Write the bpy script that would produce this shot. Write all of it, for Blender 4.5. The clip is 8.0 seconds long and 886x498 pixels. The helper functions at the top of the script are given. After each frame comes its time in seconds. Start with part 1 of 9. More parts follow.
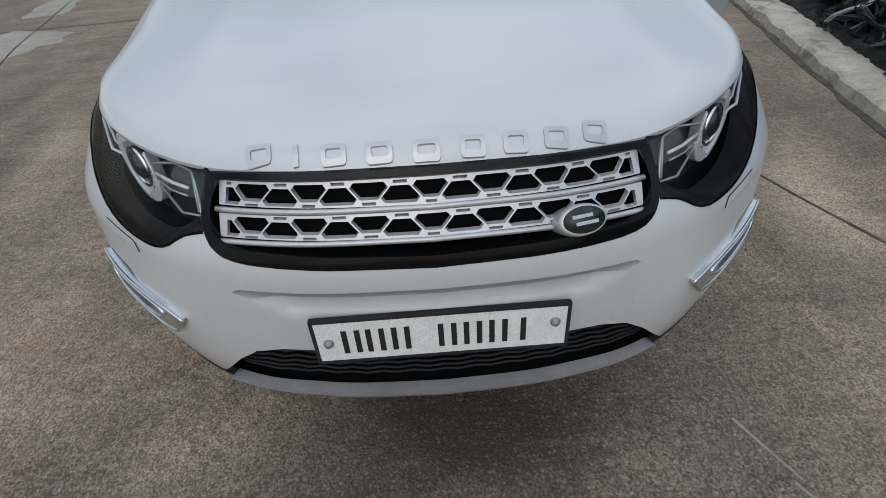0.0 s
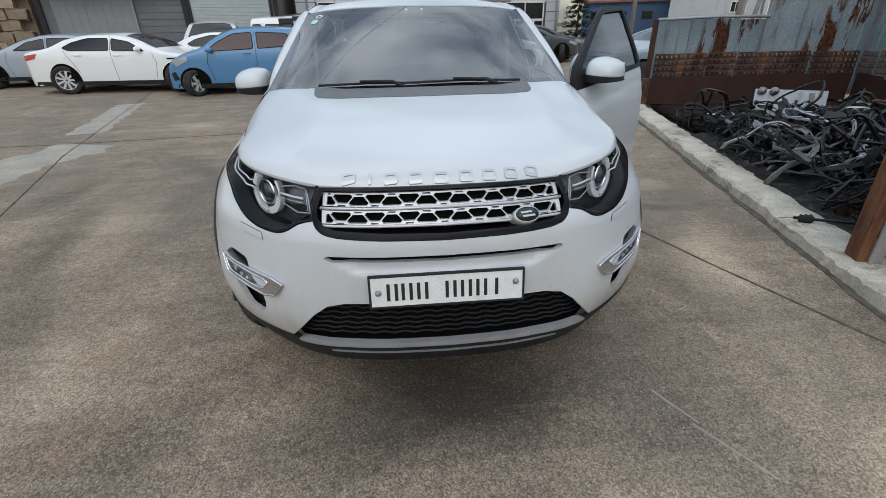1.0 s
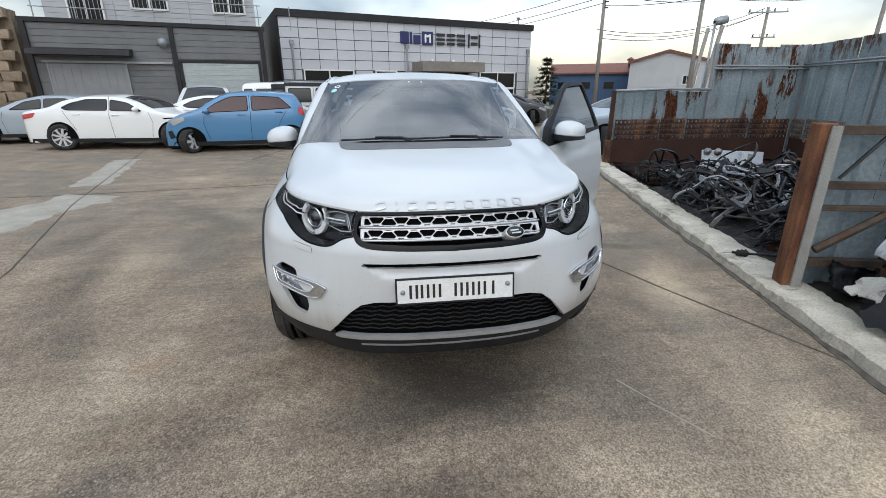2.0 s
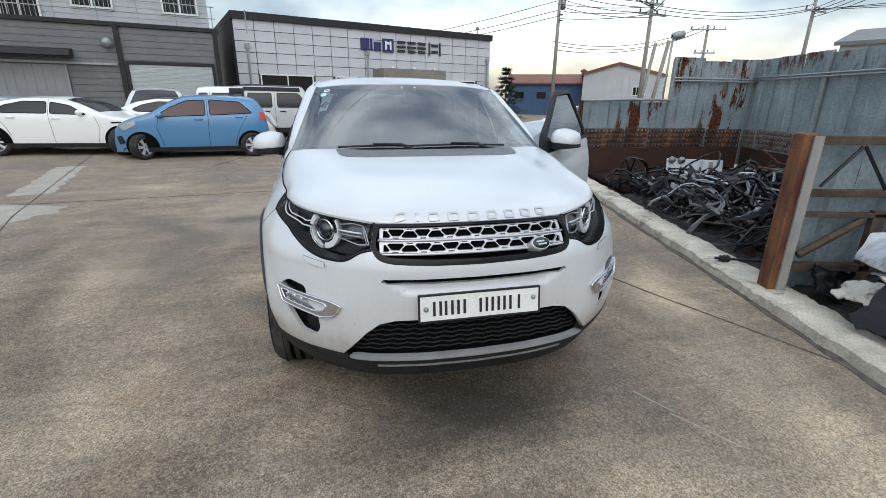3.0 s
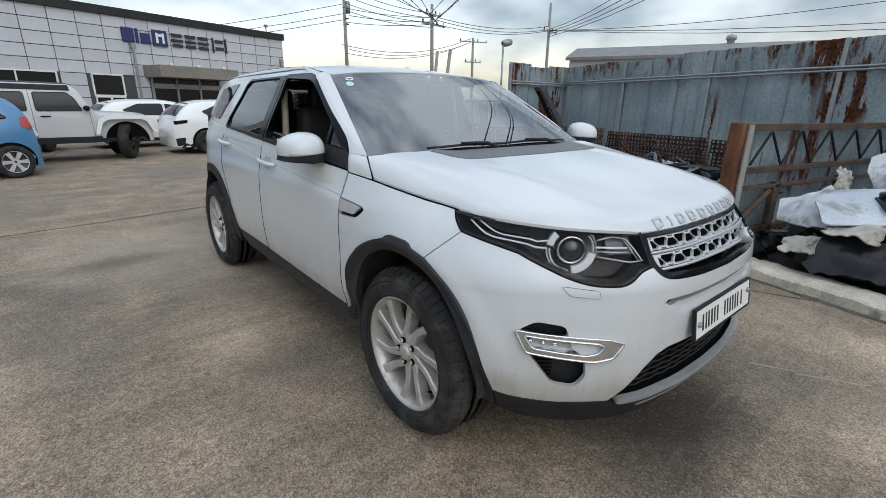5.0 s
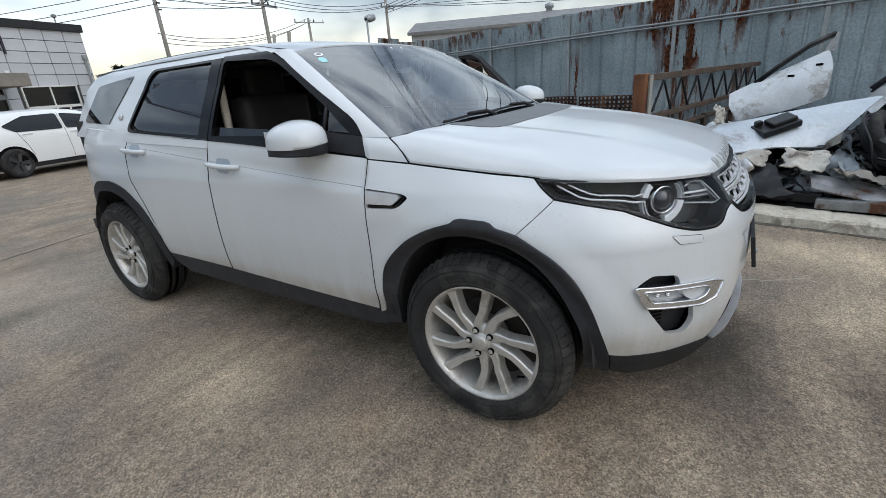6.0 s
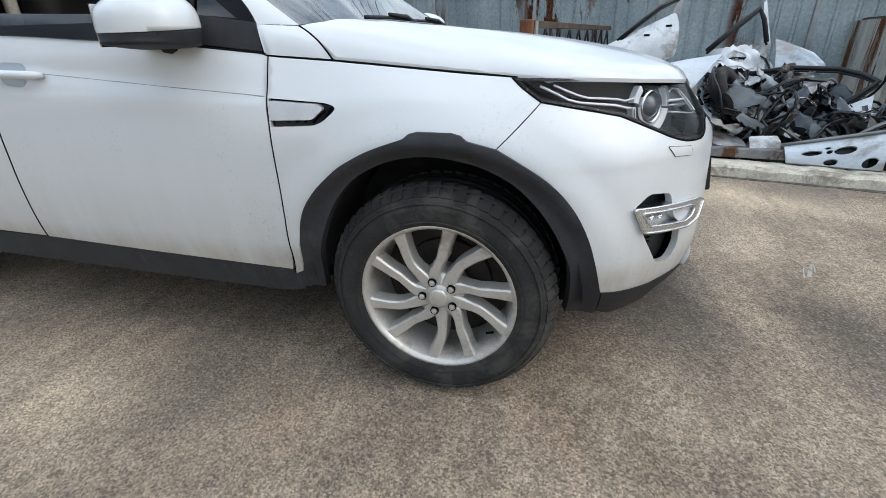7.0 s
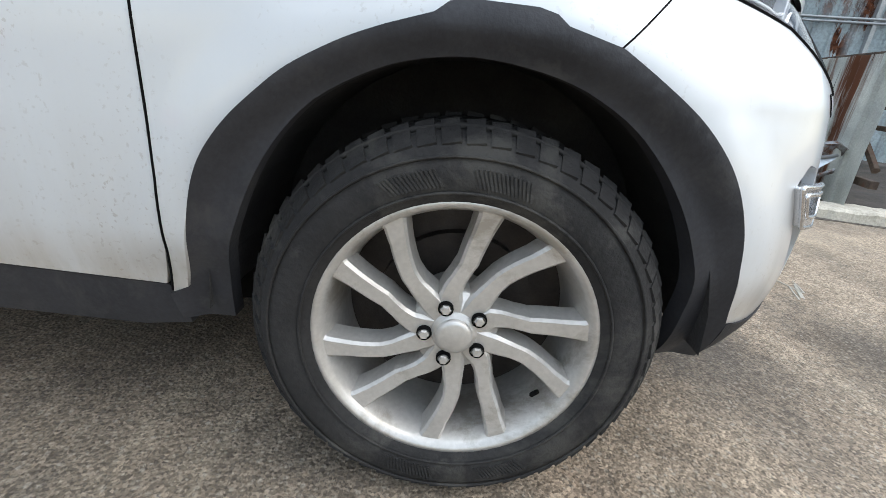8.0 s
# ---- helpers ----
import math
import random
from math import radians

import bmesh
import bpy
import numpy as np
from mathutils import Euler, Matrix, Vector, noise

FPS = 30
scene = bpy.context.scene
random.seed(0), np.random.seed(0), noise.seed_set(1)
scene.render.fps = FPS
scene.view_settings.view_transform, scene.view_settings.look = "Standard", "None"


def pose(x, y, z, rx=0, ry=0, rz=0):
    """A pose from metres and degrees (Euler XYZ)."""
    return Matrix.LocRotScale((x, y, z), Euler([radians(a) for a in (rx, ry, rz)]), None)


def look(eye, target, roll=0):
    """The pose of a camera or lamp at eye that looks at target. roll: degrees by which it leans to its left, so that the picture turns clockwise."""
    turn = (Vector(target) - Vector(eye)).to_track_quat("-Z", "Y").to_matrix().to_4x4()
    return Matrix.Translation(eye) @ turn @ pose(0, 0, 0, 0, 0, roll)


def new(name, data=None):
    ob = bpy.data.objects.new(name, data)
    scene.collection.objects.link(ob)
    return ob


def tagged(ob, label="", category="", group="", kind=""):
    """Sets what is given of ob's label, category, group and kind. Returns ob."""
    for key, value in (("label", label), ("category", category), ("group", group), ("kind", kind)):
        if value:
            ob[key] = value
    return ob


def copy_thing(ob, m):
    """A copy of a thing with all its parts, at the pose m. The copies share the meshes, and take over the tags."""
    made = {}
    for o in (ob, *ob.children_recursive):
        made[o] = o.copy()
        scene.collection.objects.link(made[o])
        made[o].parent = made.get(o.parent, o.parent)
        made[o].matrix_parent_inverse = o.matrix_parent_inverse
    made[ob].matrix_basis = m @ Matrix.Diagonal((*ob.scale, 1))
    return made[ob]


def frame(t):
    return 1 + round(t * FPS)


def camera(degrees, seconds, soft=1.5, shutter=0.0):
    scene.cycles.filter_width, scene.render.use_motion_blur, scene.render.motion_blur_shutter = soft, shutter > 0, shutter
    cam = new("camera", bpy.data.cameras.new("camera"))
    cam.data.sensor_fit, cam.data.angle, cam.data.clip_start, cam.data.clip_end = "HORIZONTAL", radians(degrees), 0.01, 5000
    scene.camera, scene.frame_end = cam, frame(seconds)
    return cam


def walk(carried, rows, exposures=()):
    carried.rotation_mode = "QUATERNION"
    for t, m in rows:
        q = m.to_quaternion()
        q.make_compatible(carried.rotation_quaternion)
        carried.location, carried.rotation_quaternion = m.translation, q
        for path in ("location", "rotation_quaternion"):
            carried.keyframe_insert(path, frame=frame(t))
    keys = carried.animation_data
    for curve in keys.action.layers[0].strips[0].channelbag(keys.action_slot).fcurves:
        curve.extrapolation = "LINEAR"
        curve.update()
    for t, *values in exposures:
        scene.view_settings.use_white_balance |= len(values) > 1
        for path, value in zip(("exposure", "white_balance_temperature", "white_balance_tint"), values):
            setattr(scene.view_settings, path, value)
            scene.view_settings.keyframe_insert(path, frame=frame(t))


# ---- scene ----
cam = camera(88.5, 8.0, soft=0.6)
PATH = [
    (0, (0.006, -0.576, 1.374), (0.026, 0.934, 0.062), -3.8),
    (0.5, (-0.084, -0.94, 1.399), (-0.002, 0.733, 0.306), -2.4),
    (1, (-0.129, -1.304, 1.428), (0.027, 0.483, 0.543), -1.1),
    (1.5, (-0.179, -1.624, 1.454), (0.032, 0.221, 0.712), -0.6),
    (2, (-0.32, -1.801, 1.452), (-0.051, 0.068, 0.795), -0.2),
    (2.2, (-0.342, -1.821, 1.452), (-0.043, 0.05, 0.812), -0.1),
    (3.3, (-0.751, -1.505, 1.416), (-0.229, 0.321, 0.79), 1.0),
    (3.5, (-0.903, -1.416, 1.398), (-0.323, 0.391, 0.768), 1.2),
    (4, (-1.28, -1.178, 1.394), (-0.513, 0.557, 0.76), 1.7),
    (4.5, (-1.557, -0.81, 1.362), (-0.575, 0.815, 0.734), 1.5),
    (4.7, (-1.691, -0.686, 1.354), (-0.608, 0.876, 0.733), 1.5),
    (5.8, (-2.195, 0.003, 1.336), (-0.673, 1.133, 0.697), -4.0),
    (6, (-2.245, 0.144, 1.323), (-0.675, 1.172, 0.631), -4.7),
    (6.5, (-2.3, 0.378, 1.224), (-0.628, 1.15, 0.445), -4.7),
    (7, (-2.076, 0.556, 1.083), (-0.319, 1.023, 0.249), -1.4),
    (7.5, (-1.832, 0.738, 0.944), (-0.031, 0.942, 0.097), 2.5),
    (8, (-1.585, 0.92, 0.784), (0.278, 0.923, 0.055), 5.5),
]
walk(cam, [(t, look(eye, target, roll)) for t, eye, target, roll in PATH], exposures=[(0.0, -0.56, 6180, 10), (0.5, -0.45, 6180, 10), (1.0, -0.26, 6180, 10), (1.6, -0.12, 6180, 10), (2.2, 0.02, 6180, 10), (4.0, -0.06, 6180, 10), (4.5, -0.18, 6180, 10), (6.0, -0.14, 6180, 10), (6.5, 0.02, 6180, 10), (7.0, 0.30, 6180, 10), (7.5, 0.44, 6180, 10), (8.0, 0.72, 6180, 10)])

# ---- sky and sun: a cloudy late afternoon, warm towards the horizon ----
world = bpy.data.worlds.new("sky")
scene.world = world
world.use_nodes = True
wn, wl = world.node_tree.nodes, world.node_tree.links
wn.clear()
SUN_TURN, SUN_UP = 190.0, 42.0
sky = wn.new("ShaderNodeTexSky")
sky.sky_type, sky.sun_disc = "NISHITA", False
sky.sun_elevation, sky.sun_rotation = radians(SUN_UP), radians(SUN_TURN)
sky.dust_density, sky.air_density = 3.0, 1.2
wc = wn.new("ShaderNodeTexCoord")
sep = wn.new("ShaderNodeSeparateXYZ")
wl.new(wc.outputs["Generated"], sep.inputs[0])
ramp = wn.new("ShaderNodeValToRGB")
els = ramp.color_ramp.elements
els[0].position, els[0].color = 0.0, (0.70, 0.62, 0.46, 1)
els[1].position, els[1].color = 1.0, (1.16, 1.23, 1.30, 1)
for p, c in ((0.06, (0.75, 0.69, 0.54, 1)), (0.14, (0.64, 0.67, 0.66, 1)), (0.30, (0.58, 0.64, 0.68, 1)), (0.55, (0.84, 0.91, 0.97, 1))):
    e = els.new(p)
    e.color = c
wl.new(sep.outputs["Z"], ramp.inputs["Fac"])
mapn = wn.new("ShaderNodeMapping")
mapn.inputs["Scale"].default_value = (1.0, 1.0, 2.2)
mapn.inputs["Location"].default_value = (0.95, 0.55, 0.3)
wl.new(wc.outputs["Generated"], mapn.inputs["Vector"])
cloud = wn.new("ShaderNodeTexNoise")
cloud.inputs["Scale"].default_value, cloud.inputs["Detail"].default_value = 2.7, 4.0
wl.new(mapn.outputs[0], cloud.inputs["Vector"])
cr = wn.new("ShaderNodeValToRGB")
cr.color_ramp.elements[0].position, cr.color_ramp.elements[0].color = 0.40, (0.44, 0.49, 0.56, 1)
cr.color_ramp.elements[1].position, cr.color_ramp.elements[1].color = 0.62, (1.50, 1.49, 1.45, 1)
wl.new(cloud.outputs["Fac"], cr.inputs["Fac"])
mul = wn.new("ShaderNodeMixRGB")
mul.blend_type = "MULTIPLY"
mul.inputs["Fac"].default_value = 1.0
wl.new(ramp.outputs["Color"], mul.inputs["Color1"])
wl.new(cr.outputs["Color"], mul.inputs["Color2"])
# the half of the sky towards the low sun is the brighter one
towards = wn.new("ShaderNodeVectorMath")
towards.operation = "DOT_PRODUCT"
towards.inputs[1].default_value = (0.97, 0.26, 0.0)
wl.new(wc.outputs["Generated"], towards.inputs[0])
side = wn.new("ShaderNodeMapRange")
side.inputs["From Min"].default_value, side.inputs["From Max"].default_value = -1.0, 1.0
side.inputs["To Min"].default_value, side.inputs["To Max"].default_value = 0.98, 1.02
wl.new(towards.outputs["Value"], side.inputs["Value"])
mul2 = wn.new("ShaderNodeMixRGB")
mul2.blend_type = "MULTIPLY"
mul2.inputs["Fac"].default_value = 1.0
wl.new(mul.outputs["Color"], mul2.inputs["Color1"])
wl.new(side.outputs["Result"], mul2.inputs["Color2"])
bg_sky, bg_cloud, addn, wout = wn.new("ShaderNodeBackground"), wn.new("ShaderNodeBackground"), wn.new("ShaderNodeAddShader"), wn.new("ShaderNodeOutputWorld")
bg_sky.inputs["Strength"].default_value = 0.05
bg_cloud.inputs["Strength"].default_value = 1.0
wl.new(sky.outputs["Color"], bg_sky.inputs["Color"])
wl.new(mul2.outputs["Color"], bg_cloud.inputs["Color"])
wl.new(bg_sky.outputs[0], addn.inputs[0])
wl.new(bg_cloud.outputs[0], addn.inputs[1])
wl.new(addn.outputs[0], wout.inputs["Surface"])
sun = new("sun", bpy.data.lights.new("sun", "SUN"))
sun.data.energy, sun.data.angle, sun.data.color = 0.75, radians(60), (1.0, 0.95, 0.88)
sun.matrix_world = look((math.sin(radians(SUN_TURN)) * 30, math.cos(radians(SUN_TURN)) * 30, 30 * math.tan(radians(SUN_UP))), (0, 0, 0))


# ---- materials ----
def material(name, base, rough=0.6, metal=0.0, coat=0.0, spec=0.5):
    m = bpy.data.materials.new(name)
    m.use_nodes = True
    b = m.node_tree.nodes["Principled BSDF"]
    b.inputs["Base Color"].default_value = (*base, 1)
    b.inputs["Roughness"].default_value = rough
    b.inputs["Metallic"].default_value = metal
    b.inputs["Coat Weight"].default_value = coat
    b.inputs["Specular IOR Level"].default_value = spec
    return m


class Nodes:
    """Short hand for building a material's node tree on object coordinates."""

    def __init__(self, m):
        self.m, self.n, self.l = m, m.node_tree.nodes, m.node_tree.links
        self.b = self.n["Principled BSDF"]
        self.co = self.n.new("ShaderNodeTexCoord").outputs["Object"]

    def noise(self, scale, detail=4.0, rough=0.55, stretch=None, distort=0.0):
        t = self.n.new("ShaderNodeTexNoise")
        t.inputs["Scale"].default_value, t.inputs["Detail"].default_value = scale, detail
        t.inputs["Roughness"].default_value, t.inputs["Distortion"].default_value = rough, distort
        co = self.co
        if stretch:
            mp = self.n.new("ShaderNodeMapping")
            mp.inputs["Scale"].default_value = stretch
            self.l.new(co, mp.inputs["Vector"])
            co = mp.outputs[0]
        self.l.new(co, t.inputs["Vector"])
        return t.outputs["Fac"]

    def voronoi(self, scale, feature="F1", out="Distance", flat=False):
        t = self.n.new("ShaderNodeTexVoronoi")
        t.feature = feature
        if flat:
            t.voronoi_dimensions = "2D"
        t.inputs["Scale"].default_value = scale
        self.l.new(self.co, t.inputs["Vector"])
        return t.outputs[out]

    def ramp(self, fac, stops):
        r = self.n.new("ShaderNodeValToRGB")
        e = r.color_ramp.elements
        for i, (p, c) in enumerate(stops):
            c = (*c, 1) if isinstance(c, tuple) else (c, c, c, 1)
            if i < 2:
                e[i].position, e[i].color = p, c
            else:
                x = e.new(p)
                x.color = c
        self.l.new(fac, r.inputs["Fac"])
        return r.outputs["Color"]

    def mix(self, fac, a, b, kind="MIX"):
        x = self.n.new("ShaderNodeMixRGB")
        x.blend_type = kind
        for sock, v in ((x.inputs["Fac"], fac), (x.inputs["Color1"], a), (x.inputs["Color2"], b)):
            if isinstance(v, (int, float)):
                sock.default_value = v if sock.name == "Fac" else (v, v, v, 1)
            elif isinstance(v, tuple):
                sock.default_value = (*v, 1)
            else:
                self.l.new(v, sock)
        return x.outputs["Color"]

    def z(self):
        s = self.n.new("ShaderNodeSeparateXYZ")
        self.l.new(self.co, s.inputs[0])
        return s.outputs["Z"]

    def random(self):
        return self.n.new("ShaderNodeObjectInfo").outputs["Random"]

    def island(self):
        return self.n.new("ShaderNodeNewGeometry").outputs["Random Per Island"]

    def span(self, v, a, b):
        r = self.n.new("ShaderNodeMapRange")
        r.inputs["From Min"].default_value, r.inputs["From Max"].default_value = a, b
        self.l.new(v, r.inputs["Value"])
        return r.outputs["Result"]

    def base(self, c):
        self.l.new(c, self.b.inputs["Base Color"])
        return self

    def rough(self, c):
        self.l.new(c, self.b.inputs["Roughness"])
        return self

    def bump(self, h, strength=0.3, dist=0.01):
        p = self.n.new("ShaderNodeBump")
        p.inputs["Strength"].default_value, p.inputs["Distance"].default_value = strength, dist
        self.l.new(h, p.inputs["Height"])
        self.l.new(p.outputs[0], self.b.inputs["Normal"])
        return self


def concrete_ground():
    """Worn yard concrete: brown-grey mortar, bared pale and dark aggregate, oil stains, washed-out pale zones and
    painted-in car shade.
    """
    m = material("yard_concrete", (0.2, 0.18, 0.15), 0.85, spec=0.3)
    k = Nodes(m)
    big, mid, blot = k.noise(0.55, 6, 0.62, distort=0.7), k.noise(2.6, 6, 0.66), k.noise(22, 5, 0.65)
    col = k.ramp(mid, [(0.30, (0.185, 0.143, 0.101)), (0.70, (0.365, 0.288, 0.208))])
    col = k.mix(0.55, col, k.mix(1.0, col, k.ramp(blot, [(0.32, 0.45), (0.68, 1.4)]), "MULTIPLY"))

    def zone(x, y, rx, ry, turn, ragged, hard=0.38):
        """A patch of tone: an ellipse with a ragged edge."""
        mp = k.n.new("ShaderNodeMapping")
        mp.vector_type = "TEXTURE"
        mp.inputs["Location"].default_value = (x, y, 0)
        mp.inputs["Rotation"].default_value = (0, 0, radians(turn))
        mp.inputs["Scale"].default_value = (rx, ry, 1)
        k.l.new(k.co, mp.inputs["Vector"])
        ln = k.n.new("ShaderNodeVectorMath")
        ln.operation = "LENGTH"
        k.l.new(mp.outputs[0], ln.inputs[0])
        d = k.mix(ragged, ln.outputs["Value"], k.ramp(k.noise(1.7, 6, 0.68), [(0.25, -0.9), (0.75, 0.9)]), "ADD")
        return k.ramp(d, [(hard, 1.0), (1.0, 0.0)])

    def lay(col, fac, amount, tone):
        return k.mix(k.mix(1.0, fac, amount, "MULTIPLY"), col, tone)

    # pale, sandy washed-out stretches beside the kerb and in the yard
    for x, y, rx, ry, turn, am in ((1.55, -0.55, 0.55, 2.3, -13, 0.74), (1.85, 1.1, 0.42, 1.5, -13, 0.72), (2.0, 3.0, 0.5, 2.6, -13, 0.45), (-2.6, -0.7, 0.9, 0.6, 30, 0.35), (-2.5, 2.4, 0.5, 1.1, 12, 0.40), (-1.2, -1.75, 0.7, 0.35, 10, 0.35), (-3.6, 6.6, 1.6, 0.7, 10, 0.4), (2.2, 2.75, 0.35, 0.28, 0, 0.7), (-1.85, 0.5, 0.7, 0.9, 0, 0.30), (-1.15, 2.0, 0.55, 1.3, 8, 0.62), (0.75, -0.45, 0.75, 0.45, -20, 0.50), (-0.9, -0.9, 0.5, 0.9, 40, 0.25)):
        col = lay(col, zone(x, y, rx, ry, turn, 0.55), min(1.0, am * 1.35), (0.52, 0.412, 0.29))
    # dark oil and tyre grime; zones round the nose also paint in car shade
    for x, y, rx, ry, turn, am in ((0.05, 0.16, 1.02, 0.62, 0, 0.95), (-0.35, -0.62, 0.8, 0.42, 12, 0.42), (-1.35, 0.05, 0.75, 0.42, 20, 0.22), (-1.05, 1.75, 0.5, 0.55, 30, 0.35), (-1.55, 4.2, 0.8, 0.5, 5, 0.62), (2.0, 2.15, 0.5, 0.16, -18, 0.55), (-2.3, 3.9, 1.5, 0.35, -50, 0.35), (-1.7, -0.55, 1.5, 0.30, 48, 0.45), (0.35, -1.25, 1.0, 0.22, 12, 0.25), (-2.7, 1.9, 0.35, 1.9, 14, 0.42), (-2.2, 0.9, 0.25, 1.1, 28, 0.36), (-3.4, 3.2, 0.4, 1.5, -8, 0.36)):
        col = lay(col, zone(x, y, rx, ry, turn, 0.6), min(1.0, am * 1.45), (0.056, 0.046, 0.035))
    for x, y, rx, ry, am in ((-1.62, 0.62, 0.22, 0.14, 0.28), (-1.14, 1.34, 0.26, 0.17, 0.30), (-0.95, 0.55, 0.30, 0.16, 0.22), (-1.45, 0.05, 0.3, 0.2, 0.2)):
        col = lay(col, zone(x, y, rx, ry, 20, 0.35), am, (0.33, 0.20, 0.115))
    col = k.mix(k.ramp(big, [(0.38, 0.62), (0.54, 0.0)]), col, (0.12, 0.102, 0.080))
    # faint sweeping tyre and drag streaks
    drag = k.noise(2.2, 6, 0.7, stretch=(0.35, 2.6, 1), distort=0.8)
    col = k.mix(k.ramp(drag, [(0.52, 0.0), (0.64, 0.34)]), col, (0.10, 0.088, 0.072))
    col = k.mix(k.ramp(drag, [(0.34, 0.30), (0.44, 0.0)]), col, (0.40, 0.335, 0.24))
    # an older, paler pour with a distinct edge
    col = lay(col, zone(-1.20, 4.3, 1.35, 2.1, 34, 0.34, 0.55), 0.42, (0.41, 0.355, 0.28))
    # aggregate in two sizes, some of it warm
    cells = k.voronoi(150, "F1", "Color")
    col = k.mix(0.75, col, k.mix(1.0, col, k.ramp(cells, [(0.12, 0.38), (0.45, 0.92), (0.88, 1.75)]), "MULTIPLY"))
    grit = k.voronoi(80, flat=True)
    tone = k.ramp(k.voronoi(80, "F1", "Color", True), [(0.2, (0.09, 0.075, 0.058)), (0.45, (0.27, 0.215, 0.15)), (0.62, (0.36, 0.31, 0.24)), (0.9, (0.46, 0.41, 0.33))])
    pick = k.ramp(k.noise(48, 2), [(0.48, 0.0), (0.60, 0.55)])
    col = k.mix(k.mix(1.0, k.ramp(grit, [(0.24, 1.0), (0.38, 0.0)]), pick, "MULTIPLY"), col, tone)
    # single pale pebbles, of two sizes
    for scale, r0, r1, cut, am in ((46, 0.16, 0.30, 0.62, 0.5), (19, 0.06, 0.13, 0.66, 0.62)):
        who = k.voronoi(scale, "F1", "Color", True)
        spot = k.mix(1.0, k.ramp(k.voronoi(scale, flat=True), [(r0, am), (r1, 0.0)]), k.ramp(who, [(cut, 0.0), (cut + 0.03, 1.0)]), "MULTIPLY")
        col = k.mix(spot, col, k.ramp(who, [(cut, (0.27, 0.225, 0.165)), (0.78, (0.43, 0.39, 0.32)), (0.9, (0.34, 0.265, 0.185))]))
    # old oil soaked into the stones as well; under the nose also painted shade
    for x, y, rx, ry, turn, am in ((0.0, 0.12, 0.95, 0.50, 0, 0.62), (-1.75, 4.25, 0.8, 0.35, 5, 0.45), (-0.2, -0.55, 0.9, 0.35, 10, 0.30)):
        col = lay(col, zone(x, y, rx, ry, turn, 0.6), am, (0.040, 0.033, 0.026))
    fine = k.noise(190, 3)
    col = k.mix(k.ramp(fine, [(0.36, 0.7), (0.46, 0.0)]), col, (0.07, 0.06, 0.05))
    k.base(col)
    k.rough(k.ramp(big, [(0.35, 0.6), (0.6, 0.92)]))
    k.bump(k.mix(0.5, fine, k.ramp(grit, [(0.1, 1.0), (0.45, 0.0)])), 0.6, 0.006)
    return m


def worn(name, a, b, scale=6, rough=0.8, metal=0.0, bump=0.2, stretch=None, spots=None, vary=0.0, grain=0.35):
    """Two tones in patches, a fine grain, and spots of a third colour."""
    m = material(name, a, rough, metal, spec=0.35)
    k = Nodes(m)
    col = k.mix(k.ramp(k.noise(scale, 6, 0.62, stretch), [(0.34, 0.0), (0.66, 1.0)]), a, b)
    fine = k.noise(scale * 14, 3)
    col = k.mix(grain, col, k.mix(1.0, col, k.ramp(fine, [(0.3, 0.55), (0.7, 1.25)]), "MULTIPLY"))
    if spots:
        col = k.mix(k.ramp(k.noise(scale * 0.55, 7, 0.7, stretch, 0.4), [(0.54, 0.0), (0.62, 1.0)]), col, spots)
    if vary:
        col = k.mix(1.0, col, k.ramp(k.random(), [(0.0, 1 - vary), (1.0, 1 + vary)]), "MULTIPLY")
    k.base(col)
    k.bump(fine, bump, 0.004)
    return m


def car_paint(name, base, dirt=0.0):
    m = material(name, base, 0.32, 0.0, 0.7)
    m.node_tree.nodes["Principled BSDF"].inputs["Coat Roughness"].default_value = 0.06
    k = Nodes(m)
    col = k.mix(k.ramp(k.noise(2.2, 5), [(0.4, 0.0), (0.7, 0.10)]), base, tuple(c * 0.86 for c in base))
    if dirt:
        low = k.ramp(k.span(k.z(), 0.36, 1.0), [(0.0, 1.0), (0.13, 0.85), (0.24, 0.32), (0.55, 0.12), (1.0, 0.0)])
        streak = k.ramp(k.noise(9, 6, 0.7, stretch=(1, 1, 0.12)), [(0.35, 0.35), (0.7, 0.8)])
        specks = k.ramp(k.noise(70, 3, 0.6), [(0.66, 0.0), (0.72, 0.8)])
        f = k.mix(1.0, low, k.mix(0.35, streak, specks, "ADD"), "MULTIPLY")
        col = k.mix(k.mix(1.0, f, dirt, "MULTIPLY"), col, (0.30, 0.25, 0.19))
        # splashed specks, thick in patches on the flanks
        patch = k.mix(1.0, k.ramp(k.noise(5, 4, 0.6, stretch=(1, 1, 0.4)), [(0.46, 0.0), (0.62, 0.5)]), k.ramp(k.span(k.z(), 0.40, 1.05), [(0.0, 1.0), (0.7, 0.6), (1.0, 0.0)]), "MULTIPLY")
        col = k.mix(k.mix(1.0, patch, k.ramp(k.noise(110, 3, 0.6), [(0.60, 0.0), (0.66, 1.0)]), "MULTIPLY"), col, (0.26, 0.22, 0.17))
    k.base(col)
    return m


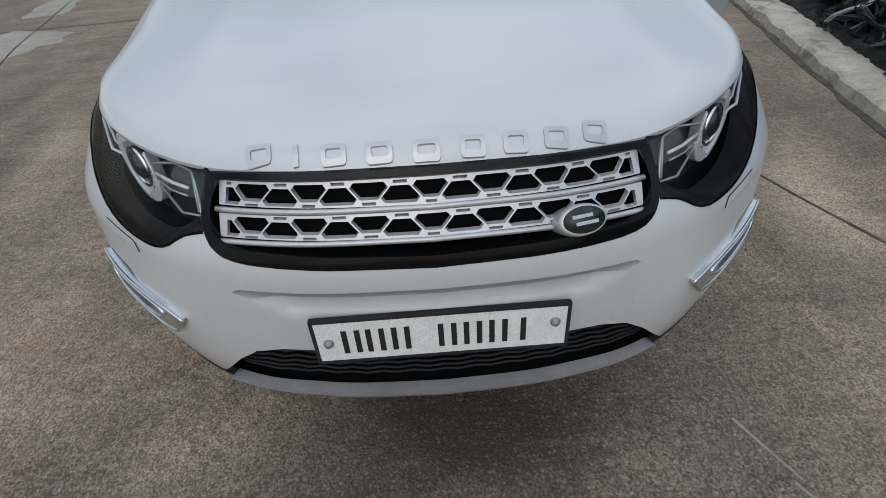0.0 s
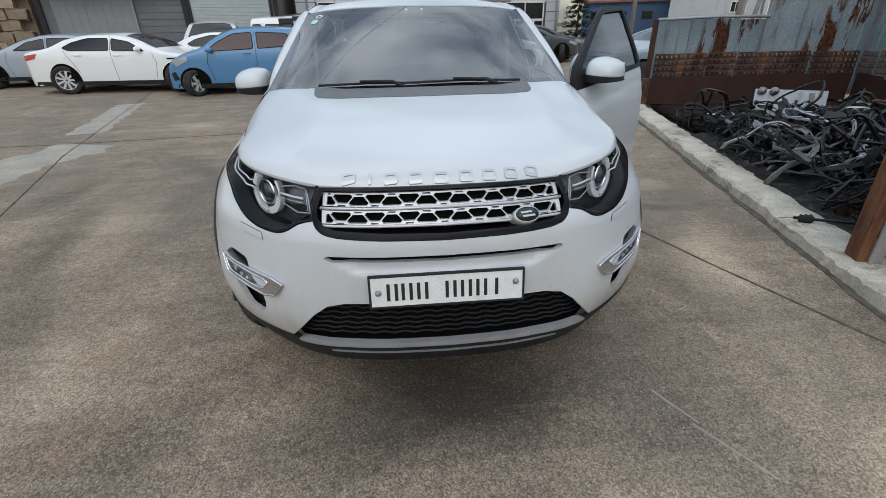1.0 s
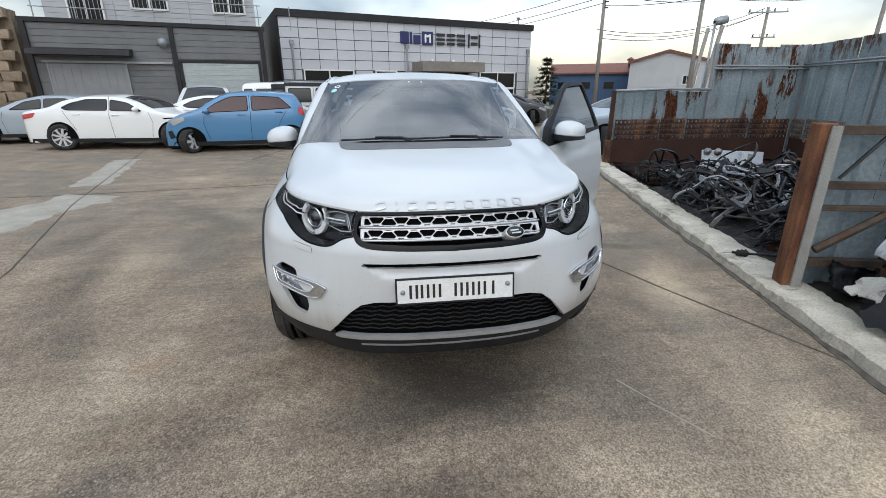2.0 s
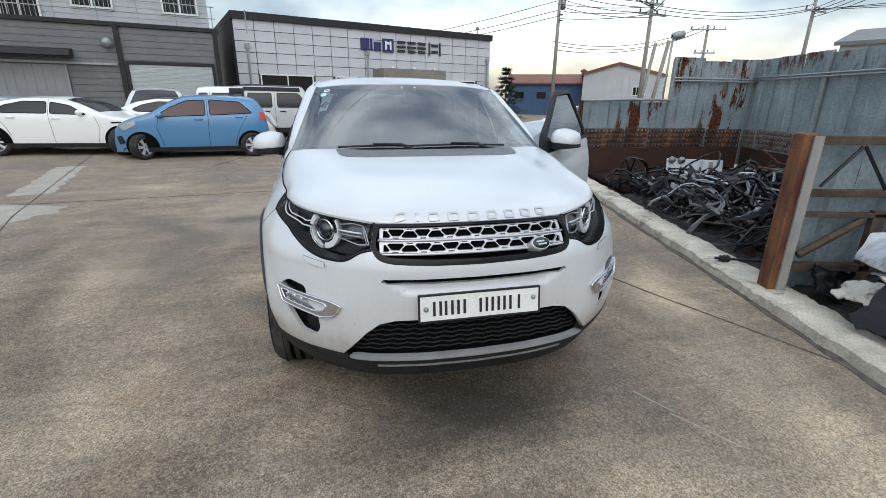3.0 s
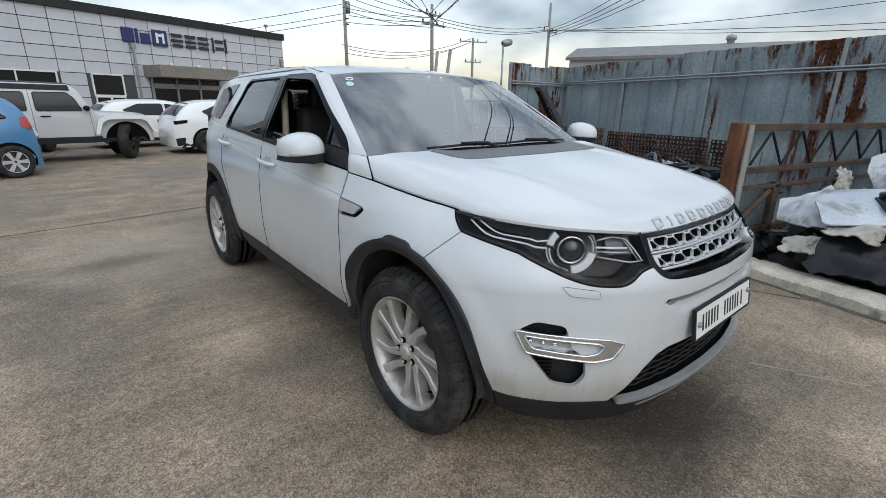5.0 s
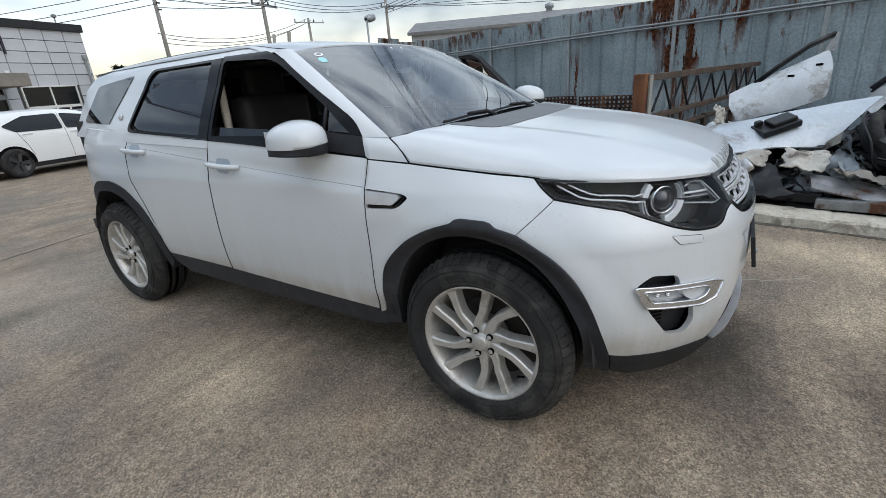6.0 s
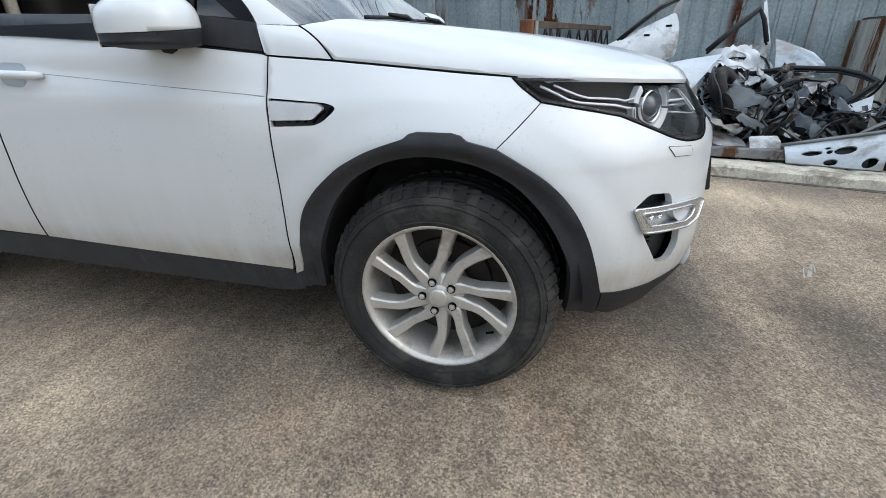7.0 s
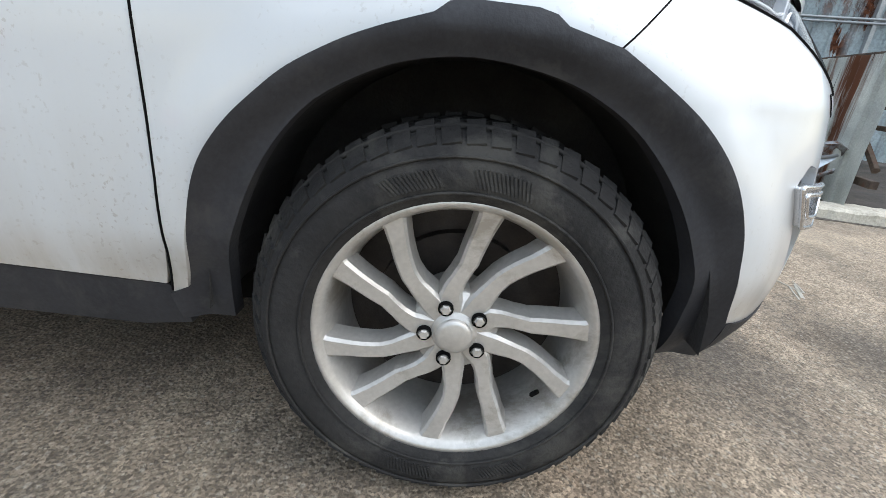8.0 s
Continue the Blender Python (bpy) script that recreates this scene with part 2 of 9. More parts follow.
def pane_glass(name, tint, gloss=1.0, rough=0.0, ior=1.55):
    """A thin pane: tinted see-through with a mirror gloss by Fresnel."""
    m = bpy.data.materials.new(name)
    m.use_nodes = True
    n, l = m.node_tree.nodes, m.node_tree.links
    n.clear()
    tr, gl, fr, mx, out = n.new("ShaderNodeBsdfTransparent"), n.new("ShaderNodeBsdfGlossy"), n.new("ShaderNodeFresnel"), n.new("ShaderNodeMixShader"), n.new("ShaderNodeOutputMaterial")
    tr.inputs["Color"].default_value = (*tint, 1)
    gl.inputs["Color"].default_value = (gloss, gloss, gloss, 1)
    gl.inputs["Roughness"].default_value = rough
    fr.inputs["IOR"].default_value = ior
    l.new(fr.outputs[0], mx.inputs["Fac"])
    l.new(tr.outputs[0], mx.inputs[1])
    l.new(gl.outputs[0], mx.inputs[2])
    l.new(mx.outputs[0], out.inputs["Surface"])
    return m


def fence_steel():
    m = material("weathered_sheet_steel", (0.25, 0.27, 0.28), 0.55, 0.25, spec=0.4)
    k = Nodes(m)
    col = k.mix(k.ramp(k.noise(1.3, 5, 0.6), [(0.35, 0.0), (0.7, 1.0)]), (0.36, 0.425, 0.455), (0.53, 0.595, 0.62))
    col = k.mix(k.ramp(k.noise(30, 4), [(0.4, 0.3), (0.6, 0.0)]), col, (0.14, 0.15, 0.15))
    runs = k.mix(1.0, k.ramp(k.noise(2.6, 6, 0.72, stretch=(1, 1, 0.22)), [(0.525, 0.0), (0.555, 1.0)]), k.ramp(k.noise(0.9, 2, stretch=(1, 1, 0.30)), [(0.48, 0.0), (0.54, 1.0)]), "MULTIPLY")
    top = k.mix(1.0, k.ramp(k.span(k.z(), 1.5, 2.35), [(0.2, 0.0), (1.0, 1.0)]), k.ramp(k.noise(5, 6, 0.75, stretch=(1, 1, 0.3)), [(0.5, 0.0), (0.57, 1.0)]), "MULTIPLY")
    rust = k.mix(k.ramp(k.noise(18, 5), [(0.35, 0.0), (0.65, 1.0)]), (0.060, 0.024, 0.015), (0.25, 0.105, 0.052))
    f = k.mix(1.0, runs, top, "ADD")
    k.base(k.mix(f, col, rust)).rough(k.ramp(f, [(0.0, 0.5), (1.0, 0.95)]))
    k.bump(k.noise(14, 5), 0.15, 0.01)
    return m


MAT = {
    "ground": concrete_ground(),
    "kerb": worn("kerb_concrete", (0.60, 0.555, 0.465), (0.42, 0.385, 0.315), 5, 0.9, bump=0.9, spots=(0.25, 0.22, 0.175), grain=0.5),
    "joint": worn("joint_filler", (0.06, 0.052, 0.043), (0.14, 0.122, 0.10), 12, 0.95),
    "pale_patch": worn("pale_repair_concrete", (0.40, 0.37, 0.315), (0.30, 0.275, 0.23), 3, 0.9, bump=0.3),
    "dirt": worn("oily_dirt", (0.025, 0.021, 0.018), (0.06, 0.051, 0.042), 4, 0.95, bump=0.8, spots=(0.03, 0.028, 0.025)),
    "white_paint": car_paint("white_car_paint", (0.575, 0.598, 0.615), 1.1),
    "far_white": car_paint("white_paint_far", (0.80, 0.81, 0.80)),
    "blue_paint": car_paint("blue_car_paint", (0.075, 0.215, 0.40)),
    "grey_paint": car_paint("light_grey_car_paint", (0.52, 0.53, 0.53)),
    "silver_paint": car_paint("silver_car_paint", (0.32, 0.37, 0.42)),
    "dark_paint": car_paint("dark_car_paint", (0.035, 0.037, 0.042)),
    "red_paint": car_paint("red_car_paint", (0.42, 0.03, 0.02)),
    "black_plastic": worn("textured_black_plastic", (0.011, 0.0115, 0.0135), (0.020, 0.021, 0.025), 14, 0.66, bump=0.2),
    "cladding": worn("faded_black_cladding", (0.022, 0.023, 0.027), (0.034, 0.035, 0.040), 9, 0.62, bump=0.2, spots=(0.042, 0.042, 0.044)),
    "liner": worn("grey_black_felt_liner", (0.030, 0.030, 0.032), (0.050, 0.049, 0.048), 12, 0.95, bump=0.5),
    "gloss_black": material("gloss_black", (0.003, 0.003, 0.0035), 0.12, 0.0, 0.0, 0.2),
    "matte_film": worn("matte_grey_film", (0.12, 0.125, 0.13), (0.145, 0.15, 0.155), 20, 0.5),
    "lamp_black": material("lamp_housing_black", (0.008, 0.008, 0.009), 0.35, spec=0.3),
    "lamp_grey": material("grey_lamp_reflector", (0.10, 0.105, 0.11), 0.3, 0.5),
    "void": material("dark_recess", (0.006, 0.006, 0.006), 0.95, spec=0.05),
    "chrome": material("chrome", (0.86, 0.86, 0.87), 0.14, 1.0),
    "bezel": material("bright_chrome_bezel", (0.66, 0.67, 0.69), 0.24, 1.0),
    "skid": worn("brushed_skid_silver", (0.40, 0.40, 0.41), (0.48, 0.48, 0.49), 12, 0.4, 0.4, 0.03, grain=0.15),
    "guide": material("clear_light_guide", (0.50, 0.52, 0.54), 0.15, 0.3, 1.0),
    "guide_bright": material("white_light_guide", (0.86, 0.87, 0.88), 0.25, 0.0, 1.0),
    "satin": worn("satin_silver", (0.50, 0.50, 0.505), (0.57, 0.57, 0.575), 12, 0.34, 0.45, 0.02, grain=0.1),
    "letter": material("brushed_letters", (0.50, 0.51, 0.52), 0.3, 0.5),
    "alloy": worn("dusty_alloy", (0.47, 0.455, 0.425), (0.58, 0.56, 0.53), 7, 0.34, 0.5, 0.03, spots=(0.36, 0.335, 0.295), grain=0.2),
    "silver_alloy": worn("clean_silver_alloy", (0.55, 0.56, 0.57), (0.64, 0.65, 0.66), 9, 0.35, 0.4, 0.03, grain=0.1),
    "dark_alloy": worn("dark_alloy", (0.05, 0.05, 0.05), (0.09, 0.09, 0.09), 9, 0.4, 0.5),
    "tyre": worn("tyre_rubber", (0.0155, 0.015, 0.015), (0.029, 0.028, 0.0275), 8, 0.85, bump=0.6, spots=(0.048, 0.046, 0.042), grain=0.5),
    "rotor": worn("brake_steel", (0.03, 0.026, 0.024), (0.06, 0.05, 0.045), 20, 0.5, 0.4),
    "screen": pane_glass("windscreen_glass", (0.30, 0.35, 0.37), 1.0, 0.0, 2.6),
    "side_glass": pane_glass("clear_side_glass", (0.62, 0.66, 0.66)),
    "privacy": pane_glass("privacy_glass", (0.06, 0.065, 0.075), 1.0, 0.0, 1.7),
    "lamp_glass": pane_glass("lamp_cover", (0.92, 0.93, 0.94), 0.5, 0.0, 1.27),
    "far_glass": material("far_car_glass", (0.010, 0.011, 0.013), 0.10, 0.0, 0.0, 0.45),
    "maroon_glass": material("reddish_car_glass", (0.045, 0.016, 0.02), 0.12, 0.0, 0.0, 0.45),
    "cabin": worn("cabin_trim", (0.03, 0.03, 0.032), (0.05, 0.05, 0.052), 8, 0.8),
    "seat": worn("dark_seat", (0.020, 0.018, 0.017), (0.035, 0.03, 0.028), 6, 0.6),
    "beige": worn("beige_trim", (0.42, 0.38, 0.32), (0.5, 0.46, 0.4), 6, 0.8),
    "plate": worn("plate_white", (0.70, 0.70, 0.68), (0.78, 0.78, 0.76), 18, 0.45),
    "ink": material("black_ink", (0.012, 0.012, 0.013), 0.5),
    "navy": material("navy_sign", (0.02, 0.025, 0.11), 0.4),
    "sign_dark": material("dark_sign", (0.02, 0.02, 0.03), 0.4),
    "white_plain": material("white_plastic", (0.75, 0.75, 0.74), 0.45),
    "red_lamp": material("red_lamp_lens", (0.45, 0.02, 0.015), 0.15, 0.0, 1.0),
    "amber": material("amber_lens", (0.55, 0.2, 0.03), 0.2),
    "teal": material("pale_teal_sticker", (0.35, 0.66, 0.66), 0.5),
    "fence": fence_steel(),
    "rust": worn("rusted_steel", (0.034, 0.021, 0.017), (0.088, 0.044, 0.030), 6, 0.92, 0.1, 0.7, stretch=(1, 1, 0.35), spots=(0.15, 0.072, 0.036), grain=0.6),
    "rust_post": worn("maroon_post_with_orange_scabs", (0.075, 0.028, 0.020), (0.27, 0.125, 0.055), 7, 0.92, 0.0, 0.8, stretch=(1, 1, 0.22), spots=(0.36, 0.185, 0.085), grain=0.6),
    "rail_rust": worn("dull_brown_rail", (0.050, 0.036, 0.028), (0.115, 0.086, 0.064), 5, 0.9, 0.1, 0.5, spots=(0.10, 0.046, 0.028), grain=0.5),
    "rust_brown": worn("brown_rust_plate", (0.036, 0.018, 0.014), (0.056, 0.026, 0.018), 3, 0.9, 0.1, 0.4, stretch=(1, 1, 0.4), spots=(0.045, 0.022, 0.016)),
    "rust_paint": worn("rust_and_grey_paint", (0.46, 0.48, 0.46), (0.60, 0.62, 0.59), 5.5, 0.8, 0.1, 0.5, stretch=(1, 1, 0.14), spots=(0.16, 0.068, 0.034)),
    "grey_flaking": worn("grey_paint_flaking_to_rust", (0.26, 0.255, 0.235), (0.36, 0.355, 0.33), 8, 0.85, 0.1, 0.6, stretch=(1, 1, 0.3), spots=(0.14, 0.07, 0.04), grain=0.5),
    "rust_orange": worn("orange_rust", (0.30, 0.135, 0.05), (0.16, 0.075, 0.04), 9, 0.95, 0.0, 0.6, stretch=(1, 1, 0.3), spots=(0.10, 0.045, 0.025)),
    "galv": worn("galvanised_steel", (0.28, 0.30, 0.31), (0.36, 0.38, 0.39), 9, 0.5, 0.5, 0.15),
    "grey_clad": worn("grey_cladding", (0.15, 0.155, 0.16), (0.185, 0.19, 0.195), 2, 0.55, 0.2, 0.03, grain=0.1),
    "silver_clad": worn("silver_cladding", (0.40, 0.41, 0.43), (0.45, 0.46, 0.48), 2, 0.5, 0.2, 0.03, grain=0.1),
    "white_panel": worn("white_facade_panel", (0.50, 0.51, 0.54), (0.56, 0.57, 0.60), 1.2, 0.5, 0.1, 0.02, vary=0.06, grain=0.06),
    "panel_joint": material("panel_joint", (0.07, 0.07, 0.075), 0.9),
    "black_trim": worn("black_trim", (0.015, 0.015, 0.017), (0.025, 0.025, 0.027), 4, 0.6),
    "shutter": worn("pale_shutter", (0.40, 0.44, 0.44), (0.45, 0.49, 0.49), 4, 0.5, 0.1),
    "window_dark": material("dark_window", (0.010, 0.011, 0.013), 0.15, 0.0, 0.0, 0.3),
    "frame_white": worn("white_window_frame", (0.72, 0.72, 0.70), (0.78, 0.78, 0.76), 5, 0.5),
    "canopy": worn("brownish_grey_canopy", (0.20, 0.18, 0.155), (0.26, 0.235, 0.205), 3, 0.7),
    "pole": worn("concrete_pole", (0.33, 0.31, 0.28), (0.25, 0.235, 0.21), 5, 0.9),
    "wire": material("black_cable", (0.05, 0.05, 0.055), 0.7),
    "roof_red": worn("red_roof", (0.17, 0.075, 0.055), (0.22, 0.10, 0.07), 2, 0.7),
    "plank_grey": worn("grey_brown_plank", (0.20, 0.17, 0.15), (0.13, 0.095, 0.075), 6, 0.85, 0.1, 0.4, spots=(0.09, 0.045, 0.03)),
    "blue_wall": worn("blue_wall", (0.05, 0.09, 0.17), (0.06, 0.11, 0.2), 1, 0.7),
    "pale_wall": worn("pale_metal_wall", (0.46, 0.48, 0.50), (0.52, 0.54, 0.56), 1, 0.6),
    "grey_roof": worn("weathered_grey_roof", (0.17, 0.17, 0.17), (0.24, 0.24, 0.235), 1.5, 0.7, 0.1),
    "door_grey": worn("pale_grey_door", (0.24, 0.25, 0.26), (0.29, 0.30, 0.31), 2, 0.55, 0.2, 0.03, grain=0.1),
    "stone": worn("brown_stone", (0.26, 0.20, 0.14), (0.36, 0.29, 0.21), 5, 0.95, bump=0.6, vary=0.3),
    "leaf": worn("dark_conifer", (0.035, 0.055, 0.032), (0.06, 0.085, 0.045), 3, 0.8),
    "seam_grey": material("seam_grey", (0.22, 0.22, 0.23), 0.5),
    "bark": worn("bark", (0.10, 0.075, 0.055), (0.15, 0.11, 0.08), 9, 0.95),
    "scrap_black": worn("scrap_black_metal", (0.004, 0.004, 0.005), (0.016, 0.017, 0.019), 9, 0.36, 0.0, 0.12),
    "scrap_dirt": worn("oily_scrap_fines", (0.006, 0.0055, 0.005), (0.022, 0.020, 0.018), 14, 0.75, 0.0, 0.9, spots=(0.06, 0.055, 0.05)),
    "scrap_grey": worn("scrap_grey_metal", (0.16, 0.165, 0.17), (0.28, 0.285, 0.29), 7, 0.45, 0.5, 0.3, spots=(0.10, 0.05, 0.03)),
    "scrap_bright": worn("scrap_bare_aluminium", (0.30, 0.31, 0.33), (0.45, 0.46, 0.48), 12, 0.35, 0.7, 0.2, spots=(0.08, 0.07, 0.06)),
    "scrap_white": worn("scrap_white_panel", (0.64, 0.67, 0.70), (0.50, 0.53, 0.55), 4, 0.32, 0.0, 0.05, spots=(0.30, 0.29, 0.27), grain=0.2),
    "scrap_silver": worn("scrap_silver_panel", (0.40, 0.445, 0.49), (0.52, 0.56, 0.60), 3, 0.3, 0.2, 0.05, spots=(0.27, 0.27, 0.27), grain=0.2),
    "scrap_cream": worn("dirty_cream_liner", (0.55, 0.53, 0.48), (0.42, 0.39, 0.34), 9, 0.8, 0.0, 0.6, spots=(0.14, 0.12, 0.10)),
}


# ---- building helpers ----
def part(name, bm, mat, parent=None, label="", smooth=False):
    """Links a bmesh as one mesh object under a thing or a part."""
    me = bpy.data.meshes.new(name)
    bm.to_mesh(me)
    bm.free()
    me.materials.append(MAT[mat] if isinstance(mat, str) else mat)
    if smooth:
        me.shade_smooth()
    ob = new(name, me)
    if parent:
        ob.parent = parent
    if label:
        ob["label"] = label
    return ob


def thing(name, label, category, group="", kind="", at=None):
    ob = new(name)
    ob.empty_display_size = 0.1
    if at is not None:
        ob.matrix_basis = at if isinstance(at, Matrix) else Matrix.Translation(at)
    return tagged(ob, label, category, group, kind)


def box(bm, c, s, m=None, bevel=0.0):
    """A box with centre c and sizes s, through the pose m."""
    mat = Matrix.Translation(c) @ Matrix.Diagonal((*s, 1))
    if m is not None:
        mat = m @ mat
    r = bmesh.ops.create_cube(bm, size=1.0, matrix=mat)
    if bevel:
        es = list({e for v in r["verts"] for e in v.link_edges})
        bmesh.ops.bevel(bm, geom=es, offset=bevel, segments=2, affect="EDGES", profile=0.6)
    return bm


def boxes(*items, bevel=0.0):
    bm = bmesh.new()
    for it in items:
        box(bm, *it, bevel=bevel)
    return bm


def tube(bm, pts, r, seg=8, closed=False):
    """A round bar along points; r a number or one for each point."""
    pts = [Vector(p) for p in pts]
    n = len(pts)
    rings, up = [], None
    for i, p in enumerate(pts):
        a = pts[(i - 1) % n] if closed or i else p
        b = pts[(i + 1) % n] if closed or i < n - 1 else p
        d = (b - a).normalized()
        if up is None:
            up = d.orthogonal().normalized()
        up = (up - d * up.dot(d)).normalized() if (up - d * up.dot(d)).length > 1e-5 else d.orthogonal().normalized()
        side = d.cross(up)
        rr = r[i] if isinstance(r, (list, tuple)) else r
        rings.append([bm.verts.new(p + (up * math.cos(2 * math.pi * k / seg) + side * math.sin(2 * math.pi * k / seg)) * rr) for k in range(seg)])
    for i in range(n if closed else n - 1):
        a, b = rings[i], rings[(i + 1) % n]
        for k in range(seg):
            bm.faces.new((a[k], a[(k + 1) % seg], b[(k + 1) % seg], b[k]))
    if not closed:
        bm.faces.new(rings[0][::-1])
        bm.faces.new(rings[-1])
    return bm


def prism(bm, poly, depth, m=Matrix()):
    """A polygon in the xy plane raised by depth along z, through the pose m."""
    lo = [bm.verts.new(m @ Vector((x, y, 0))) for x, y in poly]
    hi = [bm.verts.new(m @ Vector((x, y, depth))) for x, y in poly]
    n = len(poly)
    bm.faces.new(lo[::-1])
    bm.faces.new(hi)
    for i in range(n):
        bm.faces.new((lo[i], lo[(i + 1) % n], hi[(i + 1) % n], hi[i]))
    bmesh.ops.recalc_face_normals(bm, faces=bm.faces)
    return bm


def lathe(bm, profile, seg=48, m=Matrix(), closed=False):
    """Turns (radius, height) pairs round the z axis."""
    rings = [[bm.verts.new(m @ Vector((r * math.cos(2 * math.pi * k / seg), r * math.sin(2 * math.pi * k / seg), h))) for k in range(seg)] for r, h in profile]
    pairs = list(zip(rings, rings[1:])) + ([(rings[-1], rings[0])] if closed else [])
    for a, b in pairs:
        for k in range(seg):
            bm.faces.new((a[k], a[(k + 1) % seg], b[(k + 1) % seg], b[k]))
    return bm


# ---- ground, kerb, joints ----
KX, KS = 2.27, 0.243  # the kerb's inner edge: x = KX + KS * y


def along(y, off=0.0, z=0.0):
    """A point beside the kerb's inner edge, off metres outwards of it."""
    n = math.hypot(1, KS)
    return Vector((KX + KS * y + off / n, y - off * KS / n, z))


bm = bmesh.new()
xs = [-1500, -300, -60, -20, -8, -3, 0, 3, 8, 20, 60, 300, 1500]
grid = [[bm.verts.new((x, y, 0)) for x in xs] for y in xs]
for j in range(len(xs) - 1):
    for i in range(len(xs) - 1):
        bm.faces.new((grid[j][i], grid[j][i + 1], grid[j + 1][i + 1], grid[j + 1][i]))
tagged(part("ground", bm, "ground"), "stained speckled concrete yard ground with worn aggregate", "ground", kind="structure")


def strip(pts, width, z0, z1, seed=0, rough=0.0):
    """A flat strip along points, with slightly uneven sides."""
    rnd = random.Random(seed)
    bm = bmesh.new()
    pts = [Vector((*p, 0)) for p in pts]
    fine = []
    for a, b in zip(pts, pts[1:]):
        n = max(2, int((b - a).length / 0.15))
        fine += [a.lerp(b, i / n) for i in range(n)]
    fine.append(pts[-1])
    rows = []
    for i, p in enumerate(fine):
        d = (fine[min(i + 1, len(fine) - 1)] - fine[max(i - 1, 0)]).normalized()
        s = Vector((d.y, -d.x, 0))
        w0, w1 = width * (0.5 + rnd.uniform(-rough, rough)), width * (0.5 + rnd.uniform(-rough, rough))
        rows.append([bm.verts.new(p - s * w0 + Vector((0, 0, z0))), bm.verts.new(p - s * w0 * 0.96 + Vector((0, 0, z1))), bm.verts.new(p + s * w1 * 0.96 + Vector((0, 0, z1))), bm.verts.new(p + s * w1 + Vector((0, 0, z0)))])
    for a, b in zip(rows, rows[1:]):
        for k in range(3):
            bm.faces.new((a[k], a[k + 1], b[k + 1], b[k]))
    bmesh.ops.recalc_face_normals(bm, faces=bm.faces)
    return bm


for nm, pts, w in (
    ("ground_joint", [(-7.0, 13.6), (-4.45, 4.9), (-3.5, 2.35), (-2.95, 0.3)], 0.016),
    ("ground_joint", [(-9.0, 5.3), (-4.6, 5.62), (-1.7, 6.0), (0.1, 6.35), (4.0, 6.9)], 0.016),
    ("ground_crack", [(1.62, 1.75), (1.86, 1.05), (2.08, 0.48), (2.3, -0.1)], 0.014),
    ("ground_joint", [(-1.6, 17.5), (-2.4, 12.2), (-3.1, 9.0)], 0.025),
):
    tagged(part(nm, strip(pts, w, 0.0, 0.004, 3, 0.22), "joint"), "dark dirt-filled joint in the yard concrete", "ground joint", kind="structure")
tagged(part("pale_slab", strip([(-4.95, 3.7), (-4.75, 4.5), (-4.45, 5.5)], 0.95, 0.0, 0.004, 5, 0.12), "pale_patch"), "pale repaired patch in the concrete yard", "ground patch", kind="structure")
tagged(part("pale_slab", strip([(-5.9, 9.5), (-5.0, 6.3)], 0.5, 0.0, 0.004, 6, 0.1), "pale_patch"), "pale repaired strip in the concrete yard", "ground patch", kind="structure")

# a low concrete kerb wall with a chipped top, cast in lengths
for i, (y0, y1) in enumerate(((-9.0, -3.2), (-3.19, 1.62), (1.63, 4.1), (4.11, 7.35))):
    rnd = random.Random(i)
    bm = bmesh.new()
    n = int((y1 - y0) / 0.03)
    rows = []
    for j in range(n + 1):
        y = y0 + (y1 - y0) * j / n
        w0 = 0.0 + 0.030 * noise.noise((y * 5, i, 0)) + 0.014 * noise.noise((y * 17, i, 5)) + 0.09 * max(0, noise.noise((y * 1.9, 3, i)) - 0.22)
        w1 = 0.34 + 0.03 * noise.noise((y * 4, 7, i))
        h = 0.085 + 0.016 * noise.noise((y * 6, 1, i)) + 0.008 * noise.noise((y * 21, 2, i))
        rows.append([bm.verts.new(along(y, w0 - 0.012, -0.02)), bm.verts.new(along(y, w0, h - 0.015)), bm.verts.new(along(y, w0 + 0.018 + 0.008 * rnd.random(), h)), bm.verts.new(along(y, w1 * 0.55, h + 0.006)), bm.verts.new(along(y, w1 - 0.02, h - 0.006)), bm.verts.new(along(y, w1, h - 0.03)), bm.verts.new(along(y, w1 + 0.01, -0.02))])
    for a, b in zip(rows, rows[1:]):
        for k in range(6):
            bm.faces.new((a[k], b[k], b[k + 1], a[k + 1]))
    bm.faces.new(rows[0])
    bm.faces.new(rows[-1][::-1])
    bmesh.ops.recalc_face_normals(bm, faces=bm.faces)
    tagged(part("kerb", bm, "kerb"), "low chipped concrete kerb along the scrap bays", "kerb", group="kerb lengths", kind="structure")

# dirt-filled gap along the kerb's foot, and pale scrape marks on the concrete
tagged(part("kerb_gap", strip([tuple(along(y * 0.5, -0.03 + 0.02 * noise.noise((y, 0, 9))))[:2] for y in range(-12, 15)], 0.055, 0.0, 0.005, 8, 0.3), "joint"), "dark dirt-filled gap at the kerb foot", "ground joint", kind="structure")
for k, pts in enumerate(([(0.24, -0.66), (0.40, -0.73)], [(0.22, -0.63), (0.36, -0.68)], [(0.30, -0.71), (0.44, -0.75)], [(0.95, -0.10), (1.10, -0.36)], [(0.88, 0.10), (0.98, -0.10)], [(0.30, -0.70), (0.46, -0.66)])):
    tagged(part("scrape_mark", strip(pts, 0.006 if k else 0.011, 0.0, 0.003, 20 + k, 0.45), "pale_patch"), "pale scrape mark on the concrete", "scrape mark", "scrape marks", kind="structure")
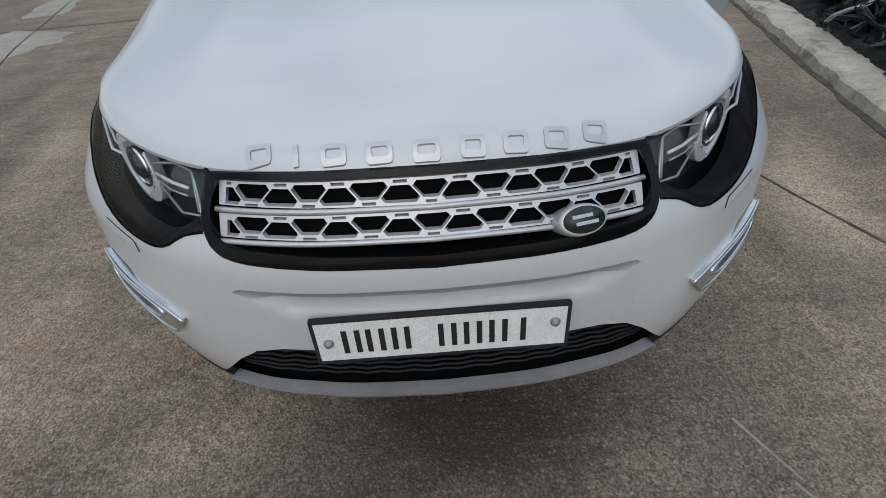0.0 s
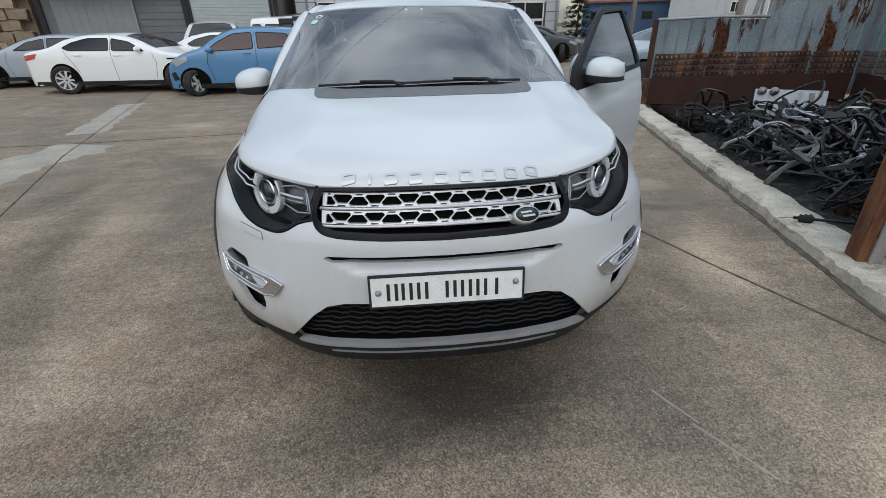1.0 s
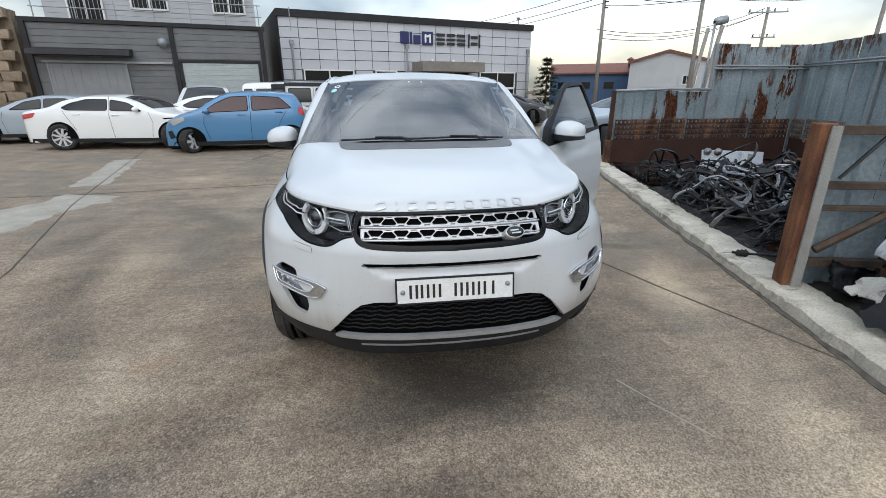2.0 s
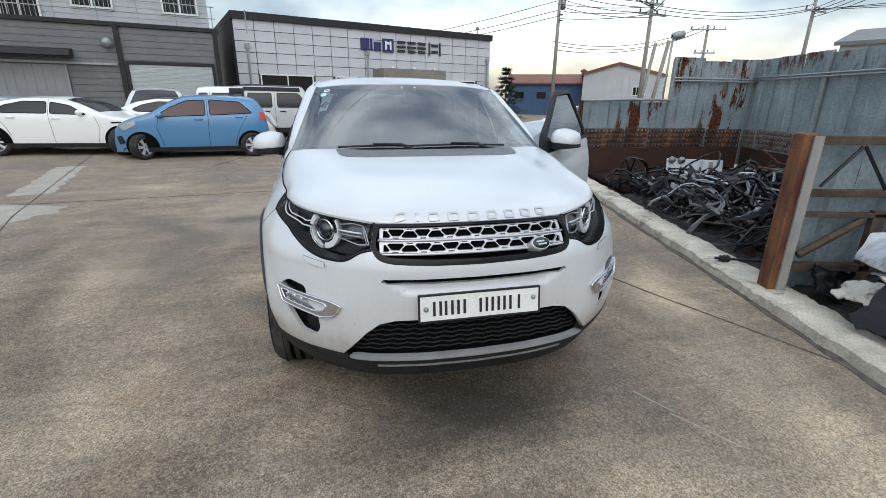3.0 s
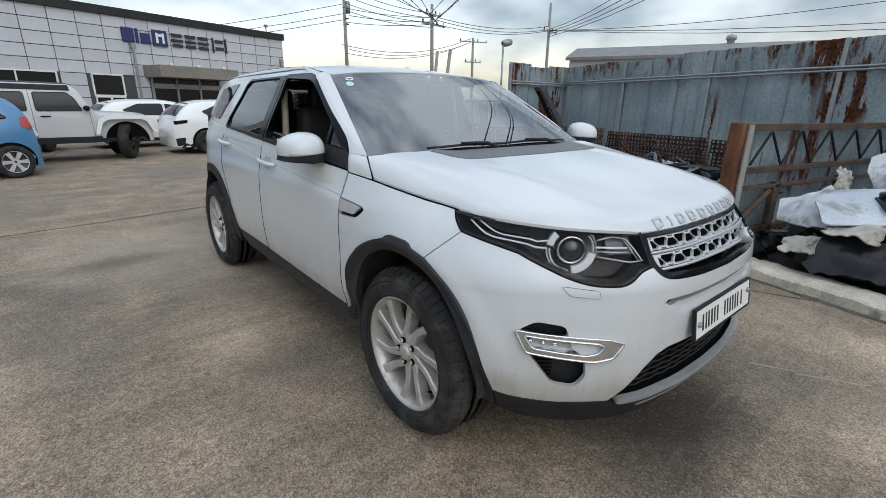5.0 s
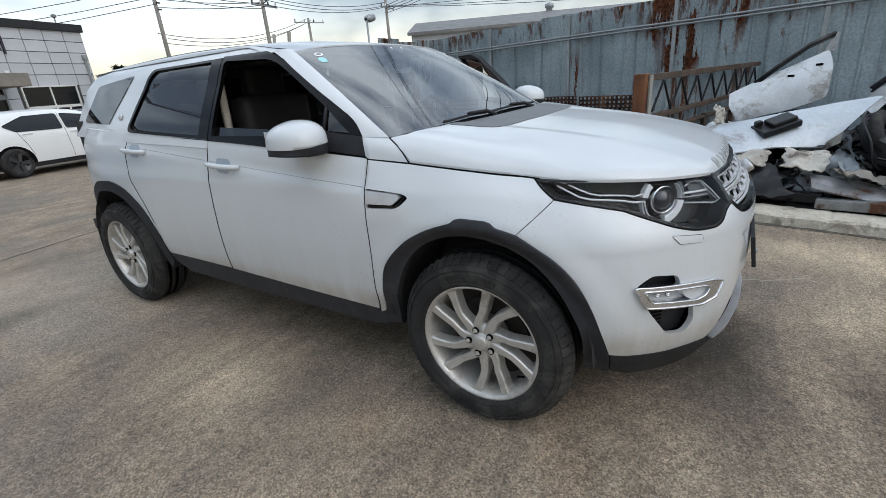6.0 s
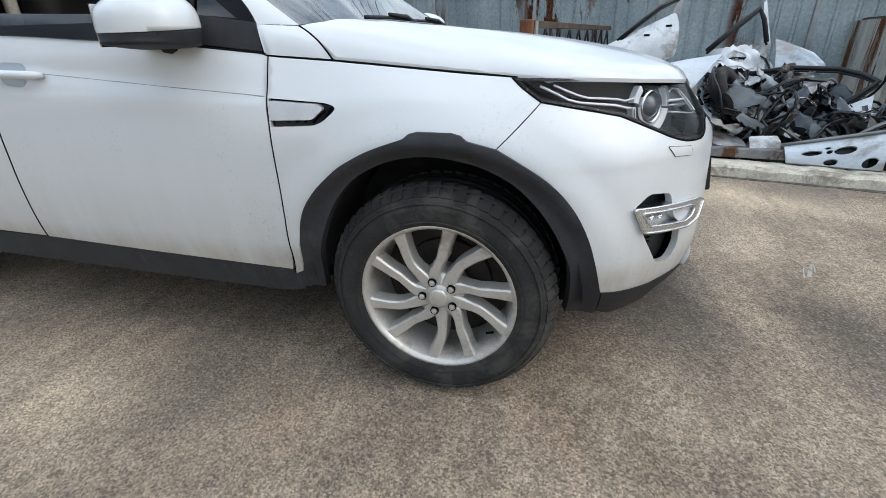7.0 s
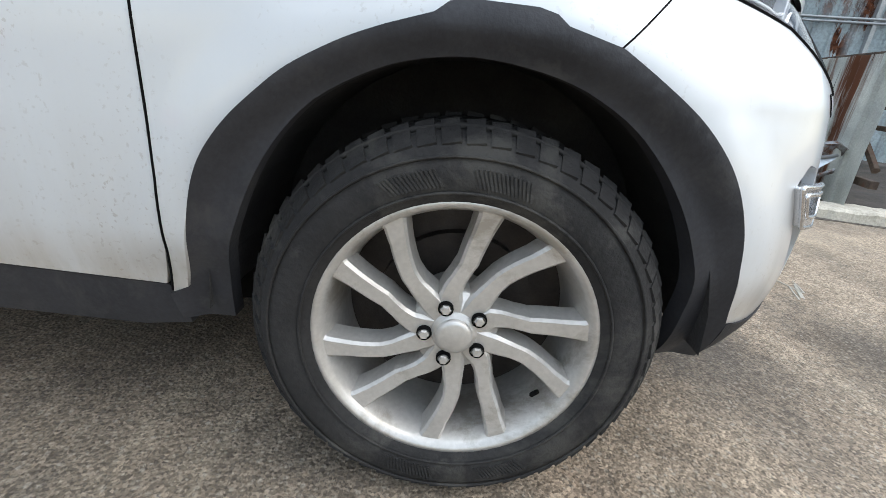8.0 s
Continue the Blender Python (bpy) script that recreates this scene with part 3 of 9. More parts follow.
# oily dirt floor of the scrap bays, lumpy
bm = bmesh.new()
rows = []
for j in range(60):
    y = -8.5 + j * 0.27
    rows.append([bm.verts.new(along(y, 0.33 + u * 0.2, 0.03 + 0.05 * noise.noise((u * 0.4, y * 1.1, 0)) + 0.02)) for u in range(27)])
for a, b in zip(rows, rows[1:]):
    for k in range(26):
        bm.faces.new((a[k], a[k + 1], b[k + 1], b[k]))
tagged(part("scrap_bay_floor", bm, "dirt", smooth=True), "oily black dirt floor of the scrap bays", "ground", kind="structure")


# ---- steel fences ----
def sheet_fence(name, a, b, z0, z1, pitch, label, ribs=0.022, lean=0.0, rail=True, seed=1):
    """A fence of ribbed steel sheets, one mesh a sheet, with posts and pipe rails."""
    a, b = Vector((*a, 0)), Vector((*b, 0))
    d = (b - a).normalized()
    out = Vector((d.y, -d.x, 0))
    root = thing(name, label, "fence", kind="structure", at=a)
    rnd = random.Random(seed)
    length = (b - a).length
    n = max(1, round(length / pitch))
    w = length / n
    for i in range(n):
        bm = bmesh.new()
        top = z1 + rnd.uniform(-0.035, 0.03)
        off = rnd.uniform(-0.008, 0.008)
        prof = [(0, 0), (w * 0.30, 0), (w * 0.33, ribs), (w * 0.37, ribs), (w * 0.40, 0), (w * 0.64, 0), (w * 0.67, ribs), (w * 0.71, ribs), (w * 0.74, 0), (w * 0.96, 0), (w * 0.97, ribs), (w * 0.99, ribs), (w * 0.995, 0.014), (w + 0.03, 0.014)]
        cols = []
        for u, o in prof:
            col = []
            for k in range(7):
                z = z0 + (top - z0) * k / 6
                bend = 0.012 * noise.noise((i * 3.1 + u * 2, z * 2.2, seed))
                col.append(bm.verts.new(d * (i * w + u) + out * (o + off + bend + lean * z) + Vector((0, 0, z + (0.012 * noise.noise((u * 9, i, 2)) if k == 6 else 0)))))
            cols.append(col)
        for p, q in zip(cols, cols[1:]):
            for k in range(6):
                bm.faces.new((p[k], q[k], q[k + 1], p[k + 1]))
        bmesh.ops.solidify(bm, geom=bm.faces[:], thickness=0.004)
        part("steel_sheet", bm, "fence", root)
    for i in range(0, n + 1, 3):
        part("post", boxes(((*(d * (i * w) + out * 0.05)[:2], (z0 + z1) / 2), (0.06, 0.06, z1 - z0 - 0.02), None), bevel=0.006), "galv", root)
    if rail:
        for zr in (z1 - 0.38, z1 - 0.43):
            bm = bmesh.new()
            tube(bm, [d * (length * k / 14) + out * 0.075 + Vector((0, 0, zr + 0.012 * noise.noise((k, zr * 9, seed)))) for k in range(15)], 0.018)
            part("pipe_rail", bm, "galv", root, smooth=True)
    return root, d, out


FA, FC, FB = (4.35, 7.05), (8.45, 7.0), (4.9, -7.2)
TALL = (6.35, 7.03)
sheet_fence("fence_low", FA, TALL, 0.1, 1.45, 0.62, "low grey ribbed steel fence streaked with rust", seed=4, rail=False)
sheet_fence("fence_back", TALL, FC, 0.1, 2.28, 0.68, "tall grey ribbed steel sheet fence with rust runs", seed=2)
sheet_fence("fence_side", FC, FB, 0.1, 2.32, 0.66, "tall grey ribbed steel sheet fence with rust runs", seed=3)
part_bm = bmesh.new()
tube(part_bm, [(4.35, 6.97, 1.44), (5.4, 6.95, 1.47), (6.35, 6.95, 1.46)], 0.025)
tagged(part("fence_top_pipe", part_bm, "galv", smooth=True), "grey steel pipe along the low fence top", "pipe", kind="structure")


def holed_plank(length, height, rows, pitch=0.085, r=0.026):
    """A perforated steel plank with real holes, lying in its own xz plane."""
    bm = bmesh.new()
    n = int(length / pitch)
    ph = height / rows
    pw = length / n
    for j in range(rows):
        for i in range(n):
            cx, cz = (i + 0.5) * pw, (j + 0.5) * ph
            rr = min(r, ph * 0.36)
            outer = [(cx - pw / 2, cz - ph / 2), (cx, cz - ph / 2), (cx + pw / 2, cz - ph / 2), (cx + pw / 2, cz), (cx + pw / 2, cz + ph / 2), (cx, cz + ph / 2), (cx - pw / 2, cz + ph / 2), (cx - pw / 2, cz)]
            ov = [bm.verts.new((x, 0.012 * (1 if abs(z - cz) > ph * 0.4 else 0), z)) for x, z in outer]
            iv = [bm.verts.new((cx + rr * math.cos(radians(225 + 45 * k)), 0, cz + rr * math.sin(radians(225 + 45 * k)))) for k in range(8)]
            bv = [bm.verts.new((v.co.x, 0.02, v.co.z)) for v in iv]
            for k in range(8):
                bm.faces.new((ov[k], ov[(k + 1) % 8], iv[(k + 1) % 8], iv[k]))
                bm.faces.new((iv[k], iv[(k + 1) % 8], bv[(k + 1) % 8], bv[k]))
    bmesh.ops.remove_doubles(bm, verts=bm.verts, dist=0.0005)
    return bm


def planks_at(p, q, z, spans, rows, height, out, mat="rust"):
    p, q = Vector((*p, 0)), Vector((*q, 0))
    d = (q - p).normalized()
    o = Vector((d.y, -d.x, 0)) * out
    for a, b, dz in spans:
        ob = part("perforated_plank", holed_plank(b - a, height, rows), mat)
        ob.matrix_basis = Matrix.Translation(p + d * a + o + Vector((0, 0, z + dz))) @ pose(0, 0, 0, 0, 0, math.degrees(math.atan2(d.y, d.x)))
        tagged(ob, "rusty perforated steel scaffold plank along the fence", "steel plank", group="perforated planks")
        ob.name = "perforated_plank"


planks_at(FA, FC, 0.50, [(0.05, 1.0, 0), (1.02, 1.55, 0.01), (1.58, 2.95, 0), (3.0, 3.9, -0.02)], 4, 0.40, 0.10, "rust")
planks_at(FC, FB, 0.50, [(0.1, 0.5, 0), (0.55, 1.6, 0.02)], 4, 0.38, 0.10, "plank_grey")
planks_at(FC, FB, 0.32, [(1.75, 4.3, 0), (4.35, 6.2, 0.02)], 4, 0.27, 0.12)
planks_at(FC, FB, 0.60, [(1.78, 4.25, 0), (4.3, 6.3, -0.02)], 3, 0.24, 0.14)
for name, p, q, z1 in (("rust_plate", (4.25, 6.92), (8.2, 6.86), 0.50), ("rust_plate", (8.24, 6.8), (7.75, 5.2), 0.50)):
    p, q = Vector((*p, 0)), Vector((*q, 0))
    d = q - p
    bm = bmesh.new()
    box(bm, (d.length / 2, 0, z1 / 2 + 0.02), (d.length, 0.02, z1 - 0.02), bevel=0.003)
    ob = part(name, bm, "rust_brown")
    ob.matrix_basis = Matrix.Translation(p) @ pose(0, 0, 0, 0, 0, math.degrees(math.atan2(d.y, d.x)))
    tagged(ob, "dark brown rusted steel plate at the fence foot", "steel plate", group="rust plates", kind="structure")
bm = bmesh.new()
rows = []
for i in range(13):
    row = []
    for j in range(9):
        p = along(6.75 - 2.25 * i / 12, .37 + (2.9 + .3 * noise.noise((i, 0, 4))) * j / 8, 0.0)
        row.append(bm.verts.new((p.x, p.y, .105 + .02 * noise.noise((i * .4, j * .5, 1)) + .10 * (j / 8) ** 2)))
    rows.append(row)
for a, b in zip(rows, rows[1:]):
    for k in range(8):
        bm.faces.new((a[k], b[k], b[k + 1], a[k + 1]))
bmesh.ops.solidify(bm, geom=bm.faces[:], thickness=.012)
tagged(part("rust_floor_plate", bm, "rust_brown", smooth=True), "dark brown rusted steel plate lying on the bay floor", "steel plate", group="rust plates", kind="structure")
bm = boxes(((4.32, 6.98, 0.72), (0.07, 0.07, 1.44), None), ((4.26, 6.9, 0.26), (0.12, 0.1, 0.5), None), bevel=0.006)
tagged(part("fence_end_post", bm, "rust"), "rusty square steel post ending the low fence", "post", kind="structure")
# lamp on a thin post behind the corner
root = thing("yard_lamp", "grey yard flood lamp on a thin pole behind the fence", "lamp", at=(6.55, 7.35, 0))
bm = bmesh.new()
tube(bm, [(0, 0, 0), (-0.05, 0.05, 1.6), (0.02, 0.1, 2.72)], 0.022)
part("pole", bm, "galv", root, smooth=True)
bm = bmesh.new()
lathe(bm, [(0.03, 0), (0.07, 0.02), (0.085, 0.14), (0.075, 0.26), (0.0, 0.27)], 14, Matrix.Translation((0.0, 0.1, 2.74)) @ pose(0, 0, 0, 0, 78, 0))
part("lamp_head", bm, "galv", root, smooth=True)


# ---- bay partitions of steel frame and sheet, running from the kerb to the fence ----
def partition(y, length, z1, label, sheet_mat, frame_first=True):
    root = thing("bay_partition", label, "partition", group="bay partitions", kind="structure", at=Matrix.Translation(along(y, 0.16)) @ pose(0, 0, 0.0, 0, 0, -math.degrees(math.atan(KS))))
    if frame_first:
        part("end_post", boxes(((0.0, 0.01, z1 / 2 + 0.02), (0.115, 0.12, z1), None), bevel=0.012), "rust_post", root, "thick steel end post eaten by orange rust")
        part("post_flange", boxes(((0.035, -0.062, z1 / 2 + 0.02), (0.07, 0.018, z1 - 0.03), None), bevel=0.004), "grey_flaking", root, "grey painted flange flaking to rust")
    n = round(length / 0.42)
    w = length / n
    for i in range(n):
        bm = bmesh.new()
        cols = []
        for u, o in [(0, 0), (w * 0.4, 0), (w * 0.45, 0.03), (w * 0.58, 0.03), (w * 0.63, 0), (w, 0)]:
            cols.append([bm.verts.new((0.08 + i * w + u, 0.06 + o + 0.02 * noise.noise((i + u, k * 0.7, y)), 0.04 + (z1 - 0.06) * k / 5)) for k in range(6)])
        for p, q in zip(cols, cols[1:]):
            for k in range(5):
                bm.faces.new((p[k], q[k], q[k + 1], p[k + 1]))
        bmesh.ops.solidify(bm, geom=bm.faces[:], thickness=0.004)
        part("steel_sheet", bm, sheet_mat, root)
    for nm, z, t in (("top_rail", z1 - 0.02, 0.06), ("mid_rail", z1 * 0.68, 0.05), ("mid_rail", z1 * 0.55, 0.035), ("low_rail", z1 * 0.22, 0.06)):
        part(nm, boxes(((length / 2, -0.035, z), (length, 0.06, t), None), bevel=0.006), "rail_rust", root)
    for x in (0.62, 1.75, 2.9):
        if x < length:
            part("stud", boxes(((x, -0.04, z1 * 0.3), (0.09, 0.05, z1 * 0.56), None), bevel=0.005), "rail_rust", root)
    for i in range(int(length / 0.48)):
        bm = bmesh.new()
        x = 0.14 + i * 0.48
        tube(bm, [(x, -0.05, z1 * 0.72), (x + 0.22, -0.055, z1 * 0.95)], 0.012, 6)
        tube(bm, [(x + 0.24, -0.05, z1 * 0.95), (x + 0.46, -0.055, z1 * 0.71)], 0.012, 6)
        part("lattice_brace", bm, "scrap_black", root)
    bm = bmesh.new()
    tube(bm, [(0.1, -0.06, z1 * 0.3), (0.5, -0.06, z1 * 0.52)], 0.03, 6)
    part("knee_brace", bm, "rail_rust", root)
    return root


partition(0.98, 4.0, 1.22, "rusty steel bay partition with angle frame and ribbed sheets", "fence")
partition(-2.18, 4.2, 1.22, "rust-streaked painted steel bay partition with rusty top rail", "rust_paint", False)


# ---- buildings ----
GA, GB = Vector((-13.3, 19.13, 0)), Vector((-5.0, 21.25, 0))
WA, WB = Vector((-4.8, 23.9, 0)), Vector((9.65, 28.4, 0))


def wall_pose(a, b):
    d = b - a
    return Matrix.Translation(a) @ pose(0, 0, 0, 0, 0, math.degrees(math.atan2(d.y, d.x)))


def window(root, x, z, w, h, panes, mat="window_dark", sill=0.0):
    """A framed window on the wall's front, its panes set back."""
    f = 0.06
    bm = boxes(((x + w / 2, -0.03, z), (w, 0.1, f), None), ((x + w / 2, -0.03, z + h), (w, 0.1, f), None), ((x, -0.03, z + h / 2), (f, 0.1, h + f), None), ((x + w, -0.03, z + h / 2), (f, 0.1, h + f), None))
    win = part("window", bm, "frame_white", root)
    for i in range(panes):
        pw = w / panes
        part("pane", boxes(((x + (i + 0.5) * pw, -0.012, z + h / 2), (pw - f, 0.02, h - f), None)), mat, win)
        if i:
            part("mullion", boxes(((x + i * pw, -0.025, z + h / 2), (f * 0.8, 0.09, h - f), None)), "frame_white", win)
    if sill:
        part("lower_light", boxes(((x + w / 2, -0.03, z - sill / 2 - 0.03), (w, 0.08, sill), None)), "frame_white", win)
        for i in range(panes * 2):
            pw = w / panes / 2
            part("small_pane", boxes(((x + (i + 0.5) * pw, -0.065, z - sill / 2 - 0.03), (pw - 0.1, 0.02, sill - 0.12), None)), mat, win)
    return win


# the grey clad workshop with a roller door and a flat roof
root = thing("workshop_building", "dark grey clad workshop with roller shutter and awning", "building", at=wall_pose(GA, GB))
L = (GB - GA).length
H = 4.05
part("wall", boxes(((L / 2, 4.0, H / 2), (L, 8.0, H), None)), "grey_clad", root)
n = 16
for i in range(n):  # horizontal cladding boards
    part("cladding_board", boxes(((L / 2, -0.02, 0.12 + (i + 0.5) * (H - 0.2) / n), (L, 0.04, (H - 0.2) / n - 0.014), None), bevel=0.004), "grey_clad", root)
part("parapet_cap", boxes(((L / 2, 0.0, H), (L + 0.1, 0.26, 0.16), None), bevel=0.01), "black_trim", root)
for x in (0.08, 4.95, L - 0.12):
    part("downpipe", boxes(((x, -0.08, H / 2), (0.18, 0.12, H), None), bevel=0.01), "black_trim", root)
shut = part("roller_shutter", boxes(((6.68, -0.05, 1.3), (3.0, 0.06, 2.6), None)), "shutter", root, "pale grey-green roller shutter")
for i in range(26):
    part("slat", boxes(((6.68, -0.085, 0.06 + i * 0.1), (2.96, 0.02, 0.085), None), bevel=0.006), "shutter", shut)
for x in (5.12, 8.24):
    part("shutter_rail", boxes(((x, -0.07, 1.32), (0.1, 0.12, 2.64), None)), "black_trim", root)
part("shutter_head", boxes(((6.68, -0.07, 2.68), (3.2, 0.12, 0.12), None)), "black_trim", root)
door = part("sliding_door", boxes(((1.85, -0.1, 1.25), (2.6, 0.06, 2.5), None)), "door_grey", root, "grey sheet sliding door with small window")
for i in range(9):
    part("door_rib", boxes(((0.68 + i * 0.29, -0.135, 1.25), (0.04, 0.02, 2.46), None)), "door_grey", door)
for x in (0.55, 3.15):
    part("door_edge", boxes(((x, -0.12, 1.27), (0.05, 0.06, 2.54), None)), "galv", door)
window(root, 1.15, 0.75, 0.75, 0.8, 1)
part("door_track", boxes(((2.6, -0.12, 2.58), (4.4, 0.1, 0.08), None)), "galv", root)
bm = bmesh.new()
prism(bm, [(0.0, 0.0), (-0.75, -0.12), (-0.8, -0.3), (0.0, -0.28)], 3.3, Matrix.Translation((0.15, 0, 3.1)) @ Matrix(((0, 0, 1, 0), (1, 0, 0, 0), (0, 1, 0, 0), (0, 0, 0, 1))))
part("awning", bm, "black_trim", root, "black folded awning")
bm = bmesh.new()
lathe(bm, [(0.0, 0.16), (0.08, 0.15), (0.2, 0.0), (0.2, -0.02), (0.06, -0.02), (0.05, -0.2)], 20, Matrix.Translation((4.6, -0.22, 3.35)) @ pose(0, 0, 0, 90, 0, 0))
part("wall_lamp", bm, "galv", root, smooth=True)
# upper storey set back, with terrace rail
part("upper_wall", boxes(((L / 2 + 0.1, 4.6, H + 1.5), (L - 0.6, 6.0, 3.0), None)), "silver_clad", root, "silver ribbed upper storey")
for i in range(15):
    part("upper_board", boxes(((L / 2 + 0.1, 1.59, H + 0.15 + i * 0.2), (L - 0.6, 0.03, 0.188), None), bevel=0.004), "silver_clad", root)
upper = part("upper_roof_edge", boxes(((L / 2 + 0.1, 4.6, H + 3.05), (L - 0.4, 6.3, 0.14), None)), "black_trim", root)
for x, w, z, h in ((1.25, 1.2, H + 0.05, 2.2), (3.5, 1.35, H + 0.75, 0.95), (6.65, 1.3, H + 0.75, 0.95)):
    f = 0.07
    win = part("upper_window", boxes(((x + w / 2, 1.53, z), (w, 0.1, f), None), ((x + w / 2, 1.53, z + h), (w, 0.1, f), None), ((x, 1.53, z + h / 2), (f, 0.1, h + f), None), ((x + w, 1.53, z + h / 2), (f, 0.1, h + f), None), ((x + w / 2, 1.53, z + h / 2), (f, 0.09, h), None)), "frame_white", root)
    part("pane", boxes(((x + w / 2, 1.565, z + h / 2), (w - f, 0.02, h - f), None)), "window_dark", win)
    for i in range(int(w / 0.16)):
        part("guard_bar", boxes(((x + 0.12 + i * 0.16, 1.46, z + h * 0.3), (0.02, 0.02, h * 0.55), None)), "galv", win)
for z in (0.5, 0.95):
    bm = bmesh.new()
    tube(bm, [(0.3, 0.3, H + z), (L, 0.3, H + z)], 0.02)
    part("terrace_rail", bm, "galv", root)
for i in range(8):
    part("rail_post", boxes(((0.4 + i * 1.34, 0.3, H + 0.5), (0.035, 0.035, 0.95), None)), "galv", root)
bm = bmesh.new()
prism(bm, [(0.36 * math.cos(a * math.pi / 12), 0.13 * math.sin(a * math.pi / 12)) for a in range(24)], 0.02, Matrix.Translation((1.05, -0.05, 1.35)) @ pose(0, 0, 0, 90, 0, 0))
part("oval_sign", bm, "navy", root, "small dark blue oval sign")

# the panelled office building
root = thing("office_building", "white panelled office building with black parapet and sign", "building", at=wall_pose(WA, WB))
L = (WB - WA).length
H = 5.0
part("wall", boxes(((L / 2, 5.0, H / 2), (L, 10.0, H), None)), "panel_joint", root)
part("side_wall", boxes(((-0.04, 5.0, H / 2), (0.06, 9.96, H), None)), "black_trim", root, "dark grey side wall")
part("parapet", boxes(((L / 2, 4.95, H + 0.11), (L + 0.16, 10.2, 0.34), None), bevel=0.015), "black_trim", root)
canopy = part("entrance_canopy", boxes(((9.0, -0.75, 2.72), (3.9, 1.6, 0.52), None), bevel=0.02), "canopy", root, "brownish-grey entrance canopy")
for k in range(3):
    part("canopy_lamp", boxes(((7.7 + k * 1.3, -1.3, 3.02), (0.16, 0.16, 0.12), None), bevel=0.02), "white_plain", canopy)
part("entrance_recess", boxes(((9.0, -0.06, 1.23), (3.5, 0.1, 2.46), None)), "window_dark", root, "dark glazed entrance")
for x in (7.3, 8.45, 9.6, 10.7):
    part("entrance_mullion", boxes(((x, -0.14, 1.23), (0.09, 0.1, 2.46), None)), "galv", root)
part("entrance_transom", boxes(((9.0, -0.14, 2.1), (3.4, 0.1, 0.22), None)), "galv", root)
for x, w, p in ((1.05, 2.6, 2), (4.9, 1.2, 1), (11.5, 2.5, 2)):
    window(root, x, 1.62, w, 0.88, p, sill=0.42)
for x in (0.55, 6.75, L - 0.25):
    bm = bmesh.new()
    tube(bm, [(x, -0.1, 0.1), (x, -0.1, 3.7)], 0.055)
    box(bm, (x, -0.1, 3.78), (0.2, 0.16, 0.22))
    part("downpipe", bm, "galv", root)
# sign: plain raised shapes in the sign's colours
sign = part("sign", boxes(((6.62, -0.09, 4.24), (0.50, 0.06, 0.62), None), bevel=0.05), "navy", root, "navy and black raised sign shapes")
for sx, sw, sh in ((7.0, 0.12, 0.62), (7.36, 0.42, 0.46)):
    part("sign_mark", boxes(((sx, -0.09, 3.93 + sh / 2), (sw, 0.06, sh), None), bevel=0.02), "navy", sign)
part("sign_tile", boxes(((8.0, -0.1, 4.24), (0.66, 0.06, 0.70), None)), "navy", sign)
part("sign_tile_mark", boxes(((7.86, -0.135, 4.24), (0.10, 0.02, 0.44), None), ((8.14, -0.135, 4.24), (0.10, 0.02, 0.44), None), ((8.0, -0.135, 4.36), (0.16, 0.02, 0.12), None)), "white_plain", sign)
marks = []
for k in range(3):
    cx = 8.82 + k * 0.66
    marks += [(cx, 4.46, 0.50, 0.15), (cx, 4.22, 0.56, 0.12), (cx, 4.00, 0.48, 0.15)]
marks += [(10.66, 4.22, 0.08, 0.72), (11.38, 4.22, 0.08, 0.72), (11.02, 4.40, 0.44, 0.13), (11.02, 4.08, 0.44, 0.13)]
for k, (mx, mz, mw, mh) in enumerate(marks):
    bm = bmesh.new()
    box(bm, (mx, -0.09 - 0.002 * (k % 5), mz), (mw, 0.06, mh))
    part("sign_mark", bm, "sign_dark", sign)
bm = bmesh.new()
tube(bm, [(L - 0.8, 0.3, H + 0.25), (L - 0.8, 0.3, H + 0.62)], 0.03)
lathe(bm, [(0.0, 0), (0.1, 0.04), (0.12, 0.14), (0.0, 0.2)], 10, Matrix.Translation((L - 0.8, 0.3, H + 0.55)))
part("roof_vent", bm, "galv", root)
# facade panels, one mesh shared
bm = bmesh.new()
NX, NZ = 16, 10
pw, ph = L / NX, (H - 0.05) / NZ
box(bm, (0, 0, 0), (pw - 0.03, 0.04, ph - 0.03), bevel=0.005)
panel_mesh = bpy.data.meshes.new("facade_panel")
bm.to_mesh(panel_mesh)
bm.free()
panel_mesh.materials.append(MAT["white_panel"])
holes = [(1.0, 1.15, 3.72, 2.53), (4.85, 1.15, 6.15, 2.53), (11.45, 1.15, 14.05, 2.53), (7.25, 0, 10.75, 2.45)]
for i in range(NX):
    for j in range(NZ):
        cx, cz = (i + 0.5) * pw, 0.03 + (j + 0.5) * ph
        if any(x0 < cx < x1 and z0 < cz < z1 for x0, z0, x1, z1 in holes):
            continue
        ob = new("facade_panel", panel_mesh)
        ob.parent, ob.location = root, (cx, -0.02, cz)

# far buildings
root = thing("gable_shed", "pale metal gable shed with a red roof edge", "building", at=Matrix.Translation((21.5, 37.3, 0)) @ pose(0, 0, 0, 0, 0, -30))
bm = bmesh.new()
prism(bm, [(0, 0), (6.6, 0), (6.6, 3.5), (2.9, 4.45), (0, 3.6)], 12, pose(0, 12, 0, 90, 0, 0))
part("wall", bm, "pale_wall", root)
for i in range(11):
    part("wall_rib", boxes(((0.3 + i * 0.6, -0.03, 1.75), (0.05, 0.05, 3.5), None)), "pale_wall", root)
bm = bmesh.new()
prism(bm, [(-0.2, 3.55), (2.9, 4.42), (6.8, 3.42), (6.8, 3.6), (2.9, 4.62), (-0.2, 3.75)], 12.4, pose(0, 12.2, 0, 90, 0, 0))
part("roof", bm, "roof_red", root)
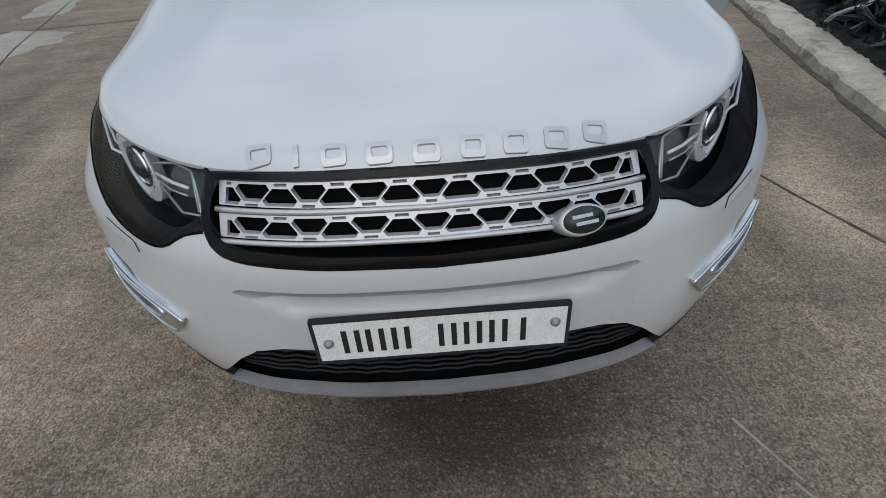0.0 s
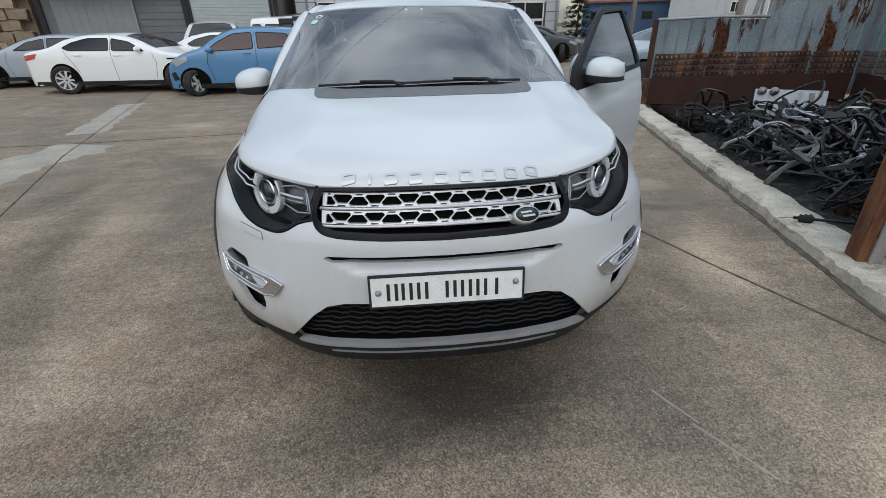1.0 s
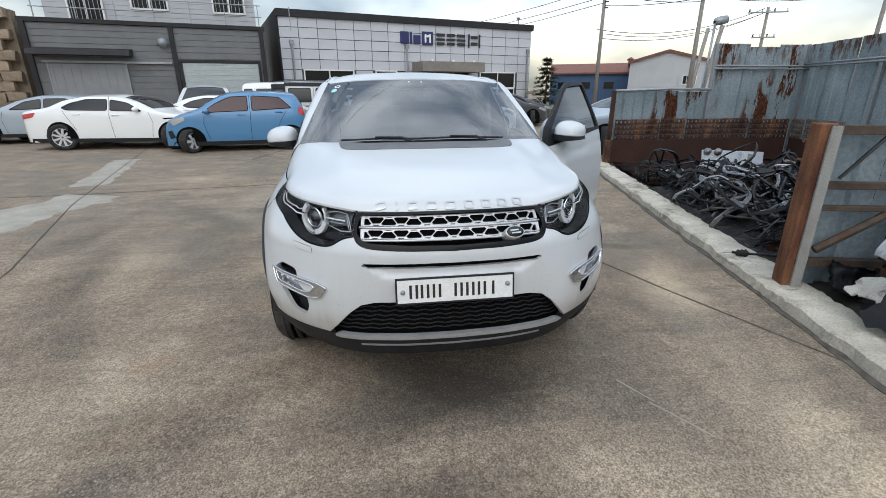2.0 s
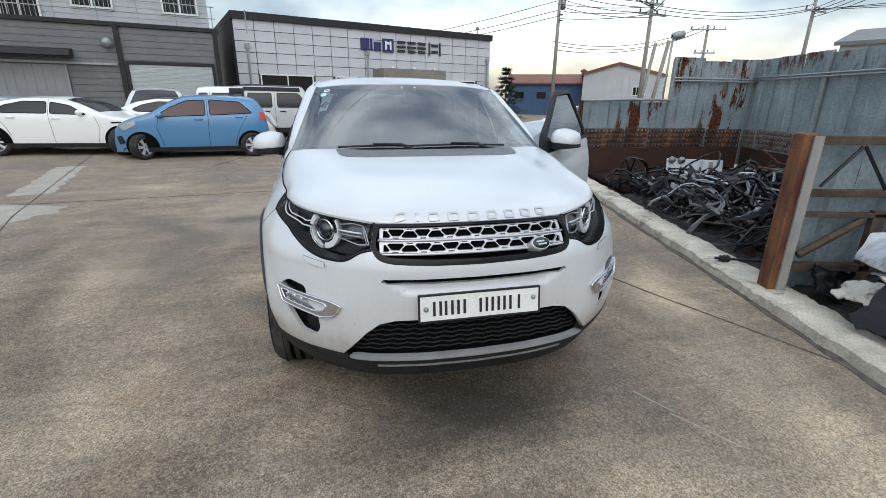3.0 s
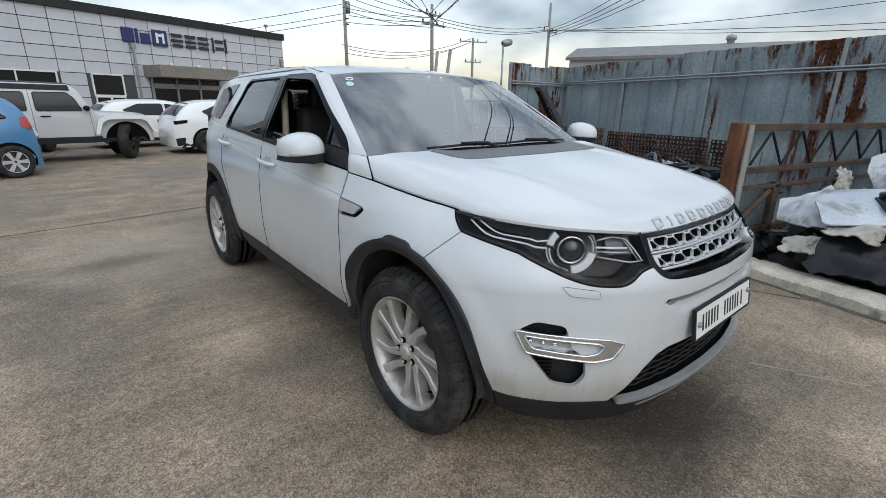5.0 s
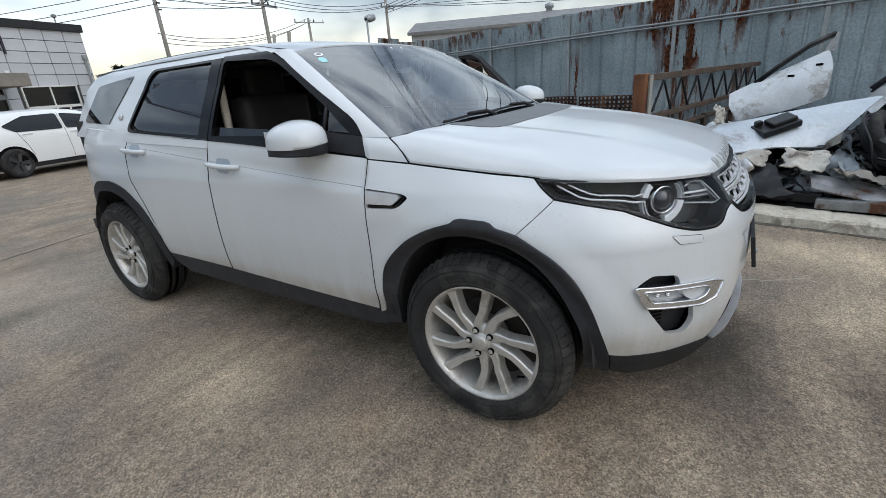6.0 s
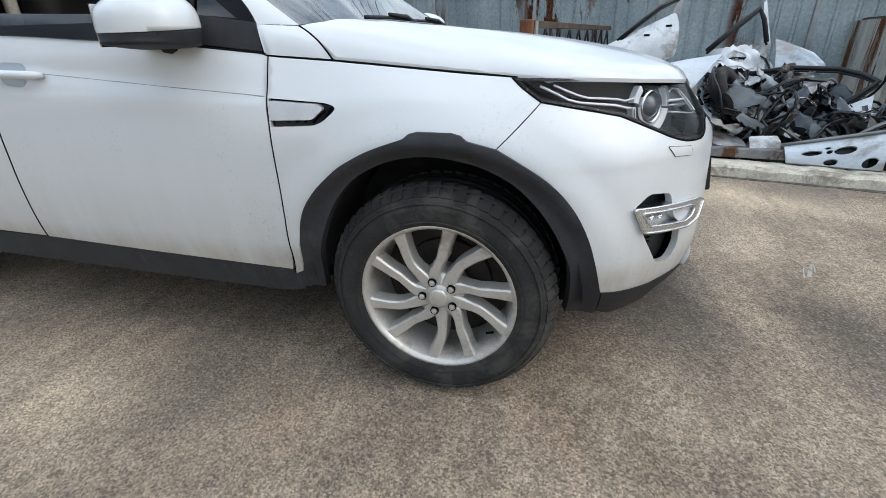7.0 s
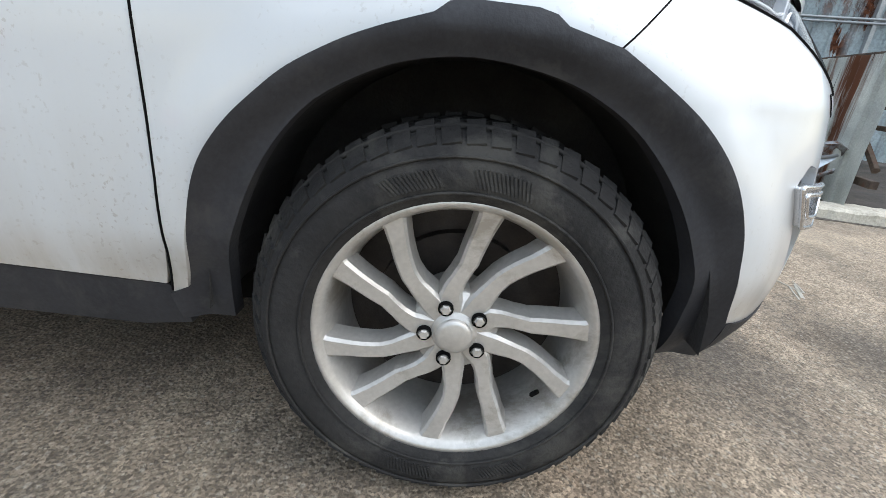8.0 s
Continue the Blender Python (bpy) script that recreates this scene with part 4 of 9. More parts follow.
window(root, 4.2, 1.9, 1.0, 0.7, 2)
root = thing("red_roof_shed", "blue-walled shed with a red metal roof", "building", at=Matrix.Translation((17.5, 45.2, 0)) @ pose(0, 0, 0, 0, 0, -27))
part("wall", boxes(((5, 3, 1.5), (10, 6, 3.0), None)), "blue_wall", root)
for x in (1.2, 3.4, 5.6, 7.8):
    part("window", boxes(((x, -0.02, 1.9), (0.9, 0.06, 0.6), None)), "window_dark", root)
bm = bmesh.new()
prism(bm, [(-0.3, 2.95), (3, 3.9), (6.3, 2.95), (6.3, 3.1), (3, 4.05), (-0.3, 3.1)], 10.6, Matrix.Translation((-0.3, 0, 0)) @ Matrix(((0, 0, 1, 0), (1, 0, 0, 0), (0, 1, 0, 0), (0, 0, 0, 1))))
part("roof", bm, "roof_red", root)
for x in (7.4, 8.9):
    bm = bmesh.new()
    tube(bm, [(x, 1.2, 3.2), (x, 1.2, 4.2)], 0.14)
    lathe(bm, [(0.3, 0), (0.32, 0.15), (0.0, 0.35)], 10, Matrix.Translation((x, 1.2, 4.15)))
    part("roof_vent", bm, "roof_red", root)
root = thing("warehouse", "long pale grey metal warehouse behind the fence", "building", at=Matrix.Translation((34.8, 25.9, 0)) @ pose(0, 0, 0, 0, 0, -63))
part("wall", boxes(((15, 6, 2.7), (30, 12, 5.4), None)), "pale_wall", root)
for i in range(30):
    part("wall_rib", boxes(((0.5 + i, -0.05, 2.7), (0.12, 0.08, 5.3), None)), "pale_wall", root)
bm = bmesh.new()
prism(bm, [(-0.4, 5.3), (6, 6.7), (12.4, 5.3), (12.4, 5.5), (6, 6.95), (-0.4, 5.55)], 30.6, Matrix.Translation((-0.3, 0, 0)) @ Matrix(((0, 0, 1, 0), (1, 0, 0, 0), (0, 1, 0, 0), (0, 0, 0, 1))))
part("roof", bm, "grey_roof", root)
bm = bmesh.new()
lathe(bm, [(0.3, 0), (0.3, 0.3), (0.45, 0.4), (0.4, 0.7), (0, 0.85)], 12, Matrix.Translation((13, 6, 6.85)))
part("roof_vent", bm, "galv", root, smooth=True)
# stacked stone wall at the far end of the yard, stone by stone
root = thing("stone_wall", "stacked brown stone wall beside the workshop", "wall", kind="structure", at=Matrix.Translation((-17.75, 18.3, 0)) @ pose(0, 0, 0, 0, 0, 14))
rnd = random.Random(8)
meshes = []
for k in range(5):
    bm = bmesh.new()
    box(bm, (0, 0, 0), (0.62, 0.5, 0.36), bevel=0.05)
    for v in bm.verts:
        v.co += Vector([rnd.uniform(-0.03, 0.03) for _ in range(3)])
    me = bpy.data.meshes.new("stone")
    bm.to_mesh(me)
    bm.free()
    me.materials.append(MAT["stone"])
    meshes.append(me)
for j in range(12):
    for i in range(6):
        ob = new("stone", rnd.choice(meshes))
        ob.parent = root
        ob.location = (0.3 + i * 0.64 + (j % 2) * 0.3, rnd.uniform(-0.05, 0.05), 0.18 + j * 0.37)
        ob.rotation_euler = (0, rnd.uniform(-0.04, 0.04), rnd.uniform(-0.06, 0.06))
part("core", boxes(((2.1, 0.35, 2.2), (4.2, 0.5, 4.4), None)), "stone", root)


# ---- utility poles and wires ----
def utility_pole(x, y, h, arms, turn, r=0.16, extra=False):
    root = thing("utility_pole", "concrete utility pole with steel crossarms and insulators", "utility pole", group="utility poles", at=Matrix.Translation((x, y, 0)) @ pose(0, 0, 0, 0, 0, turn))
    bm = bmesh.new()
    tube(bm, [(0, 0, 0), (0, 0, h)], [r, r * 0.65], 12)
    part("pole", bm, "pole", root, smooth=True)
    for z, w in arms:
        part("crossarm", boxes(((0, -0.14, z), (w, 0.1, 0.1), None)), "galv", root)
        for k in range(4):
            xx = -w / 2 + 0.1 + k * (w - 0.2) / 3
            bm = bmesh.new()
            lathe(bm, [(0.03, 0), (0.07, 0.04), (0.04, 0.1), (0.07, 0.16), (0.02, 0.24), (0, 0.25)], 8, Matrix.Translation((xx, -0.14, z + 0.05)))
            part("insulator", bm, "white_plain" if k % 2 else "wire", root, smooth=True)
    if extra:
        bm = bmesh.new()
        tube(bm, [(0.35, 0, h - 2.4), (0.35, 0, h - 1.6)], 0.22, 12)
        part("transformer", bm, "galv", root, smooth=True)
        for z in (h - 3.2, h - 2.8, h - 1.4, h - 0.9):
            part("bracket", boxes(((0.12, -0.1, z), (0.34, 0.12, 0.08), None)), "wire", root)
    return root


utility_pole(17.1, 34.2, 10.5, [(9.9, 1.2)], 20, extra=True)
utility_pole(20.45, 27.6, 8.2, [(6.85, 2.4), (7.5, 1.6)], 10)
utility_pole(32.4, 36.0, 7.9, [(7.5, 3.0), (5.6, 1.8)], -20)
utility_pole(33.6, 27.5, 10.0, [(7.7, 2.4)], 10)
for a, b in (((20.9, 28.3, 0), (22.6, 29.6, 5.4)), ((20.5, 26.6, 0), (21.2, 26.4, 5.2))):
    bm = bmesh.new()
    tube(bm, [a, b], 0.12, 8)
    tagged(part("brace_pole", bm, "pole", smooth=True), "leaning grey brace pole by the shed", "pole", group="brace poles")


def wire(p, q, sag, r=0.022):
    p, q = Vector(p), Vector(q)
    bm = bmesh.new()
    if q.z > 9.0 and (q - p).length > 12:  # runs on to a pole far off
        q, sag = p + (q - p) * 2.6, sag * 4
    tube(bm, [p.lerp(q, i / 16) - Vector((0, 0, sag * 4 * (i / 16) * (1 - i / 16))) for i in range(17)], r, 5)
    tagged(part("overhead_wire", bm, "wire"), "thin black overhead cable between poles", "cable", group="overhead wires")


for dz, dx in ((0, 0), (0.5, 0.3), (1.0, -0.3)):
    wire((17.1 + dx, 34.0, 7.6 + dz), (-1 + dx, 62, 9.5 + dz), 0.9)
    wire((17.1 + dx, 34.0, 7.4 + dz), (20.45 + dx, 27.6, 6.9 + dz * 0.4), 0.15)
    wire((20.45 + dx, 27.5, 6.95 + dz * 0.5), (33.6 + dx, 27.4, 7.8 + dz * 0.3), 0.5)
    wire((20.4 + dx, 27.5, 6.95 + dz * 0.5), (8 + dx, 2, 11.5 + dz), 0.7)
    wire((33.6 + dx, 27.4, 7.8), (40 + dx, -10, 9.0 + dz), 1.0)
    wire((17.0 + dx, 34.1, 5.2 + dz * 0.6), (32.4 + dx, 36, 7.6 + dz * 0.2), 0.9)

for k in range(4):
    wire((17.1 - 0.3 * k, 34.1, 9.9 - 0.25 * k), (-16 + 2.5 * k, 24, 17.5 - 0.6 * k), 1.2)
    wire((20.45 + 0.2 * k, 27.6, 7.5 - 0.2 * k), (-2 + 3.0 * k, 16, 12.5 + 0.4 * k), 0.9)
    wire((33.6, 27.5, 7.9 - 0.2 * k), (14 + 2 * k, 2, 14 + 0.3 * k), 1.4)
    wire((20.45, 27.6, 7.6 - 0.3 * k), (17.1, 34.2, 9.8 - 0.5 * k), 0.25)


# ---- small conifer beside the office ----
root = thing("conifer", "small dark conifer beside the office building", "tree", at=(10.4, 27.2, 0))
bm = bmesh.new()
tube(bm, [(0, 0, 0), (0.03, 0, 1.6), (0, 0.02, 3.4)], [0.09, 0.06, 0.015], 8)
part("trunk", bm, "bark", root, smooth=True)
rnd = random.Random(5)
verts, faces = [], []
for i in range(3600):
    tier = rnd.randrange(13)
    h = 0.4 + tier * 0.235 + rnd.uniform(-0.05, 0.05)
    rad = (3.55 - h) * 0.56 * (0.85 + 0.25 * math.sin(tier * 2.7)) * math.sqrt(rnd.random())
    a = rnd.randrange(9) * 0.698 + tier * 0.4 + rnd.uniform(-0.16, 0.16)
    p = Vector((rad * math.cos(a), rad * math.sin(a), h - rad * 0.25))
    d = Vector((math.cos(a) + rnd.uniform(-0.5, 0.5), math.sin(a) + rnd.uniform(-0.5, 0.5), rnd.uniform(-0.2, 0.7))).normalized() * rnd.uniform(0.14, 0.34)
    s = d.cross(Vector((0, 0, 1))).normalized() * 0.05
    k = len(verts)
    verts += [p - s, p + s, p + d]
    faces.append((k, k + 1, k + 2))
me = bpy.data.meshes.new("crown")
me.from_pydata([v[:] for v in verts], [], faces)
me.materials.append(MAT["leaf"])
ob = new("crown", me)
ob.parent = root
tagged(ob, "dark green needled crown", kind="stuff")


# ---- the white sport utility vehicle ----
from mathutils.geometry import delaunay_2d_cdt


class Curve:
    """A smooth curve through (u, v) pairs, kept as a fine table."""

    def __init__(self, pts, soft=0.0, n=600):
        u = np.array([p[0] for p in pts], float)
        v = np.array([p[1] for p in pts], float)
        d = np.diff(v) / np.diff(u)
        m = np.concatenate([[d[0]], np.where(d[1:] * d[:-1] > 0, 2 * d[1:] * d[:-1] / (d[1:] + d[:-1] + 1e-15), 0.0), [d[-1]]])
        self.a, self.b, self.n = u[0], u[-1], n
        g = np.linspace(self.a, self.b, n)
        k = np.clip(np.searchsorted(u, g) - 1, 0, len(u) - 2)
        h = u[k + 1] - u[k]
        t = (g - u[k]) / h
        out = v[k] * (1 + 2 * t) * (1 - t) ** 2 + m[k] * h * t * (1 - t) ** 2 + v[k + 1] * t * t * (3 - 2 * t) + m[k + 1] * h * t * t * (t - 1)
        if soft:
            w = max(1, int(soft / (self.b - self.a) * n))
            kern = np.exp(-0.5 * (np.arange(-3 * w, 3 * w + 1) / w) ** 2)
            pad = np.concatenate([2 * out[0] - out[1:3 * w + 1][::-1], out, 2 * out[-1] - out[-3 * w - 1:-1][::-1]])
            out = np.convolve(pad, kern / kern.sum(), "valid")
        self.t = out.tolist()

    def __call__(self, x):
        f = (x - self.a) / (self.b - self.a) * (self.n - 1)
        if f <= 0:
            return self.t[0]
        if f >= self.n - 1:
            return self.t[-1]
        i = int(f)
        return self.t[i] + (self.t[i + 1] - self.t[i]) * (f - i)


# the plan outline of one half, from the nose round to the tail, by arc length
PLAN = [(0, .035), (.2, .043), (.4, .075), (.55, .135), (.68, .225), (.79, .325), (.86, .42), (.905, .55), (.925, .70), (.935, .90), (.938, 1.3), (.94, 2.0), (.938, 3.0), (.928, 3.55), (.885, 3.86), (.83, 4.06), (.75, 4.23), (.60, 4.38), (.3, 4.47), (0, 4.49)]
arc = [0.0]
for p, q in zip(PLAN, PLAN[1:]):
    arc.append(arc[-1] + math.dist(p, q))
PX, PY = Curve([(a, p[0]) for a, p in zip(arc, PLAN)], 0.03, 1200), Curve([(a, p[1]) for a, p in zip(arc, PLAN)], 0.03, 1200)
S_END = arc[-1]
ss = np.linspace(0, S_END, 2000)
tab_x, tab_y = np.array([PX(s) for s in ss]), np.array([PY(s) for s in ss])
widest = int(np.argmax(tab_x))


def fx(x, z):
    """The skin's (arc, height) at x on the nose; the sign of x picks the side."""
    return (math.copysign(float(np.interp(abs(x), tab_x[:widest], ss[:widest])), x), z)


def fy(y, z):
    """The skin's (arc, height) at y along the flank."""
    return (float(np.interp(y, tab_y, ss)), z)


NOSE = Curve([(.2, .11), (.3, .052), (.36, .020), (.42, .008), (.5, .002), (.6, .0), (.7, .0), (.77, .002), (.81, .012), (.85, .035), (.90, .072), (.95, .112), (1.0, .155), (1.1, .26)], 0.012)
FLANK = Curve([(.2, .09), (.3, .06), (.36, .042), (.42, .03), (.5, .014), (.6, .004), (.7, .0), (.8, .0), (.88, .003), (.94, .005), (.97, .012), (1.0, .016), (1.06, .020), (1.12, .034), (1.2, .067), (1.3, .11)], 0.012)
SHOULDER = Curve([(0, .10), (.5, .12), (.7, .11), (.8, .08), (.95, .058), (1.06, .046), (1.175, .039), (1.33, .028), (1.7, .0), (5, .0)], 0.05)
BELT = Curve([(.5, .975), (.685, .993), (.95, 1.019), (1.175, 1.041), (1.383, 1.057)], 0.02)  # the bonnet's side shut line
CORNER = Curve([(.2, .0), (.3, .004), (.38, .014), (.46, .022), (.56, .022), (.66, .012), (.76, .0)], 0.02)  # the fuller lower corners of the bumper
TAIL = Curve([(.2, .15), (.4, .06), (.6, .0), (.8, .01), (1.1, .06), (1.3, .12)], 0.02)


def smooth01(t):
    t = min(1.0, max(0.0, t))
    return t * t * (3 - 2 * t)


def skin(s, z, off=0.0):
    """A point of the lower body: s along the plan outline (minus: the car's right side), z its height."""
    sg = -1.0 if s < 0 else 1.0
    a = abs(s)
    x, y = PX(a), PY(a)
    e = 0.004
    dx, dy = PX(min(a + e, S_END)) - PX(max(a - e, 0)), PY(min(a + e, S_END)) - PY(max(a - e, 0))
    if a < e:
        dx, dy = 1.0, 0.0
    ln = math.hypot(dx, dy)
    nx, ny = dy / ln, -dx / ln
    wf = 1 - smooth01((y - 0.38) / 0.42)
    wt = smooth01((y - 3.9) / 0.4)
    side = FLANK(z) + SHOULDER(y) * max(0.0, (z - 0.82) / 0.17) ** 2 * (1 - 0.5 * wf)
    d = NOSE(z) * wf + side * (1 - wf) * (1 - wt) + TAIL(z) * wt
    if z < 0.76:
        d -= CORNER(z) * smooth01((x - 0.30) / 0.30) * wf
    if y < 0.35:  # the shallow panel round the number plate
        hw = 0.355 + (z - 0.69) * 1.25
        d += 0.017 * smooth01((hw - x) / 0.07) * smooth01((0.742 - z) / 0.03) * smooth01((z - 0.655) / 0.045) * wf
    elif 1.34 < y < 4.0:  # the crease along the doors
        d += 0.009 * smooth01((z - 0.917 - (y - 1.35) * 0.083) / 0.055) * smooth01((y - 1.352) / 0.025)
    if .3 < y < 1.45 and .42 < z < .95:  # the wing's lip round the wheel arch
        d -= 0.010 * smooth01((0.585 - math.hypot(y - 0.885, z - 0.352)) / 0.085) * smooth01((z - .42) / .1)
    d -= off
    return Vector((sg * (x - nx * d), y - ny * d, z))


def house(y, z, off=0.0, sg=-1.0):
    """A point of the glasshouse's side."""
    x = GLASS_X(z) * (1 - 0.125 * max(0.0, (y - 3.1) / 1.0) ** 1.6) * (1 - 0.067 * max(0.0, (1.95 - y) / 0.543) ** 1.5)
    return Vector((sg * (x + off * 0.92), y, z + off * 0.38))


GLASS_X = Curve([(1.0, .935), (1.06, .922), (1.12, .902), (1.2, .870), (1.3, .820), (1.4, .765), (1.47, .730), (1.51, .703), (1.54, .670), (1.56, .635), (1.575, .58)], 0.006)
NOSE_Y = Curve([(0, .150), (.2, .157), (.35, .177), (.45, .201), (.55, .256), (.65, .340), (.73, .442), (.78, .556), (.80, .63), (.815, .69), (.83, .75), (.86, .84), (.9, .95)], 0.02)
NOSE_RISE = Curve([(0, .005), (.40, .010), (.452, .018), (.52, .024), (.60, .031), (.68, .038), (.76, .047), (.82, .053), (.9, .055)], 0.02)
HOOD_Z = Curve([(-.2, .70), (0, .936), (.010, .954), (.022, .968), (.036, .979), (.06, .993), (.1, 1.009), (.2, 1.038), (.45, 1.085), (.75, 1.122), (.95, 1.140), (1.3, 1.150)], 0.006)


def bonnet(x, y, off=0.0):
    """The bonnet: rolled down at the nose, and over its sides to the wings' shut line."""
    a = abs(x)
    q = y - NOSE_Y(a)
    front = HOOD_Z(q) + NOSE_RISE(a) * math.exp(-max(0.0, q) / 0.09) + 0.006 * smooth01(1 - abs(a - 0.50) / 0.12) * smooth01(q / 0.4) + 0.026 * smooth01((a - 0.38) / 0.46) * smooth01((y - 0.75) / 0.5)
    r = max(-0.01, side_x(y) - a)
    side = BELT(y) + 0.13 * (1 - math.exp(-r / 0.045)) if y > 0.5 else front + 1
    w = smooth01((y - 0.5) / 0.15)
    h = min(1.0, max(0.0, 0.5 + 0.5 * (side - front) / 0.034))
    low = side * (1 - h) + front * h - 0.034 * h * (1 - h)
    return Vector((x, y - off * 0.25, front * (1 - w) + low * w + off))


SIDE = [(y, skin(fy(y, 0)[0], BELT(y) + 0.002).x) for y in (.3, .5, .6, .685, .75, .8, .88, .95, 1.06, 1.175, 1.25, 1.3, 1.383, 1.5)]
side_x = Curve(SIDE)


ROOF_Z = Curve([(1.75, 1.515), (1.86, 1.540), (2.0, 1.562), (2.3, 1.597), (2.8, 1.613), (3.4, 1.598), (3.85, 1.562), (4.1, 1.520), (4.3, 1.45)], 0.05)


def rooftop(x, y, off=0.0):
    return Vector((x, y, ROOF_Z(y) - 0.022 * (x / 0.6) ** 2 - 0.02 * abs(x / 0.62) ** 6 + off))


def screen_edge(v):
    """The windscreen's side edge, from the scuttle to the roof."""
    return Vector((0.810 - 0.155 * v, 1.291 + 0.619 * v, 1.131 + 0.372 * v + 0.012 * v * (1 - v)))


def windscreen(u, v, off=0.0):
    e = screen_edge(v)
    bow = 1 - abs(u) ** max(2.0, 6 - 4 * v)
    return Vector((u * e.x, e.y - bow * (0.086 - 0.031 * v) - off * 0.6, e.z + bow * (0.017 + 0.020 * v + 0.03 * v * (1 - v)) + off))


def rounded(poly, r, n=5):
    """The polygon with its corners rounded; r one number, or one for each corner."""
    out = []
    k = len(poly)
    for i, p in enumerate(poly):
        rr = r[i] if isinstance(r, (list, tuple)) else r
        p, a, b = Vector(p), Vector(poly[i - 1]), Vector(poly[(i + 1) % k])
        if rr <= 0:
            out.append(tuple(p))
            continue
        pa = p + (a - p).normalized() * min(rr, (a - p).length * 0.48)
        pb = p + (b - p).normalized() * min(rr, (b - p).length * 0.48)
        for t in range(n + 1):
            t /= n
            out.append(tuple(pa.lerp(p, t).lerp(p.lerp(pb, t), t)))
    return out


def resample(poly, step, close=True):
    out = []
    k = len(poly)
    for i in range(k if close else k - 1):
        a, b = Vector(poly[i]), Vector(poly[(i + 1) % k])
        n = max(1, math.ceil((b - a).length / step))
        out += [tuple(a.lerp(b, j / n)) for j in range(n)]
    if not close:
        out.append(tuple(poly[-1]))
    return out


def inside(pts, poly):
    """Which of the points (an n x 2 array) lie in the polygon."""
    x, y = pts[:, 0], pts[:, 1]
    res = np.zeros(len(pts), bool)
    px, py = np.array([p[0] for p in poly]), np.array([p[1] for p in poly])
    j = len(poly) - 1
    for i in range(len(poly)):
        c = (py[i] > y) != (py[j] > y)
        if c.any():
            res ^= c & (x < (px[j] - px[i]) * (y - py[i]) / (py[j] - py[i] + 1e-12) + px[i])
        j = i
    return res


def panel(name, outline, fn, mat, parent, holes=(), step=0.03, rim=0.018, lift=0.0, label="", back=False):
    """A sheet cut to an outline with holes and laid on the surface fn(u, v, off), with turned-in edges."""
    loops = [resample(l, step) for l in (outline, *holes)]
    pts, edges = [], []
    for l in loops:
        k = len(pts)
        pts += l
        edges += [(k + i, k + (i + 1) % len(l)) for i in range(len(l))]
    edge = np.array(pts)
    lo, hi = edge[:len(loops[0])].min(0), edge[:len(loops[0])].max(0)
    gx, gy = np.arange(lo[0] + step / 2, hi[0], step), np.arange(lo[1] + step / 2, hi[1], step)
    if len(gx) and len(gy):
        g = np.array([(x + (step * 0.5 if j % 2 else 0), y) for j, y in enumerate(gy) for x in gx])
        ok = inside(g, loops[0])
        for h in loops[1:]:
            ok &= ~inside(g, h)
        g = g[ok]
        if len(g):
            near = np.array([np.min((edge[:, 0] - p[0]) ** 2 + (edge[:, 1] - p[1]) ** 2) for p in g])
            pts += [tuple(p) for p in g[near > (step * 0.45) ** 2]]
    vs, _, fs, *_ = delaunay_2d_cdt([Vector(p) for p in pts], edges, [], 0, 1e-6)
    arr = np.array([(v.x, v.y) for v in vs])
    cen = np.array([arr[list(f)].mean(0) for f in fs])
    ok = inside(cen, loops[0])
    for h in loops[1:]:
        ok &= ~inside(cen, h)
    e = 1e-3
    co, nrm = [], []
    for u, v in arr:
        p = fn(u, v, lift)
        n = (fn(u + e, v, lift) - fn(u - e, v, lift)).cross(fn(u, v + e, lift) - fn(u, v - e, lift)).normalized()
        if (fn(u, v, lift + 0.01) - p).dot(n) < 0:
            n = -n
        co.append(p)
        nrm.append(n)
    faces = []
    for f, k in zip(fs, ok):
        if not k:
            continue
        a, b, c = f[0], f[1], f[2]
        n = (co[b] - co[a]).cross(co[c] - co[a])
        faces.append((a, b, c) if n.dot(nrm[a]) > 0 else (a, c, b))
    base = len(co)
    if rim:
        for l in loops:
            k = len(co)
            for dep in (0.0, 0.35, 1.0):
                for u, v in l:
                    co.append(fn(u, v, lift - rim * dep))
                    nrm.append(Vector((0, 0, 0)))
            m = len(l)
            for r in range(2):
                for i in range(m):
                    j = (i + 1) % m
                    faces.append((k + r * m + i, k + r * m + j, k + (r + 1) * m + j, k + (r + 1) * m + i))
    if back:
        k = len(co)
        for u, v in arr:
            co.append(fn(u, v, lift - (rim or 0.004)))
            nrm.append(Vector((0, 0, 0)))
        faces += [tuple(k + i for i in f[::-1]) for f in faces if len(f) == 3]
    me = bpy.data.meshes.new(name)
    me.from_pydata([c[:] for c in co], [], faces)
    me.materials.append(MAT[mat] if isinstance(mat, str) else mat)
    me.shade_smooth()
    me.normals_split_custom_set_from_vertices([n[:] for n in nrm])
    ob = new(name, me)
    ob.parent = parent
    if label:
        ob["label"] = label
    return ob


def mirrored(half):
    """A closed outline from its half with u >= 0, listed from the middle's top to its bottom."""
    return half + [(-u, v) for u, v in reversed(half) if abs(u) > 1e-6]


def flip(poly):
    return [(-u, v) for u, v in poly]




suv = thing("suv", "white sport utility vehicle with black lower cladding and an open door", "car")

